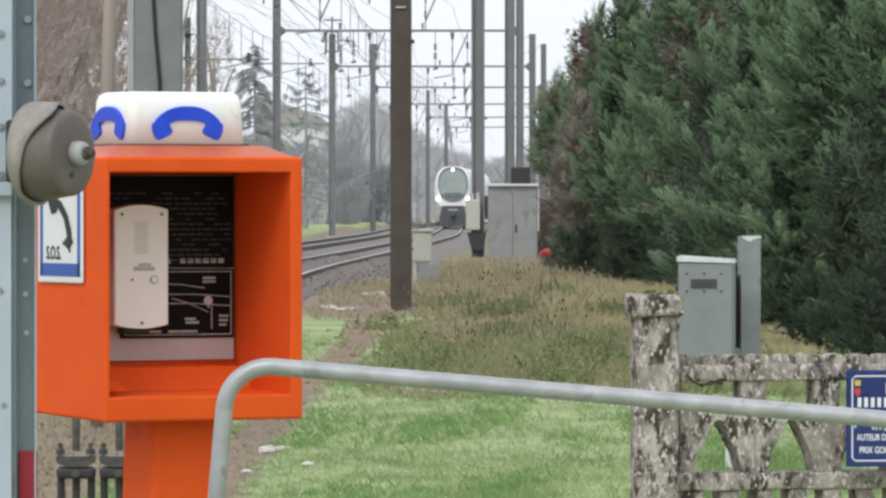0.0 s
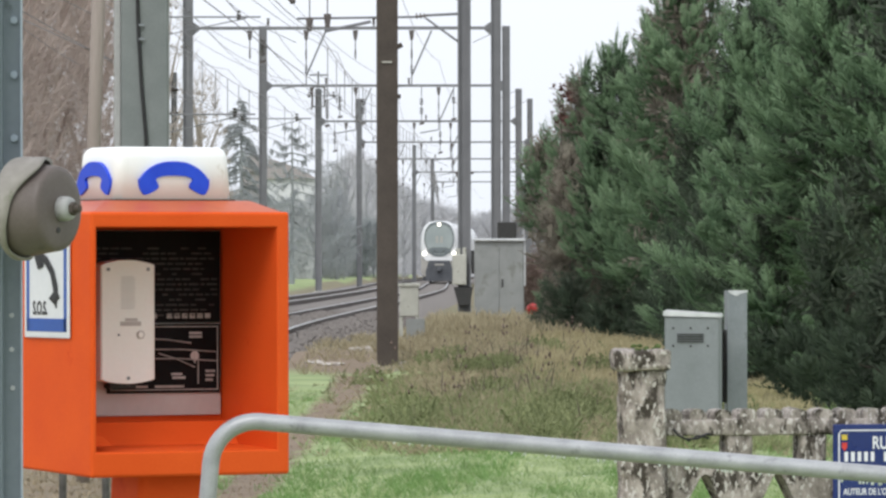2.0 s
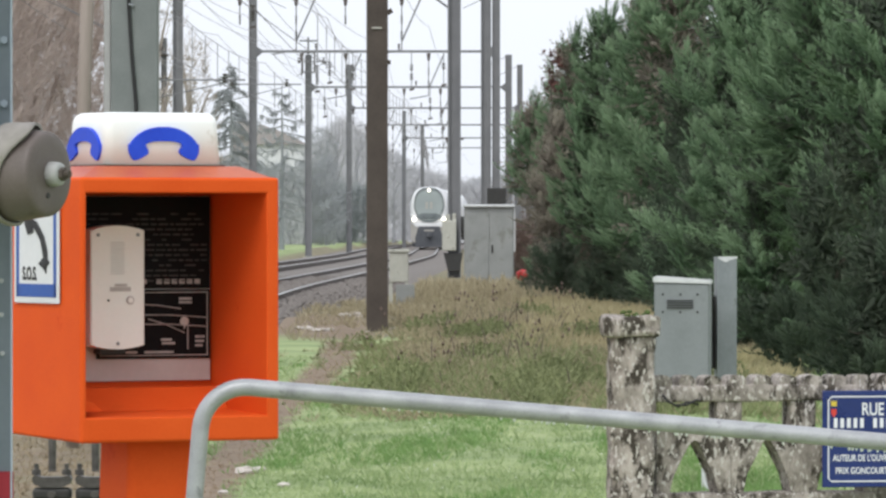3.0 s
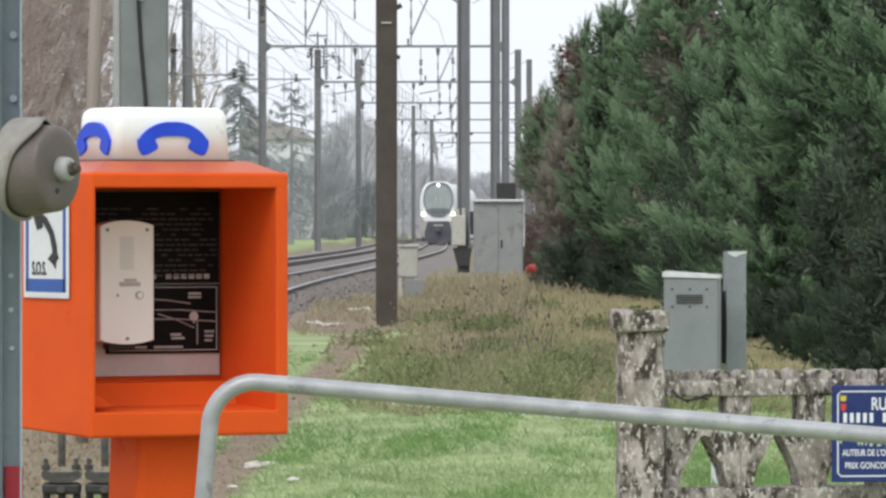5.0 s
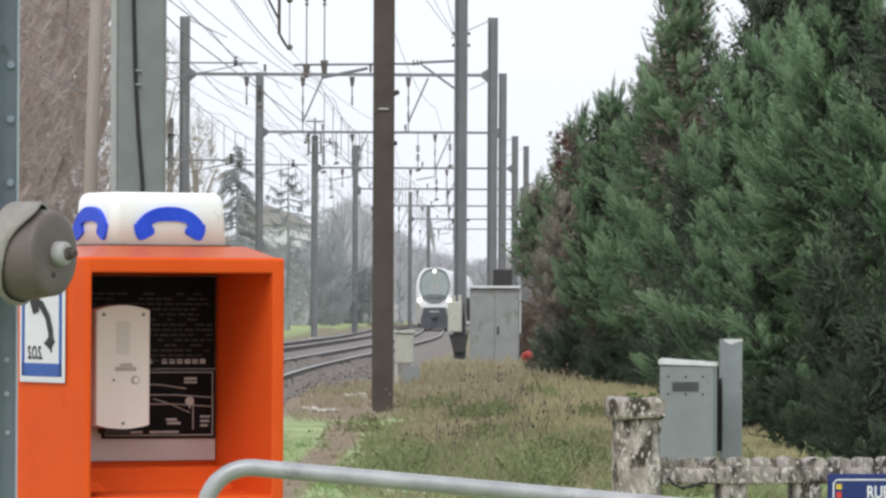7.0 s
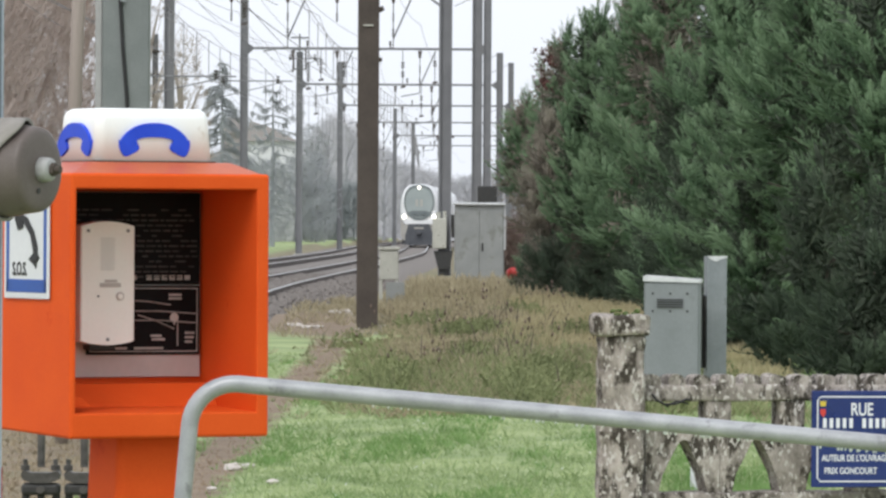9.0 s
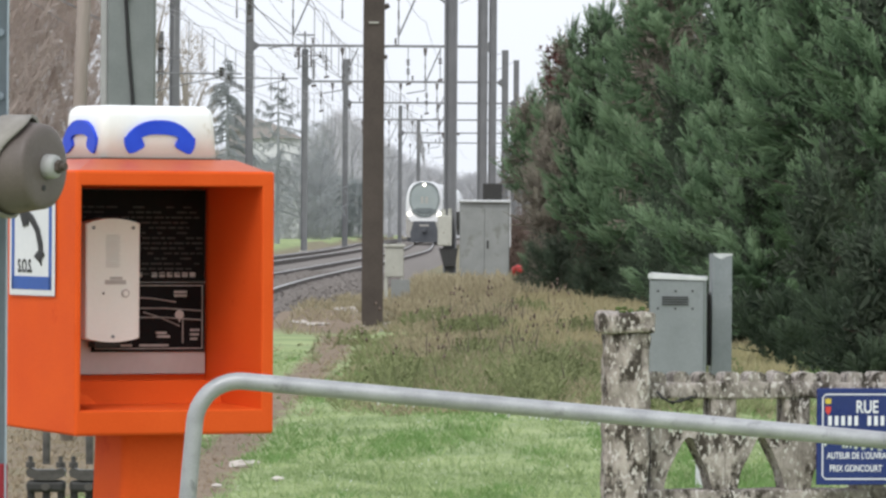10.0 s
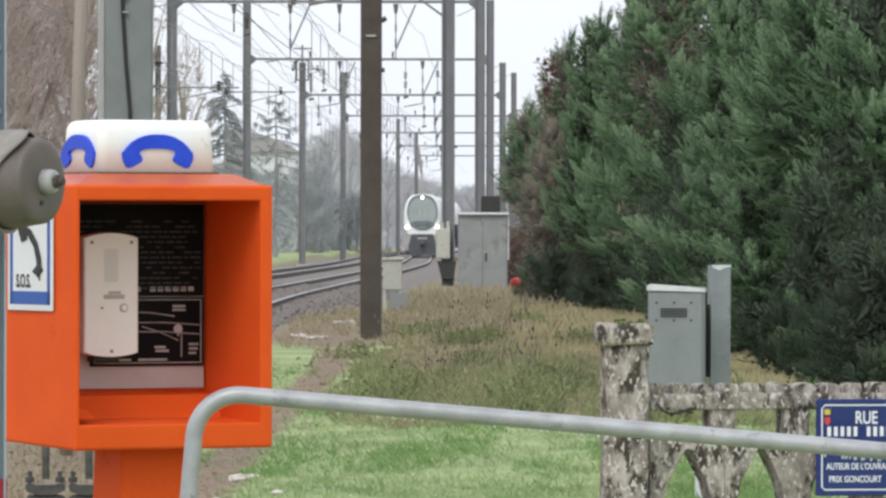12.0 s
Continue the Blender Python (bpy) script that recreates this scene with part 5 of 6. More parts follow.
def build_fence():
    F = pose(0.482, 14.5, 0, 0, 0, 14)
    po = thing("concrete_fence_post", pose(0.482, 14.46, 0, 0, 0, 3), "lichen-covered weathered concrete fence post with moss on its cap", "fence post")
    bm = bmesh.new()
    box(bm, (0.010, 0.004, 0), (0.125, 0.116, 1.282), 0.010, 2)
    bmesh.ops.subdivide_edges(bm, edges=[e for e in bm.edges if e.calc_length() > 0.8], cuts=24)
    rough_up(bm, 0.009, 3, 2)
    part("shaft", bm, "concrete", po, smooth=True)
    bm = bmesh.new()
    box(bm, (-0.008, -0.016, 1.280), (0.138, 0.136, 1.334), 0.010, 2)
    rough_up(bm, 0.009, 7, 4)
    part("cap", bm, "concrete", po, smooth=True)
    rng = random.Random(4)
    bm = bmesh.new()
    for k in range(14):
        x, y = 0.04 + 0.075 * rng.random(), -0.012 + 0.1 * rng.random()
        bmesh.ops.create_icosphere(bm, subdivisions=1, radius=0.004 + 0.006 * rng.random(), matrix=Matrix.Translation((x, y, 1.334 + 0.012 * rng.random())) @ Matrix.Diagonal((1, 1, 0.6, 1)))
    part("moss", bm, "moss", po, "tufts of green moss")

    pa = thing("concrete_fence", F, "weathered openwork concrete fence panel with arches", "fence")
    y0, y1 = 0.03, 0.112
    step = 0.2
    x0 = 0.151
    n = 9
    bm = bmesh.new()
    box(bm, (0.13, y0 - 0.006, 1.109), (x0 + step * n, y1 + 0.006, 1.152), 0.006, 2)
    bmesh.ops.subdivide_edges(bm, edges=[e for e in bm.edges if e.calc_length() > 1], cuts=40)
    rough_up(bm, 0.005, 11, 1)
    part("top_rail", bm, "concrete", pa, smooth=True)
    for k in range(24):
        bm = bmesh.new()
        x = 0.16 + 0.068 * k
        arc = [(x + 0.024 * math.copysign(abs(math.cos(a)) ** 0.6, math.cos(a)), 1.146 + 0.032 * math.sin(a) ** 0.6) for a in [math.pi * j / 8 for j in range(9)]]
        slab(bm, arc, y0 - 0.002, y1)
        rough_up(bm, 0.004, k * 3, 0)
        part("scallop", bm, "concrete", pa)
    for k in range(n):
        cx = x0 + 0.034 + step * (k + 0.80)
        # stub upright between the rails
        bm = bmesh.new()
        box(bm, (cx - 0.036, y0, 1.0), (cx + 0.032, y1, 1.12), 0.005, 1)
        rough_up(bm, 0.004, 40 + k, 2)
        part("upright", bm, "concrete", pa, smooth=True)
        # arch head and its two legs
        bm = bmesh.new()
        l, r_ = cx - step, cx
        pts = []
        for j in range(13):
            t = j / 12
            u = 2 * t - 1
            half = 0.066
            pts.append((l + step / 2 + half * u, 0.872 + 0.138 * (1 - abs(u) ** 1.7) ** 0.8))
        outline = [(l, 0.872)] + pts + [(r_, 0.872), (r_, 1.052), (l + step * 0.78, 1.032), (l + step / 2, 1.038), (l + step * 0.22, 1.032), (l, 1.052)]
        a = [bm.verts.new((x, y0, z)) for x, z in outline]
        b = [bm.verts.new((x, y1, z)) for x, z in outline]
        bm.faces.new(a)
        bm.faces.new(b[::-1])
        for j in range(len(a)):
            bm.faces.new((a[j], b[j], b[(j + 1) % len(a)], a[(j + 1) % len(a)]))
        bmesh.ops.triangulate(bm, faces=bm.faces[:])
        rough_up(bm, 0.003, 80 + k, 1)
        part("arch", bm, "concrete", pa)
    bm = bmesh.new()
    box(bm, (0.13, y0 - 0.008, 0.826), (x0 + step * n, y1 + 0.008, 0.872), 0.006, 2)
    bmesh.ops.subdivide_edges(bm, edges=[e for e in bm.edges if e.calc_length() > 1], cuts=40)
    rough_up(bm, 0.005, 21, 1)
    part("middle_rail", bm, "concrete", pa, smooth=True)
    for k in range(n * 2):
        bm = bmesh.new()
        x = 0.16 + 0.093 * k
        box(bm, (x, y0, 0.16), (x + 0.05, y1, 0.828), 0.006, 1)
        part("baluster", bm, "concrete", pa)
    bm = bmesh.new()
    box(bm, (0.13, y0 - 0.008, 0.0), (x0 + step * n, y1 + 0.008, 0.16), 0.006, 2)
    part("bottom_rail", bm, "concrete", pa)
    # black wire on the panel
    bm = bmesh.new()
    tube(bm, [(0.155, 0.01, 1.128), (0.165, 0.0, 1.112), (0.185, -0.004, 1.102), (0.215, -0.004, 1.103), (0.243, 0, 1.115), (0.256, 0.01, 1.112)], 0.0034, 6)
    tube(bm, [(0.190, 0.0, 1.096), (0.215, -0.002, 1.110), (0.236, 0.0, 1.107), (0.250, 0.01, 1.103)], 0.0030, 6)
    solo("loose_wire", bm, "rubber", F, "short black wire twisted round the fence rail", "wire")

    # street sign
    sg = thing("street_sign", pose(1.1935, 14.60, 1.013, 0, 0, 8), "blue enamelled street name sign with white lettering and border", "street sign")
    hw, hh = 0.150, 0.1255
    bm = bmesh.new()
    box(bm, (-hw, 0, -hh), (hw, 0.006, hh), 0.002, 1)
    part("plate", bm, "enamel", sg)
    bm = bmesh.new()
    iw, ih, t, c = hw - 0.014, hh - 0.014, 0.0035, 0.010
    for a, b in (((-iw + c, ih - t), (iw - c, ih)), ((-iw + c, -ih), (iw - c, -ih + t)), ((-iw, -ih + c), (-iw + t, ih - c)), ((iw - t, -ih + c), (iw, ih - c))):
        box(bm, (a[0], -0.0012, a[1]), (b[0], -0.0002, b[1]))
    for sx in (-1, 1):
        for sz in (-1, 1):
            slab(bm, [(sx * iw, sz * (ih - c)), (sx * (iw - c), sz * ih), (sx * (iw - c), sz * (ih - t)), (sx * (iw - t), sz * (ih - c))], -0.0012, -0.0002)
    part("border", bm, "white", sg)
    words("lettering", "RUE", 0.046, "white", pose(-0.017, -0.0012, 0.062, 90, 0, 0), sg, narrow=0.72)
    for k in range(14):
        if k != 5:
            x = -0.120 + 0.0174 * k
            bm = bmesh.new()
            box(bm, (x, -0.0012, 0.029), (x + 0.0095, -0.0002, 0.054))
            part("name_bar", bm, "white", sg)
    words("lettering", "AUTEUR DE L'OUVRAGE", 0.0235, "white", pose(-0.034, -0.0012, -0.057, 90, 0, 0), sg, narrow=0.69)
    words("lettering", "PRIX GONCOURT", 0.0235, "white", pose(-0.046, -0.0012, -0.090, 90, 0, 0), sg, narrow=0.73)
    bm = bmesh.new()
    slab(bm, [(-0.127, 0.085), (-0.113, 0.085), (-0.112, 0.101), (-0.116, 0.096), (-0.120, 0.101), (-0.124, 0.096), (-0.128, 0.101)], -0.0012, -0.0002)
    part("crest_crown", bm, "gold", sg)
    bm = bmesh.new()
    slab(bm, [(-0.127, 0.078), (-0.113, 0.078), (-0.113, 0.066), (-0.120, 0.056), (-0.127, 0.066)], -0.0012, -0.0002)
    part("crest_shield", bm, "crest_red", sg)
    bm = bmesh.new()
    box(bm, (-0.09, 0.0062, -0.05), (-0.06, 0.05, 0.05))
    box(bm, (0.06, 0.0062, -0.05), (0.09, 0.05, 0.05))
    part("mounting", bm, "darksteel", sg)


build_fence()


# ---------------------------------------------------------------- locker and short post behind the fence
def build_locker():
    th = thing("trackside_locker", pose(1.336, 32, 0, 0, 0, -6), "grey-green metal trackside locker with a louvred vent beside a post", "locker")
    bm = bmesh.new()
    box(bm, (0, 0, 0.56), (0.316, 0.2, 1.222), 0.008, 2)
    part("body", bm, "locker", th)
    bm = bmesh.new()
    box(bm, (0.006, -0.012, 0.57), (0.310, -0.0005, 1.195), 0.004, 1)
    dr = part("door", bm, "locker", th)
    bm = bmesh.new()
    slab(bm, [(-0.006, 1.205), (0.322, 1.196), (0.322, 1.217), (0.006, 1.238), (-0.006, 1.232)], -0.02, 0.21)
    part("lid", bm, "lockertop", th, "pale worn sloping lid")
    for k in range(4):
        bm = bmesh.new()
        z = 1.098 - 0.014 * k
        slab(bm, [(0.073, z), (0.223, z), (0.223, z + 0.006), (0.073, z + 0.006)], -0.020, -0.0125)
        part("louvre", bm, "darksteel", dr)
    for x in (0.05, 0.15, 0.247):
        for z in (1.035, 1.135):
            bm = bmesh.new()
            rod(bm, (x, -0.0125, z), (x, -0.016, z), 0.007, 8)
            part("screw", bm, "darksteel", dr)
    # dark link to the post, added where the locker's side lies in shade
    bm = bmesh.new()
    box(bm, (0.27, 0.199, 0.70), (0.31, 0.50, 1.12), 0.004, 1)
    box(bm, (0.311, 0.46, 0.70), (0.40, 0.50, 1.12), 0.004, 1)
    part("bracket", bm, "darksteel", th, "dark strip for the locker's shaded side, joined to the post")
    bm = bmesh.new()
    box(bm, (-0.02, 0, -0.05), (0.02, 0.03, 0.27), 0.004, 1)
    solo("marker_stake", bm, "lockertop", pose(1.607, 31.6, 0), "short pale marker stake in the lawn", "stake")
    th = thing("steel_post", pose(1.772, 32.4, 0, 0, 0, 8), "short weathered grey steel post in the grass", "post")
    bm = bmesh.new()
    box(bm, (-0.058, 0, 0), (0.058, 0.008, 1.345), 0.001, 1)
    box(bm, (0.050, 0.008, 0), (0.058, 0.1, 1.345), 0.001, 1)
    box(bm, (-0.058, 0.008, 0), (-0.050, 0.1, 1.345), 0.001, 1)
    part("channel", bm, "greysteel", th)
    bm = bmesh.new()
    slab(bm, [(-0.058, 1.347), (0.060, 1.347), (0.060, 1.337), (0.02, 1.328), (0.0, 1.315), (-0.02, 1.318), (-0.045, 1.333)], -0.004, -0.0005)
    part("bright_end", bm, "lockertop", th, "bare bright cut end")


build_locker()


# ---------------------------------------------------------------- plants
def plume(n=9, width=0.34, curl=0.25):
    """A feathery spray one unit long along z: a tapering axis with pairs of narrow leaflets, all joined."""
    V, T = [], []
    for k in range(n + 1):
        t = k / n
        V.append((0.0, curl * t * t, t))
    for k in range(n):
        t = (k + 0.3) / n
        w = width * (1 - 0.75 * t) * (0.55 + 0.45 * math.sin(7 * t + 1) ** 2)
        for s in (-1, 1):
            i = len(V)
            V.append((s * w, curl * t * t + 0.10 * (k % 3 - 1) * width * 2, t + 0.35 * w + 0.04))
            T.append((k, k + 1, i))
    return np.array(V), np.array(T)


def turned(rng, ways, roll):
    """Rotation matrices that bring z onto each way, with a roll about it."""
    z = ways / np.linalg.norm(ways, axis=1, keepdims=True)
    ref = np.where(np.abs(z[:, 2:3]) < 0.95, [[0, 0, 1.0]], [[1.0, 0, 0]])
    x = np.cross(ref, z)
    x /= np.linalg.norm(x, axis=1, keepdims=True)
    y = np.cross(z, x)
    c, s = np.cos(roll)[:, None], np.sin(roll)[:, None]
    return np.stack([x * c + y * s, y * c - x * s, z], axis=2)


def scatter(V, T, places, ways, sizes, rng, roll=None):
    n = len(places)
    R = turned(rng, ways, rng.random(n) * 2 * np.pi if roll is None else rng.normal(0, roll, n))
    P = np.einsum("nij,vj->nvi", R, V) * sizes[:, None, None] + places[:, None, :]
    TT = T[None] + (np.arange(n) * len(V))[:, None, None]
    return P.reshape(-1, 3), TT.reshape(-1, 3)


def frond(n=16, spread=0.34):
    """A plume-shaped bough tip one unit long along z, its upper side to y: narrow leaflets, shorter towards the point."""
    V, T = [], []
    rg = random.Random(77)
    for k in range(n + 1):
        t = 0.95 * (k + 0.2) / n
        L = spread * (1 - t) ** 0.8 * (0.7 + 0.6 * rg.random()) + 0.08
        s = 1 if k % 2 else -1
        way = Vector((s * (0.40 + 0.35 * rg.random()), 0.45 * rg.random() - 0.15, 0.80)) if k < n else Vector((0.05, 0.1, 1))
        way.normalize()
        wide = way.cross(Vector((0.25 * s, 1.0, -0.5 + 0.3 * rg.random()))).normalized() * (0.10 * L + 0.006)
        b = Vector((0, 0, t - 0.05))
        m = b + way * L * 0.45
        i = len(V)
        V += [tuple(p) for p in (b, m + wide, m - wide, b + way * L + Vector((0, 0.15 * L, 0)), b + way * L * 0.85 + wide * 2.6, b + way * L * 0.75 - wide * 2.6)]
        T += [(i, i + 1, i + 2), (i + 1, i + 3, i + 2), (i + 1, i + 4, i), (i + 2, i, i + 5)]
    return np.array(V), np.array(T)


FROND = frond()
SPRIG = frond(7, 0.42)


def conifer(x, d, h, r, mat, seed, low=0.0, inner="conifer_dark", boughs=0, power=0.66, label="dense green cypress tree with feathery sprays"):
    """A bushy conifer: trunk with limbs, and boughs clothed in plume-shaped sprays that lift at their tips."""
    rng = np.random.default_rng(seed)
    z0 = bank(x, d) - 0.05
    th = thing("cypress_tree", pose(x, d, z0), label, "tree", "cypress trees")
    bm = bmesh.new()
    tube(bm, [(0, 0, 0), (0.03, 0.02, h * 0.4), (0, 0, h * 0.93)], [0.03 + 0.008 * h, 0.02 + 0.005 * h, 0.012], 8)
    boughs = boughs or int(18 + 11 * r * h * (1 - 0.6 * low))
    u = rng.random(boughs)
    hh = low + (0.985 - low) * (1 - (1 - u) ** 0.78)
    hh[0] = 0.97
    env = r * np.clip(1 - hh, 0.015, 1) ** power * (0.62 + 0.55 * rng.random(boughs))
    env *= np.clip(0.65 + 2.0 * (hh - low), 0, 1)
    az = rng.random(boughs) * 2 * np.pi
    C = np.stack([env * np.cos(az), env * np.sin(az), hh * h], 1)
    for k in range(0, boughs, 5):
        a = Vector(C[k])
        tube(bm, [(0, 0, max(0.1, a.z - 0.5 * env[k])), a * 0.55 + Vector((0, 0, a.z * 0.40)), a], [0.03, 0.02, 0.008], 5)
    part("trunk", bm, "bark", th)
    lift = 0.35 + 0.8 * rng.random(boughs) + 2.2 * hh ** 4
    out = np.stack([np.cos(az), np.sin(az), lift], 1) + rng.normal(0, 0.34, (boughs, 3))
    out /= np.linalg.norm(out, axis=1, keepdims=True)
    L = (0.80 + 0.60 * rng.random(boughs)) * (0.55 + 0.35 * r) * (1.1 - 0.35 * hh)
    base = C - out * (L * 0.45)[:, None]
    per = 11
    idx = np.repeat(np.arange(boughs), per)
    n = len(idx)
    u = np.tile(np.linspace(0.0, 1.0, per), boughs)
    rnd = rng.normal(size=(n, 3)) * [1, 1, 0.8]
    rnd -= out[idx] * np.sum(rnd * out[idx], 1, keepdims=True)
    rnd /= np.linalg.norm(rnd, axis=1, keepdims=True)
    P = base[idx] + out[idx] * (L[idx] * u * 0.72)[:, None] + rnd * (0.07 * L[idx] * (1 - u))[:, None]
    ways = out[idx] + rnd * (1.15 * (1 - u) ** 0.6)[:, None] + [0, 0, 0.22]
    sizes = L[idx] * (0.33 + 0.21 * rng.random(n)) * (1.05 - 0.30 * u)
    V, T = SPRIG if mat in ("conifer_deep", "conifer_dark") and d > 70 else FROND
    PV, PT = scatter(V, T, P, ways, sizes, rng, roll=0.45)
    vigour = rng.random(boughs)[idx]
    tipward = (0.40 * u[:, None] + 0.40 * V[None, :, 2] + 0.30 * vigour[:, None] - 0.10).ravel()
    tagged(new("crown", tri_mesh("crown", PV, PT, mat, tipward)), kind="stuff").parent = th
    # inner foliage in a darker colour that stands for the crown's shade
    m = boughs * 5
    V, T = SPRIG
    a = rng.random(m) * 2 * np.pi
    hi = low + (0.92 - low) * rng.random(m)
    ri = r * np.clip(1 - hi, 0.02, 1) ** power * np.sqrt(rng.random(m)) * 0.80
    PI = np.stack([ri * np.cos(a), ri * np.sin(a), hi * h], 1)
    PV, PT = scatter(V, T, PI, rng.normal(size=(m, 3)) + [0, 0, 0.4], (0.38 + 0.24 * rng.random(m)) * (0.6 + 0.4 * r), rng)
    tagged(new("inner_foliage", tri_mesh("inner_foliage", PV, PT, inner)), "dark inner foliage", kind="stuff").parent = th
    return th


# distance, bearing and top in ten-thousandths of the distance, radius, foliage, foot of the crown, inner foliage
# DEEP carries the shade at the hedge's foot in its foliage colour
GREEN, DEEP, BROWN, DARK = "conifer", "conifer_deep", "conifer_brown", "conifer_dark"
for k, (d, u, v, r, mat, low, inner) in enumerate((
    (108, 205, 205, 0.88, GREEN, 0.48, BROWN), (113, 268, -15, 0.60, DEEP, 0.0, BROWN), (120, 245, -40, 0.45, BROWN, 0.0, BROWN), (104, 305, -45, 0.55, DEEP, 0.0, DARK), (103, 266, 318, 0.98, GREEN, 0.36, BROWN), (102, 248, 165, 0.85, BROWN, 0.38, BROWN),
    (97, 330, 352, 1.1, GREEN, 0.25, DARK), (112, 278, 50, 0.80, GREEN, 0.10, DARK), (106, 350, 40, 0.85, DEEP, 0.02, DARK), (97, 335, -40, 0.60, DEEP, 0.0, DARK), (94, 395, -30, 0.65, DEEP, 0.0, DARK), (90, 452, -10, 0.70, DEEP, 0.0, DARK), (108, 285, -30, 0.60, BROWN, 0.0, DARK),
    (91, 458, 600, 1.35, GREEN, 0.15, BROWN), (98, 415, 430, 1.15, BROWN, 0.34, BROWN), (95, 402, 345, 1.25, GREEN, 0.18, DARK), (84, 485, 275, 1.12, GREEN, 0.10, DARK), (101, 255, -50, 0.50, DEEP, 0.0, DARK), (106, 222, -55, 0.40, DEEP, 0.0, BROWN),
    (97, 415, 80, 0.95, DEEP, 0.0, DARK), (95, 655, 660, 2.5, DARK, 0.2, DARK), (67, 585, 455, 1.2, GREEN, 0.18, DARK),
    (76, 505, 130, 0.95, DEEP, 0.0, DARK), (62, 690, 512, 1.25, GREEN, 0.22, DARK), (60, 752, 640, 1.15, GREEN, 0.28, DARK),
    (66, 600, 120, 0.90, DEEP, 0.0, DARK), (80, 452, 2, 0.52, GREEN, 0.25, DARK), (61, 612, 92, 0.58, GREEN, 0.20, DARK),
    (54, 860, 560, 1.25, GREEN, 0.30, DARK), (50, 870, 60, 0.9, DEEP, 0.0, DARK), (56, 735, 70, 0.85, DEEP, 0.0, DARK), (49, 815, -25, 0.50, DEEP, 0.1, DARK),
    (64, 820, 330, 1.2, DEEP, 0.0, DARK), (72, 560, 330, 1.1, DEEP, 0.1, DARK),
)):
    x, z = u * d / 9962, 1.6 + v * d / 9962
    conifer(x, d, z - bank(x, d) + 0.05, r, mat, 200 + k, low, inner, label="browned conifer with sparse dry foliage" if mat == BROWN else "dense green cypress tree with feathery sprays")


def russet_shrub():
    rng = np.random.default_rng(31)
    th = thing("russet_shrub", pose(2.42, 102, bank(2.42, 102) - 0.05), "tall thin shrub with a few russet leaves", "shrub")
    bm = bmesh.new()
    tube(bm, [(0, 0, 0), (0.03, 0, 2.2), (-0.05, 0, 4.3)], [0.03, 0.02, 0.006], 6)
    part("stem", bm, "bark", th)
    n = 45
    P = np.stack([rng.normal(0, 0.10, n), rng.normal(0, 0.1, n), 3.85 + 0.75 * rng.random(n)], 1)
    V, T = plume(3, 0.5, 0.1)
    PV, PT = scatter(V, T, P, rng.normal(size=(n, 3)), 0.11 + 0.08 * rng.random(n), rng)
    tagged(new("leaves", tri_mesh("leaves", PV, PT, "russet")), kind="stuff").parent = th


russet_shrub()


def twig_template():
    """A small bare branch: a thin stem with five side twigs."""
    V, T = [], []

    def sliver(a, b, w):
        i = len(V)
        a, b = np.array(a, float), np.array(b, float)
        V.extend([a - [w, 0, 0], a + [w, 0, 0], b])
        T.append((i, i + 1, i + 2))

    sliver((0, 0, 0), (0.05, 0, 1), 0.020)
    for k, (t, s) in enumerate(((0.15, 1), (0.3, -1), (0.42, 1), (0.55, -1), (0.68, 1))):
        sliver((0.03 * t, 0, t), (s * 0.32 * (1.1 - t), 0.2 * (k % 2 - 0.5), t + 0.38), 0.014)
    return np.array(V), np.array(T)


def bare_tree(x, d, h, r, mat, seed, n, size, z0, label, low=0.12, fill=0, name="bare_tree", fine=1.0):
    rng = np.random.default_rng(seed)
    th = thing(name, pose(x, d, z0), label, "tree", "bare trees")
    bm = bmesh.new()
    tube(bm, [(0, 0, 0), (0.1, 0, h * 0.4), (0, 0.1, h * 0.9)], [0.02 * h, 0.012 * h, 0.02], 7)
    for k in range(16):
        a = 2 * math.pi * rng.random()
        t = 0.2 + 0.6 * rng.random()
        tip = Vector((r * 0.8 * math.cos(a), r * 0.8 * math.sin(a), min(h * (t + 0.3), h * 0.97)))
        tube(bm, [(0, 0, h * t), tip * 0.5 + Vector((0, 0, h * t * 0.55)), tip], [0.008 * h, 0.005 * h, 0.015], 5)
    part("trunk", bm, mat, th)
    hh = low + (1 - low) * rng.random(n)
    env = r * np.sqrt(np.clip(1 - ((hh - 0.45) / 0.56) ** 2, 0.02, 1)) * np.sqrt(rng.random(n))
    a = rng.random(n) * 2 * np.pi
    P = np.stack([env * np.cos(a), env * np.sin(a), hh * h], 1)
    P[:, :2] += rng.normal(0, 0.08 * r, (n, 2))
    ways = np.stack([np.cos(a), np.sin(a), 1.0 + rng.random(n)], 1) + rng.normal(0, 0.4, (n, 3))
    V, T = twig_template()
    PV, PT = scatter(V, T, P, ways, size * (0.6 + 0.8 * rng.random(n)), rng)
    tagged(new("crown", tri_mesh("crown", PV, PT, mat)), kind="stuff").parent = th
    if fill:
        k = fill
        q = rng.integers(0, n, k)
        V, T = plume(3, 0.5, 0.1)
        PV, PT = scatter(V, T, P[q] + rng.normal(0, 0.2, (k, 3)), rng.normal(size=(k, 3)), fine * size * (0.32 + 0.32 * rng.random(k)), rng)
        tagged(new("withered_foliage", tri_mesh("withered_foliage", PV, PT, mat)), "withered brown leaves", kind="stuff").parent = th
    return th


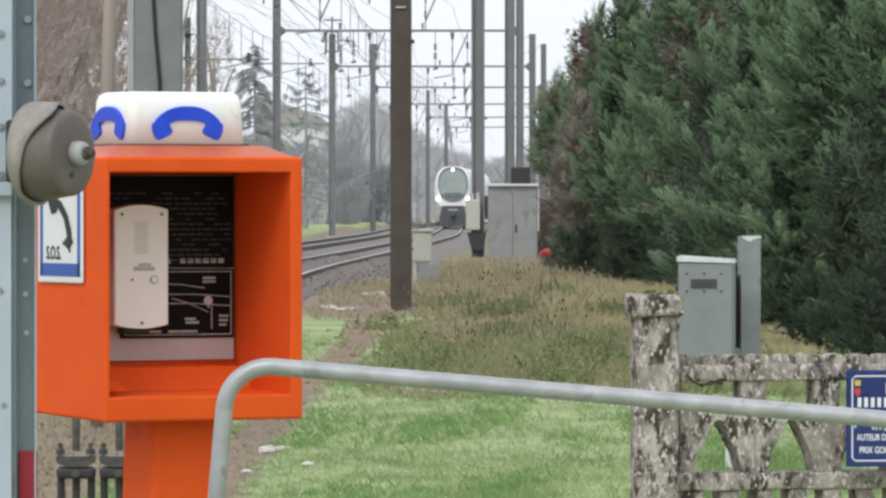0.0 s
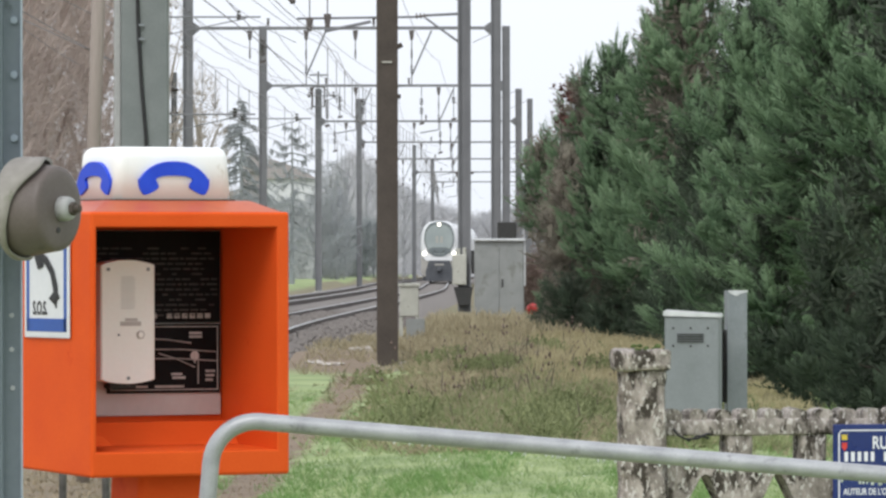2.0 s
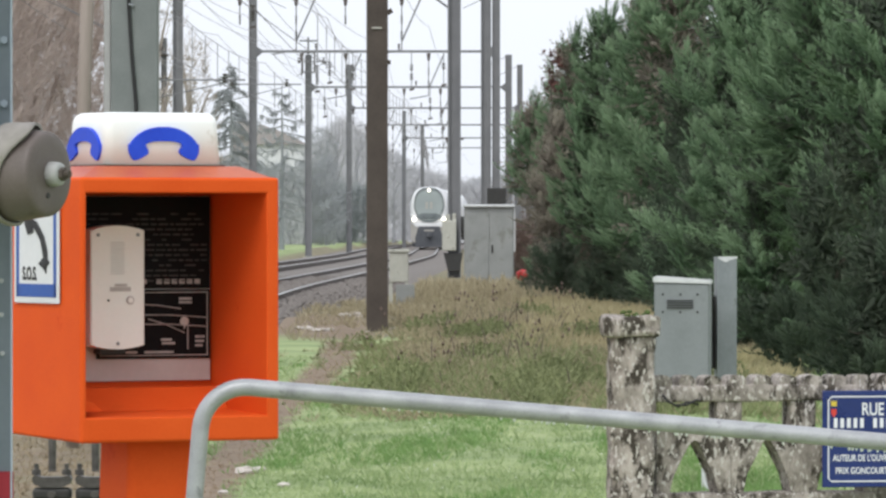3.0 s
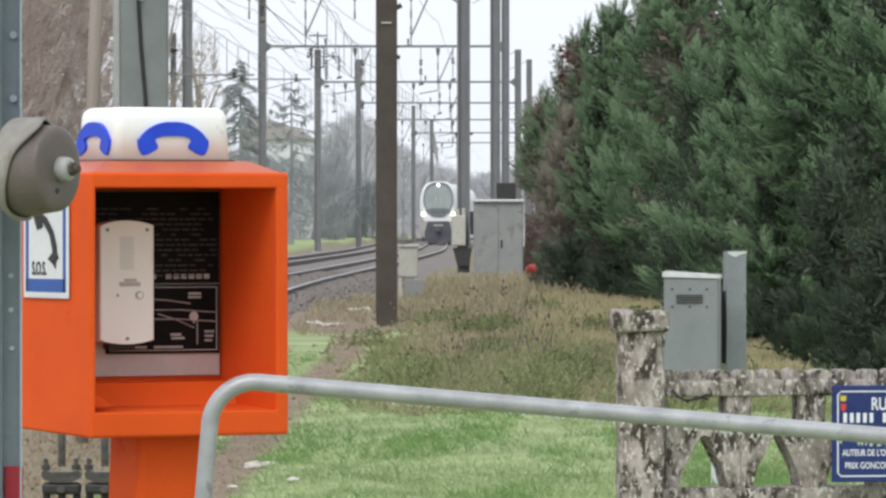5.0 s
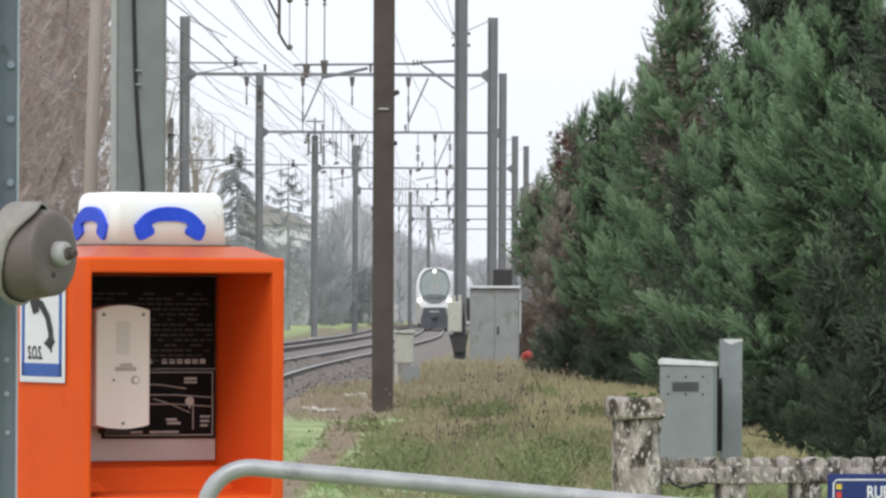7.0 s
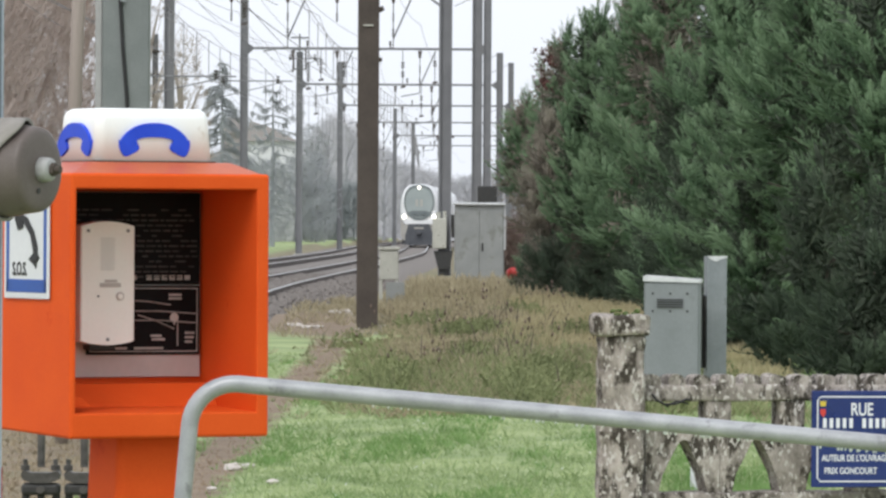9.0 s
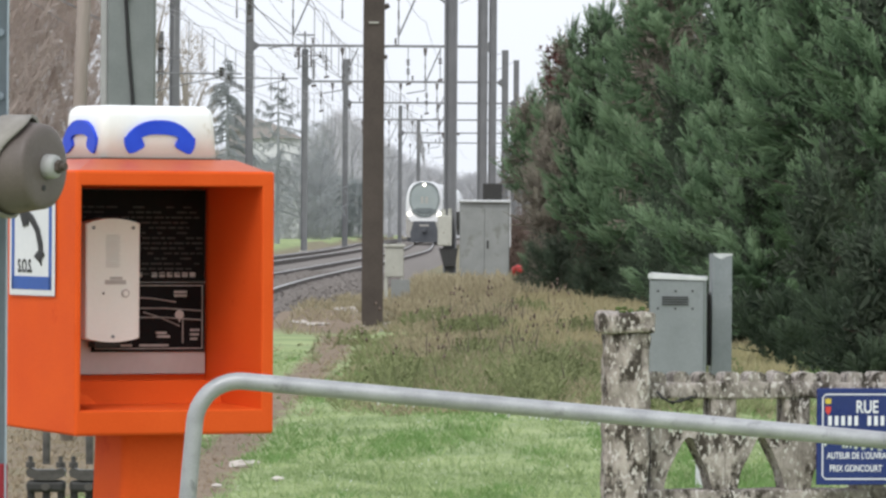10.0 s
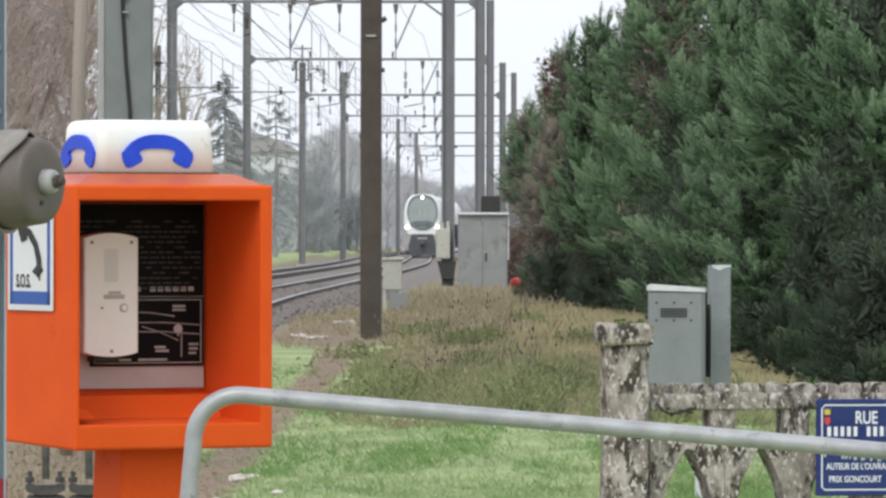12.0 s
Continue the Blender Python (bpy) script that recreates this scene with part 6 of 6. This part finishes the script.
for x, d, h, sd in ((2.35, 133, 1.2, 93), (2.62, 136, 1.5, 94), (2.95, 131, 1.3, 95), (3.3, 134, 1.5, 96), (2.78, 114, 1.7, 90), (3.0, 110, 1.5, 91), (3.2, 102, 1.3, 92)):
    bare_tree(x, d, h, 0.36, "scrub", sd, 500, 0.24, bank(x, d) - 0.05, "low brown leafless scrub beneath the trees", 0.0, 500, "scrub_bush")
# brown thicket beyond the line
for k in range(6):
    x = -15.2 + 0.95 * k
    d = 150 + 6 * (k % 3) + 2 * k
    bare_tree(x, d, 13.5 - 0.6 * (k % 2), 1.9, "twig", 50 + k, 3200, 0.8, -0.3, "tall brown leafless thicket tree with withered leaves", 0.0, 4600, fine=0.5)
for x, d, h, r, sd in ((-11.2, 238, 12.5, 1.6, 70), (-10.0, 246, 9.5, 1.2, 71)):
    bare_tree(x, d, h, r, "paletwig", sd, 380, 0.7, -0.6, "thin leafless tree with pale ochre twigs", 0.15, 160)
# distant wood, its haze carried by the pale foliage colours
rng_w = random.Random(17)
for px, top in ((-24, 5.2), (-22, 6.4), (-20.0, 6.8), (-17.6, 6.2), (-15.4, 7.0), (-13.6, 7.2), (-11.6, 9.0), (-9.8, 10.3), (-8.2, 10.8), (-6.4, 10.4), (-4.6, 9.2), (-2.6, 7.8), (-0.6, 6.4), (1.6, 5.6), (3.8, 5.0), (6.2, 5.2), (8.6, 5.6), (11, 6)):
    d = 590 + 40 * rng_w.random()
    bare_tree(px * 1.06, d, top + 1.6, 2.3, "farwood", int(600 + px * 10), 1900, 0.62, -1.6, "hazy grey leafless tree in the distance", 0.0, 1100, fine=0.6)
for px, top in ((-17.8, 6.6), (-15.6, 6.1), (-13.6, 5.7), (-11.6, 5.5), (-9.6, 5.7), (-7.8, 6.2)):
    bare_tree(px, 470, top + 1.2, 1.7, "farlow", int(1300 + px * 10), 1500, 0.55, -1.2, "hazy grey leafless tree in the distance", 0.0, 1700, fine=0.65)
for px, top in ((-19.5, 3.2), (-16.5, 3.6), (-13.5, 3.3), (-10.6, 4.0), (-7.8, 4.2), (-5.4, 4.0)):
    bare_tree(px, 545, top + 1.3, 2.2, "farconifer", int(900 + px * 10), 500, 0.9, -1.4, "hazy grey-green distant hedge bush", 0.0, 1600, "hedge_bush", 0.6)


def distance_backdrop():
    """The hazy wood on the skyline, far behind everything: a plain strip whose edge frays into the sky."""
    tops = [(-90, 9.0), (-34, 9.5), (-24, 9.8), (-17, 9.2), (-13, 11.5), (-9.5, 14.8), (-6, 13.0), (-2.5, 9.8), (2, 7.6), (6, 6.6), (14, 6.8), (40, 8.0), (120, 8.0)]
    xs = np.arange(-90, 120, 0.5)
    vs, up = [], []
    for x in xs:
        top = smooth_at(tops, x) + 0.7 * noise.noise((x * 0.35, 0, 0)) + 0.35 * noise.noise((x * 1.3, 5, 0))
        for z, a in ((-6.0, 0.0), (top - 2.6, 0.0), (top, 1.0)):
            vs.append((x, 720.0, z))
            up.append(a)
    fs = [(3 * i + j, 3 * i + 3 + j, 3 * i + 4 + j, 3 * i + 1 + j) for i in range(len(xs) - 1) for j in (0, 1)]
    m = bpy.data.materials.new("hazy_skyline")
    m.use_nodes = True
    M["skyline"] = m
    n, l = m.node_tree.nodes, m.node_tree.links
    n.remove(n["Principled BSDF"])
    at = n.new("ShaderNodeAttribute")
    at.attribute_name = "fray"
    ns = n.new("ShaderNodeTexNoise")
    ns.inputs["Scale"].default_value, ns.inputs["Detail"].default_value = 1.4, 6
    co = n.new("ShaderNodeTexCoord")
    l.new(co.outputs["Object"], ns.inputs["Vector"])
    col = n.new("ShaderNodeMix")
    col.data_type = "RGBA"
    # Pale even glow stands in for the haze over a far wood.
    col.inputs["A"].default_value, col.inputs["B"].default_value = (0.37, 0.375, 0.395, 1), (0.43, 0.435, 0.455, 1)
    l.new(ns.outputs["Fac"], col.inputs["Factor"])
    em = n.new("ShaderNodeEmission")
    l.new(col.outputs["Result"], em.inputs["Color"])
    tr = n.new("ShaderNodeBsdfTransparent")
    add = n.new("ShaderNodeMath")
    add.operation = "MULTIPLY_ADD"
    add.inputs[1].default_value = 0.9
    l.new(ns.outputs["Fac"], add.inputs[0])
    l.new(at.outputs["Fac"], add.inputs[2])
    rg = n.new("ShaderNodeMapRange")
    rg.inputs["From Min"].default_value, rg.inputs["From Max"].default_value = 0.75, 1.35
    l.new(add.outputs[0], rg.inputs["Value"])
    mx = n.new("ShaderNodeMixShader")
    l.new(rg.outputs[0], mx.inputs["Fac"])
    l.new(em.outputs[0], mx.inputs[1])
    l.new(tr.outputs[0], mx.inputs[2])
    l.new(mx.outputs[0], n["Material Output"].inputs["Surface"])
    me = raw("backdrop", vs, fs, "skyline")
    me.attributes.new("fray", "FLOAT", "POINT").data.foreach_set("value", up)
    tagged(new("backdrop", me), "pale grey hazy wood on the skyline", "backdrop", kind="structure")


distance_backdrop()


def cedar(x, d, h, r, seed, droop, tiers, per=30, curl=0.12):
    """A distant cedar: bare-tipped leader with tiers of spreading limbs hung with foliage."""
    rng = np.random.default_rng(seed)
    z0 = -0.0032 * (d - 115)
    th = thing("cedar_tree", pose(x, d, z0), "hazy distant cedar with tiers of drooping limbs", "tree", "cedars")
    bm = bmesh.new()
    tube(bm, [(0, 0, 0), (0.05, 0, h * 0.5), (0, 0, h)], [0.018 * h, 0.011 * h, 0.02], 7)
    P, ways, sz = [], [], []
    for k in range(tiers * 2):
        t = 0.2 + 0.79 * (k // 2 + 0.3 * rng.random()) / tiers
        L = r * (1.02 - t) ** 0.9 * (0.65 + 0.5 * rng.random())
        a = math.pi * (k % 2) + rng.normal(0, 0.75)
        tip = Vector((L * math.cos(a), L * math.sin(a), h * t - droop * L + 0.2))
        mid = Vector((tip.x * 0.5, tip.y * 0.5, (h * t + tip.z) / 2 + curl * L))
        tube(bm, [(0, 0, h * t), mid, tip], [0.05, 0.035, 0.015], 4)
        for j in range(max(6, int(per * min(1, L)))):
            u = 0.12 + 0.88 * rng.random()
            p = np.array([tip.x * u, tip.y * u, h * t + (tip.z - h * t) * u + curl * L * math.sin(math.pi * u)])
            P.append(p + rng.normal(0, 0.05, 3))
            ways.append([0.6 * math.cos(a) + rng.normal(0, 0.5), 0.6 * math.sin(a) + rng.normal(0, 0.5), -0.9 + rng.normal(0, 0.3)])
            sz.append(0.22 + 0.25 * rng.random())
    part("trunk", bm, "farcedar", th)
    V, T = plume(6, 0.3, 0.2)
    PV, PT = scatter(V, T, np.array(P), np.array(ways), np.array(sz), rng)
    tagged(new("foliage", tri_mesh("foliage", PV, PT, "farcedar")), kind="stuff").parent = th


cedar(-11.05, 330, 11.1, 4.8, 81, 0.6, 36, 40)
cedar(-8.80, 360, 10.4, 8.0, 82, -0.05, 17, 36, -0.16)
cedar(-12.9, 345, 7.6, 2.6, 83, 0.6, 30)


def build_house():
    th = thing("house", pose(-12.2, 500, -1.25), "distant white rendered house with a brown tiled roof", "house")
    bm = bmesh.new()
    box(bm, (-2.2, 0, 0), (2.0, 6, 9.0))
    part("wall", bm, "housewall", th)
    bm = bmesh.new()
    slab(bm, [(-2.6, 8.9), (2.3, 8.9), (-0.4, 10.2), (-2.0, 10.7)], -0.4, 6.4)
    part("roof", bm, "rooftile", th)
    bm = bmesh.new()
    box(bm, (-4.4, 2, 0), (-2.21, 8, 9.6))
    slab(bm, [(-4.8, 9.6), (-2.0, 9.6), (-3.0, 11.0), (-4.2, 11.0)], 1.6, 8.4)
    part("rear_wing", bm, "rooftile", th, "brown tiled rear wing")


build_house()


def tuft(n, h, lean, w):
    V, T = [], []
    rg = random.Random(n)
    for k in range(n):
        a = 2 * math.pi * k / n + rg.random()
        c, s = math.cos(a), math.sin(a)
        hh = h * (0.6 + 0.6 * rg.random())
        i = len(V)
        b = 0.12 * h
        V += [(b * c - w * s, b * s + w * c, 0), (b * c + w * s, b * s - w * c, 0), (b * c + lean * 0.4 * c * h, b * s + lean * 0.4 * s * h, hh * 0.6), (b * c + lean * c * h, b * s + lean * s * h, hh)]
        T += [(i, i + 1, i + 2), (i + 2, i + 1, i + 3)]
    return np.array(V), np.array(T)


def sow(name, n, mat, rng, region, size, shape, keep, label, tilt=0.25):
    """Scatter tufts over a stretch of land where keep(x, y) says so."""
    (y0, y1, wide, bias) = region
    P, S = [], []
    while len(P) < n:
        y = y0 + (y1 - y0) * rng.random() ** bias
        x = (rng.random() * 2 - 1) * wide * y
        if rng.random() < keep(x, y):
            P.append((x, y, bank(x, y) - 0.01))
            S.append(size * (0.6 + 0.8 * rng.random()))
    ways = rng.normal(0, tilt, (n, 3))
    ways[:, 2] = 1
    V, T = shape
    PV, PT = scatter(V, T, np.array(P), ways, np.array(S), rng)
    tagged(new(name, tri_mesh(name, PV, PT, mat)), label, "grass" if "grass" in name else "weeds", kind="stuff")


def build_plants():
    rng = np.random.default_rng(9)
    on_lawn = lambda x, y: (zone(x, y)[0] * (1 - zone(x, y)[1])) ** 2
    mound = lambda x, y: math.exp(-(((x - 1.2 - 0.012 * (y - 60)) / (1.25 if x < 1.2 else 1.6)) ** 2 + ((y - 66) / 22.0) ** 2) * 1.4)
    sow("lawn_grass", 29000, "blade", rng, (26.5, 62, 0.088, 1.5), 0.034, tuft(4, 1.0, 0.7, 0.08), on_lawn, "short damp green lawn grass")
    sow("lush_grass", 7500, "darkblade", np.random.default_rng(19), (27, 60, 0.088, 1.4), 0.042, tuft(5, 1.0, 0.7, 0.07), lambda x, y: on_lawn(x, y) * min(1.0, max(0.0, 2.5 * noise.noise((x * 1.5, y * 0.2, 5)) + 0.05)), "patches of lusher, darker green grass")
    sow("grass_dew", 2600, "drop", rng, (27, 50, 0.088, 1.4), 0.014, tuft(3, 1.0, 0.8, 0.5), on_lawn, "white specks for the sparkle of dew on the lawn grass")
    sow("path_clods", 2600, "clod", rng, (27, 70, 0.05, 1.2), 0.028, tuft(4, 0.7, 0.9, 0.25), lambda x, y: 1.0 if zone(x, y)[1] > 0.35 and x > -1.65 else 0.0, "crumbs of earth and dead grass on the trodden path", 0.9)
    sow("rank_grass", 900, "blade", rng, (27, 60, 0.088, 1.2), 0.075, tuft(6, 1.0, 0.55, 0.03), on_lawn, "longer green grass tufts")
    open_grass = lambda x, y: 1.0 if 0.15 < x - 0.35 * noise.noise((y * 0.15, x, 6)) < 0.055 * y and y > 60 + 7 * noise.noise((x, y * 0.1, 2)) else 0.0
    patch = lambda x, y, k: max(0.0, min(1.0, 0.5 + 1.6 * noise.noise((x * 1.7, y * 0.16, k))))
    sow("dry_weeds", 10500, "dry", rng, (42, 128, 0.088, 1.0), 0.10, tuft(7, 0.8, 0.9, 0.035), lambda x, y: (0.2 if x < -0.25 and y > 66 else 1.0) * min(1, mound(x, y) * 1.3 + (0.45 if x > -0.3 and y > 60 and x < 4 else 0)) * (0.25 + 0.75 * patch(x, y, 11)) * (1 - 0.65 * open_grass(x, y)), "dry brown weeds on the bank")
    sow("pale_grass", 11000, "palegrass", np.random.default_rng(23), (58, 118, 0.06, 1.0), 0.075, tuft(4, 0.8, 0.9, 0.05), lambda x, y: open_grass(x, y) * (0.35 + 0.65 * patch(x, y, 21)), "short pale winter grass on the bank")
    sow("bramble_weeds", 6500, "bramble", rng, (42, 90, 0.088, 1.0), 0.08, plume(4, 0.5, 0.4), lambda x, y: mound(x, y) * (0.15 + 0.85 * (noise.noise((x * 1.5, y * 0.22, 3)) > 0.05)) * (1 - 0.8 * open_grass(x, y)), "low dull green bramble leaves", 0.8)
    sow("bank_grass", 2800, "bramblegreen", rng, (43, 74, 0.088, 1.0), 0.10, tuft(6, 0.9, 0.8, 0.04), lambda x, y: (1.0 if -0.6 < x < 3.2 else 0.0) * max(0.0, 1 - abs(y - 50 - 22 * noise.noise((x * 1.3, y * 0.06, 1))) / 12), "rank green grass at the foot of the bank")
    sow("straw_grass", 5200, "straw", rng, (46, 105, 0.088, 1.0), 0.12, tuft(5, 1.0, 0.45, 0.022), lambda x, y: (0.6 if 0.055 * y < x + 0.35 * noise.noise((y * 0.3, 0, 0)) < 0.067 * y and 46 < y < 62 else 0.0) + (0.6 if 0.019 * y < x + 0.5 * noise.noise((y * 0.2, x, 2)) < 0.046 * y and y > 58 else 0.0), "pale straw-coloured grass below the trees")
    sow("leaf_litter", 9000, "litterleaf", rng, (27, 60, 0.088, 1.2), 0.045, tuft(4, 0.8, 0.9, 0.12), lambda x, y: 1.0 if x < -1.6 else 0.0, "brown leaf litter and dry weeds", 1.2)
    sow("verge_weeds", 1600, "dry", rng, (70, 112, 0.03, 1.0), 0.12, tuft(5, 1.0, 0.6, 0.035), lambda x, y: (0.12 if y < 80 and x < 0 else 1.0) if -1.8 < x < 1.6 else 0.0, "thin dry weeds beside the ballast")
    sow("bramble_clumps", 3200, "bramblegreen", rng, (43, 80, 0.06, 1.2), 0.16, plume(5, 0.34, 0.5), lambda x, y: mound(x, y) * max(0.0, 3.0 * noise.noise((x * 1.5, y * 0.13, 8)) - (0.15 if y < 58 else 0.6)), "darker clumps of trailing bramble on the bank", 0.7)
    sow("tall_weeds", 480, "dry", np.random.default_rng(41), (96, 124, 0.03, 1.0), 0.21, tuft(5, 1.0, 0.45, 0.010), lambda x, y: 1.0 if -0.2 < x < 2.6 else 0.0, "tall dry weeds round the trackside cabinet", 0.2)
    stems = np.random.default_rng(14)
    V, T = [(-0.006, 0, 0), (0.006, 0, 0), (0.05, 0.02, 1.0)], [(0, 1, 2)]
    for a, b in ((0.05, 1.0), (-0.12, 0.82)):
        i = len(V)
        V += [(a - 0.045, 0, b), (a + 0.045, 0, b), (a, -0.045, b), (a, 0.045, b), (a, 0, b + 0.09), (a, 0, b - 0.06)]
        T += [(i + p, i + q, i + e) for e in (4, 5) for p, q in ((0, 2), (2, 1), (1, 3), (3, 0))]
    T.append((0, 1, 14))
    V = [(x, y, z) if i < 3 else (x * 0.8, y * 0.8, z) for i, (x, y, z) in enumerate(V)]
    sow("seed_heads", 45, "scrub", np.random.default_rng(33), (47, 96, 0.035, 1.0), 0.34, (np.array(V), np.array(T)), lambda x, y: min(1.0, 1.5 * mound(x, y)) if -0.9 < x < 2.2 else 0.0, "withered weed stems with dark seed heads", 0.22)
    sow("dead_stems", 170, "bark", stems, (46, 92, 0.03, 1.0), 0.20, tuft(2, 1.0, 0.25, 0.012), lambda x, y: mound(x, y), "thin dark dead flower stems", 0.2)


build_plants()


# ---------------------------------------------------------------- near the telephone: mast, poles, clamps, sign
def build_left_side():
    th = thing("grey_pole", pose(-1.822, 36, 0), "broad grey-green steel pole with a black cable", "pole")
    bm = bmesh.new()
    box(bm, (-0.150, 0, 0), (0.152, 0.2, 7), 0.012, 3)
    part("shaft", bm, "polegrey", th)
    bm = bmesh.new()
    box(bm, (-0.196, 0.02, 0), (-0.151, 0.06, 7), 0.008, 2)
    box(bm, (0.1525, 0.02, 0), (0.159, 0.05, 7))
    part("pale_edge", bm, "edgegrey", th)
    bm = bmesh.new()
    tube(bm, [(0.02, -0.012, 1.9), (0.012, -0.016, 2.3), (-0.016, -0.014, 2.62), (-0.035, -0.014, 2.95), (-0.055, -0.014, 3.6), (-0.06, -0.014, 5)], 0.012, 8)
    part("cable", bm, "rubber", th, "thick black cable")
    for z in (2.93, 3.02):
        bm = bmesh.new()
        rod(bm, (-0.035, -0.02, z), (0.0, -0.02, z - 0.006), 0.009, 6)
        part("cable_clip", bm, "greysteel", th)
    for x0, x1, w, nm in ((-2.28, -2.20, 0.046, "wide"), (-2.035, -1.985, 0.030, "slim")):
        bm = bmesh.new()
        tube(bm, [(x0 - 0.06, 38, 0), (x0, 38, 1.8), (x1 + 0.04, 38, 5.5)], w, 14)
        solo("wooden_pole", bm, "wood", pose(0, 0, 0), "slightly leaning grey-brown wooden pole", "pole", "wooden poles", smooth=True)
    # rod clamps on a frame
    for x in (-1.108, -0.978):
        th = thing("rod_clamp", pose(x, 17, 0.018) @ Matrix.Diagonal((1.2, 1.2, 1, 1)), "dark steel clamp with bolts gripping vertical rods", "rod clamp", "rod clamps")
        bm = bmesh.new()
        rod(bm, (0, 0, 0.80), (0, 0, 1.25), 0.010, 10)
        part("upper_rod", bm, "clampsteel", th)
        bm = bmesh.new()
        slab(bm, [(-0.050, 0.780), (-0.044, 0.790), (-0.024, 0.784), (0.024, 0.784), (0.044, 0.790), (0.050, 0.780), (0.046, 0.764), (0.022, 0.752), (-0.022, 0.752), (-0.046, 0.764)], -0.03, 0.03)
        part("flange", bm, "clampsteel", th, "grey cast flange")
        bm = bmesh.new()
        box(bm, (-0.049, -0.028, 0.716), (0.049, 0.028, 0.7515), 0.010, 2)
        part("clamp_block", bm, "darksteel", th)
        bm = bmesh.new()
        rod(bm, (0, -0.035, 0.733), (0, -0.028, 0.733), 0.011, 12)
        part("clamp_nut", bm, "clampsteel", th)
        for u in (-0.038, 0.0, 0.038):
            bm = bmesh.new()
            rod(bm, (u, 0, 0.0), (u, 0, 0.728), 0.010, 10)
            part("lower_rod", bm, "darksteel", th)
        for u in (-0.04, 0.036):
            bm = bmesh.new()
            rod(bm, (u, 0, 0.79), (u, 0, 0.806), 0.013, 6)
            rod(bm, (u, 0, 0.806), (u, 0, 0.824), 0.006, 8)
            part("bolt", bm, "clampsteel", th)
    # notice board beside the post
    th = thing("notice_board", pose(-1.460, 16, 0), "white notice board with a red ring and a blue band", "notice board")
    bm = bmesh.new()
    box(bm, (-0.14, 0, 1.56), (0.14, 0.006, 1.775), 0.003, 1)
    bd = part("board", bm, "white", th)
    bm = bmesh.new()
    n = 28
    o = [bm.verts.new((0.085 + 0.062 * math.cos(2 * math.pi * k / n), -0.002, 1.69 + 0.078 * math.sin(2 * math.pi * k / n))) for k in range(n)]
    i = [bm.verts.new((0.085 + 0.046 * math.cos(2 * math.pi * k / n), -0.002, 1.69 + 0.060 * math.sin(2 * math.pi * k / n))) for k in range(n)]
    for k in range(n):
        bm.faces.new((o[k], o[(k + 1) % n], i[(k + 1) % n], i[k]))
    bmesh.ops.translate(bm, verts=bm.verts[:], vec=(-0.01, 0, 0))
    part("red_ring", bm, "crest_red", bd)
    bm = bmesh.new()
    box(bm, (-0.14, -0.003, 1.590), (0.14, -0.0005, 1.622))
    part("blue_band", bm, "sosblue", bd)
    bm = bmesh.new()
    rod(bm, (-0.05, 0.03, 0), (-0.05, 0.03, 1.76), 0.022, 12)
    part("post", bm, "galv", th)


build_left_side()


def build_litter():
    rng = random.Random(21)
    for k, (x, d, s) in enumerate(((-1.66, 77.5, 0.07), (-1.55, 77.8, 0.09), (-1.43, 77.2, 0.07), (-1.33, 77.6, 0.08), (-1.24, 77.9, 0.06), (-1.15, 86, 0.12), (-0.98, 86.5, 0.14), (-1.04, 34, 0.075), (-0.98, 34.4, 0.05), (-0.77, 32, 0.035), (-1.1, 31.5, 0.032), (-0.70, 77.4, 0.035), (-0.36, 77.4, 0.045))):
        bm = bmesh.new()
        bmesh.ops.create_icosphere(bm, subdivisions=2, radius=s)
        for v in bm.verts:
            v.co *= 1 + 0.45 * noise.noise(v.co * 14 + Vector((k, 0, 0)))
            v.co.z *= 0.38
        solo("stone", bm, "litter", pose(x, d, bank(x, d) + 0.02, 0, 0, 40 * k), "pale broken stone lying in the dirt", "stone", "pale stones")
    th = thing("red_ball", pose(2.31, 126, bank(2.34, 126) + 0.20), "red plastic ball lying on a heap of weeds", "ball")
    bm = bmesh.new()
    bmesh.ops.create_uvsphere(bm, u_segments=24, v_segments=14, radius=0.15)
    for v in bm.verts:
        v.co.z *= 0.86
    part("shell", bm, "redplastic", th, smooth=True)
    bm = bmesh.new()
    rod(bm, (0, 0, 0.122), (0, 0, 0.134), 0.018, 10)
    part("valve", bm, "redplastic", th)


build_litter()


# ---------------------------------------------------------------- motion
def motions():
    """The train creeps towards the crossing."""
    rows = []
    for t, d in ((0.0, 421.0), (3.0, 419.6), (6.0, 418.0), (9.0, 416.0), (12.0, 413.8)):
        rows.append((t, pose(rail_x(d) - GAUGE / 2, d, rail_z(d), 0, 0, -0.9)))
    walk(train, rows)


motions()
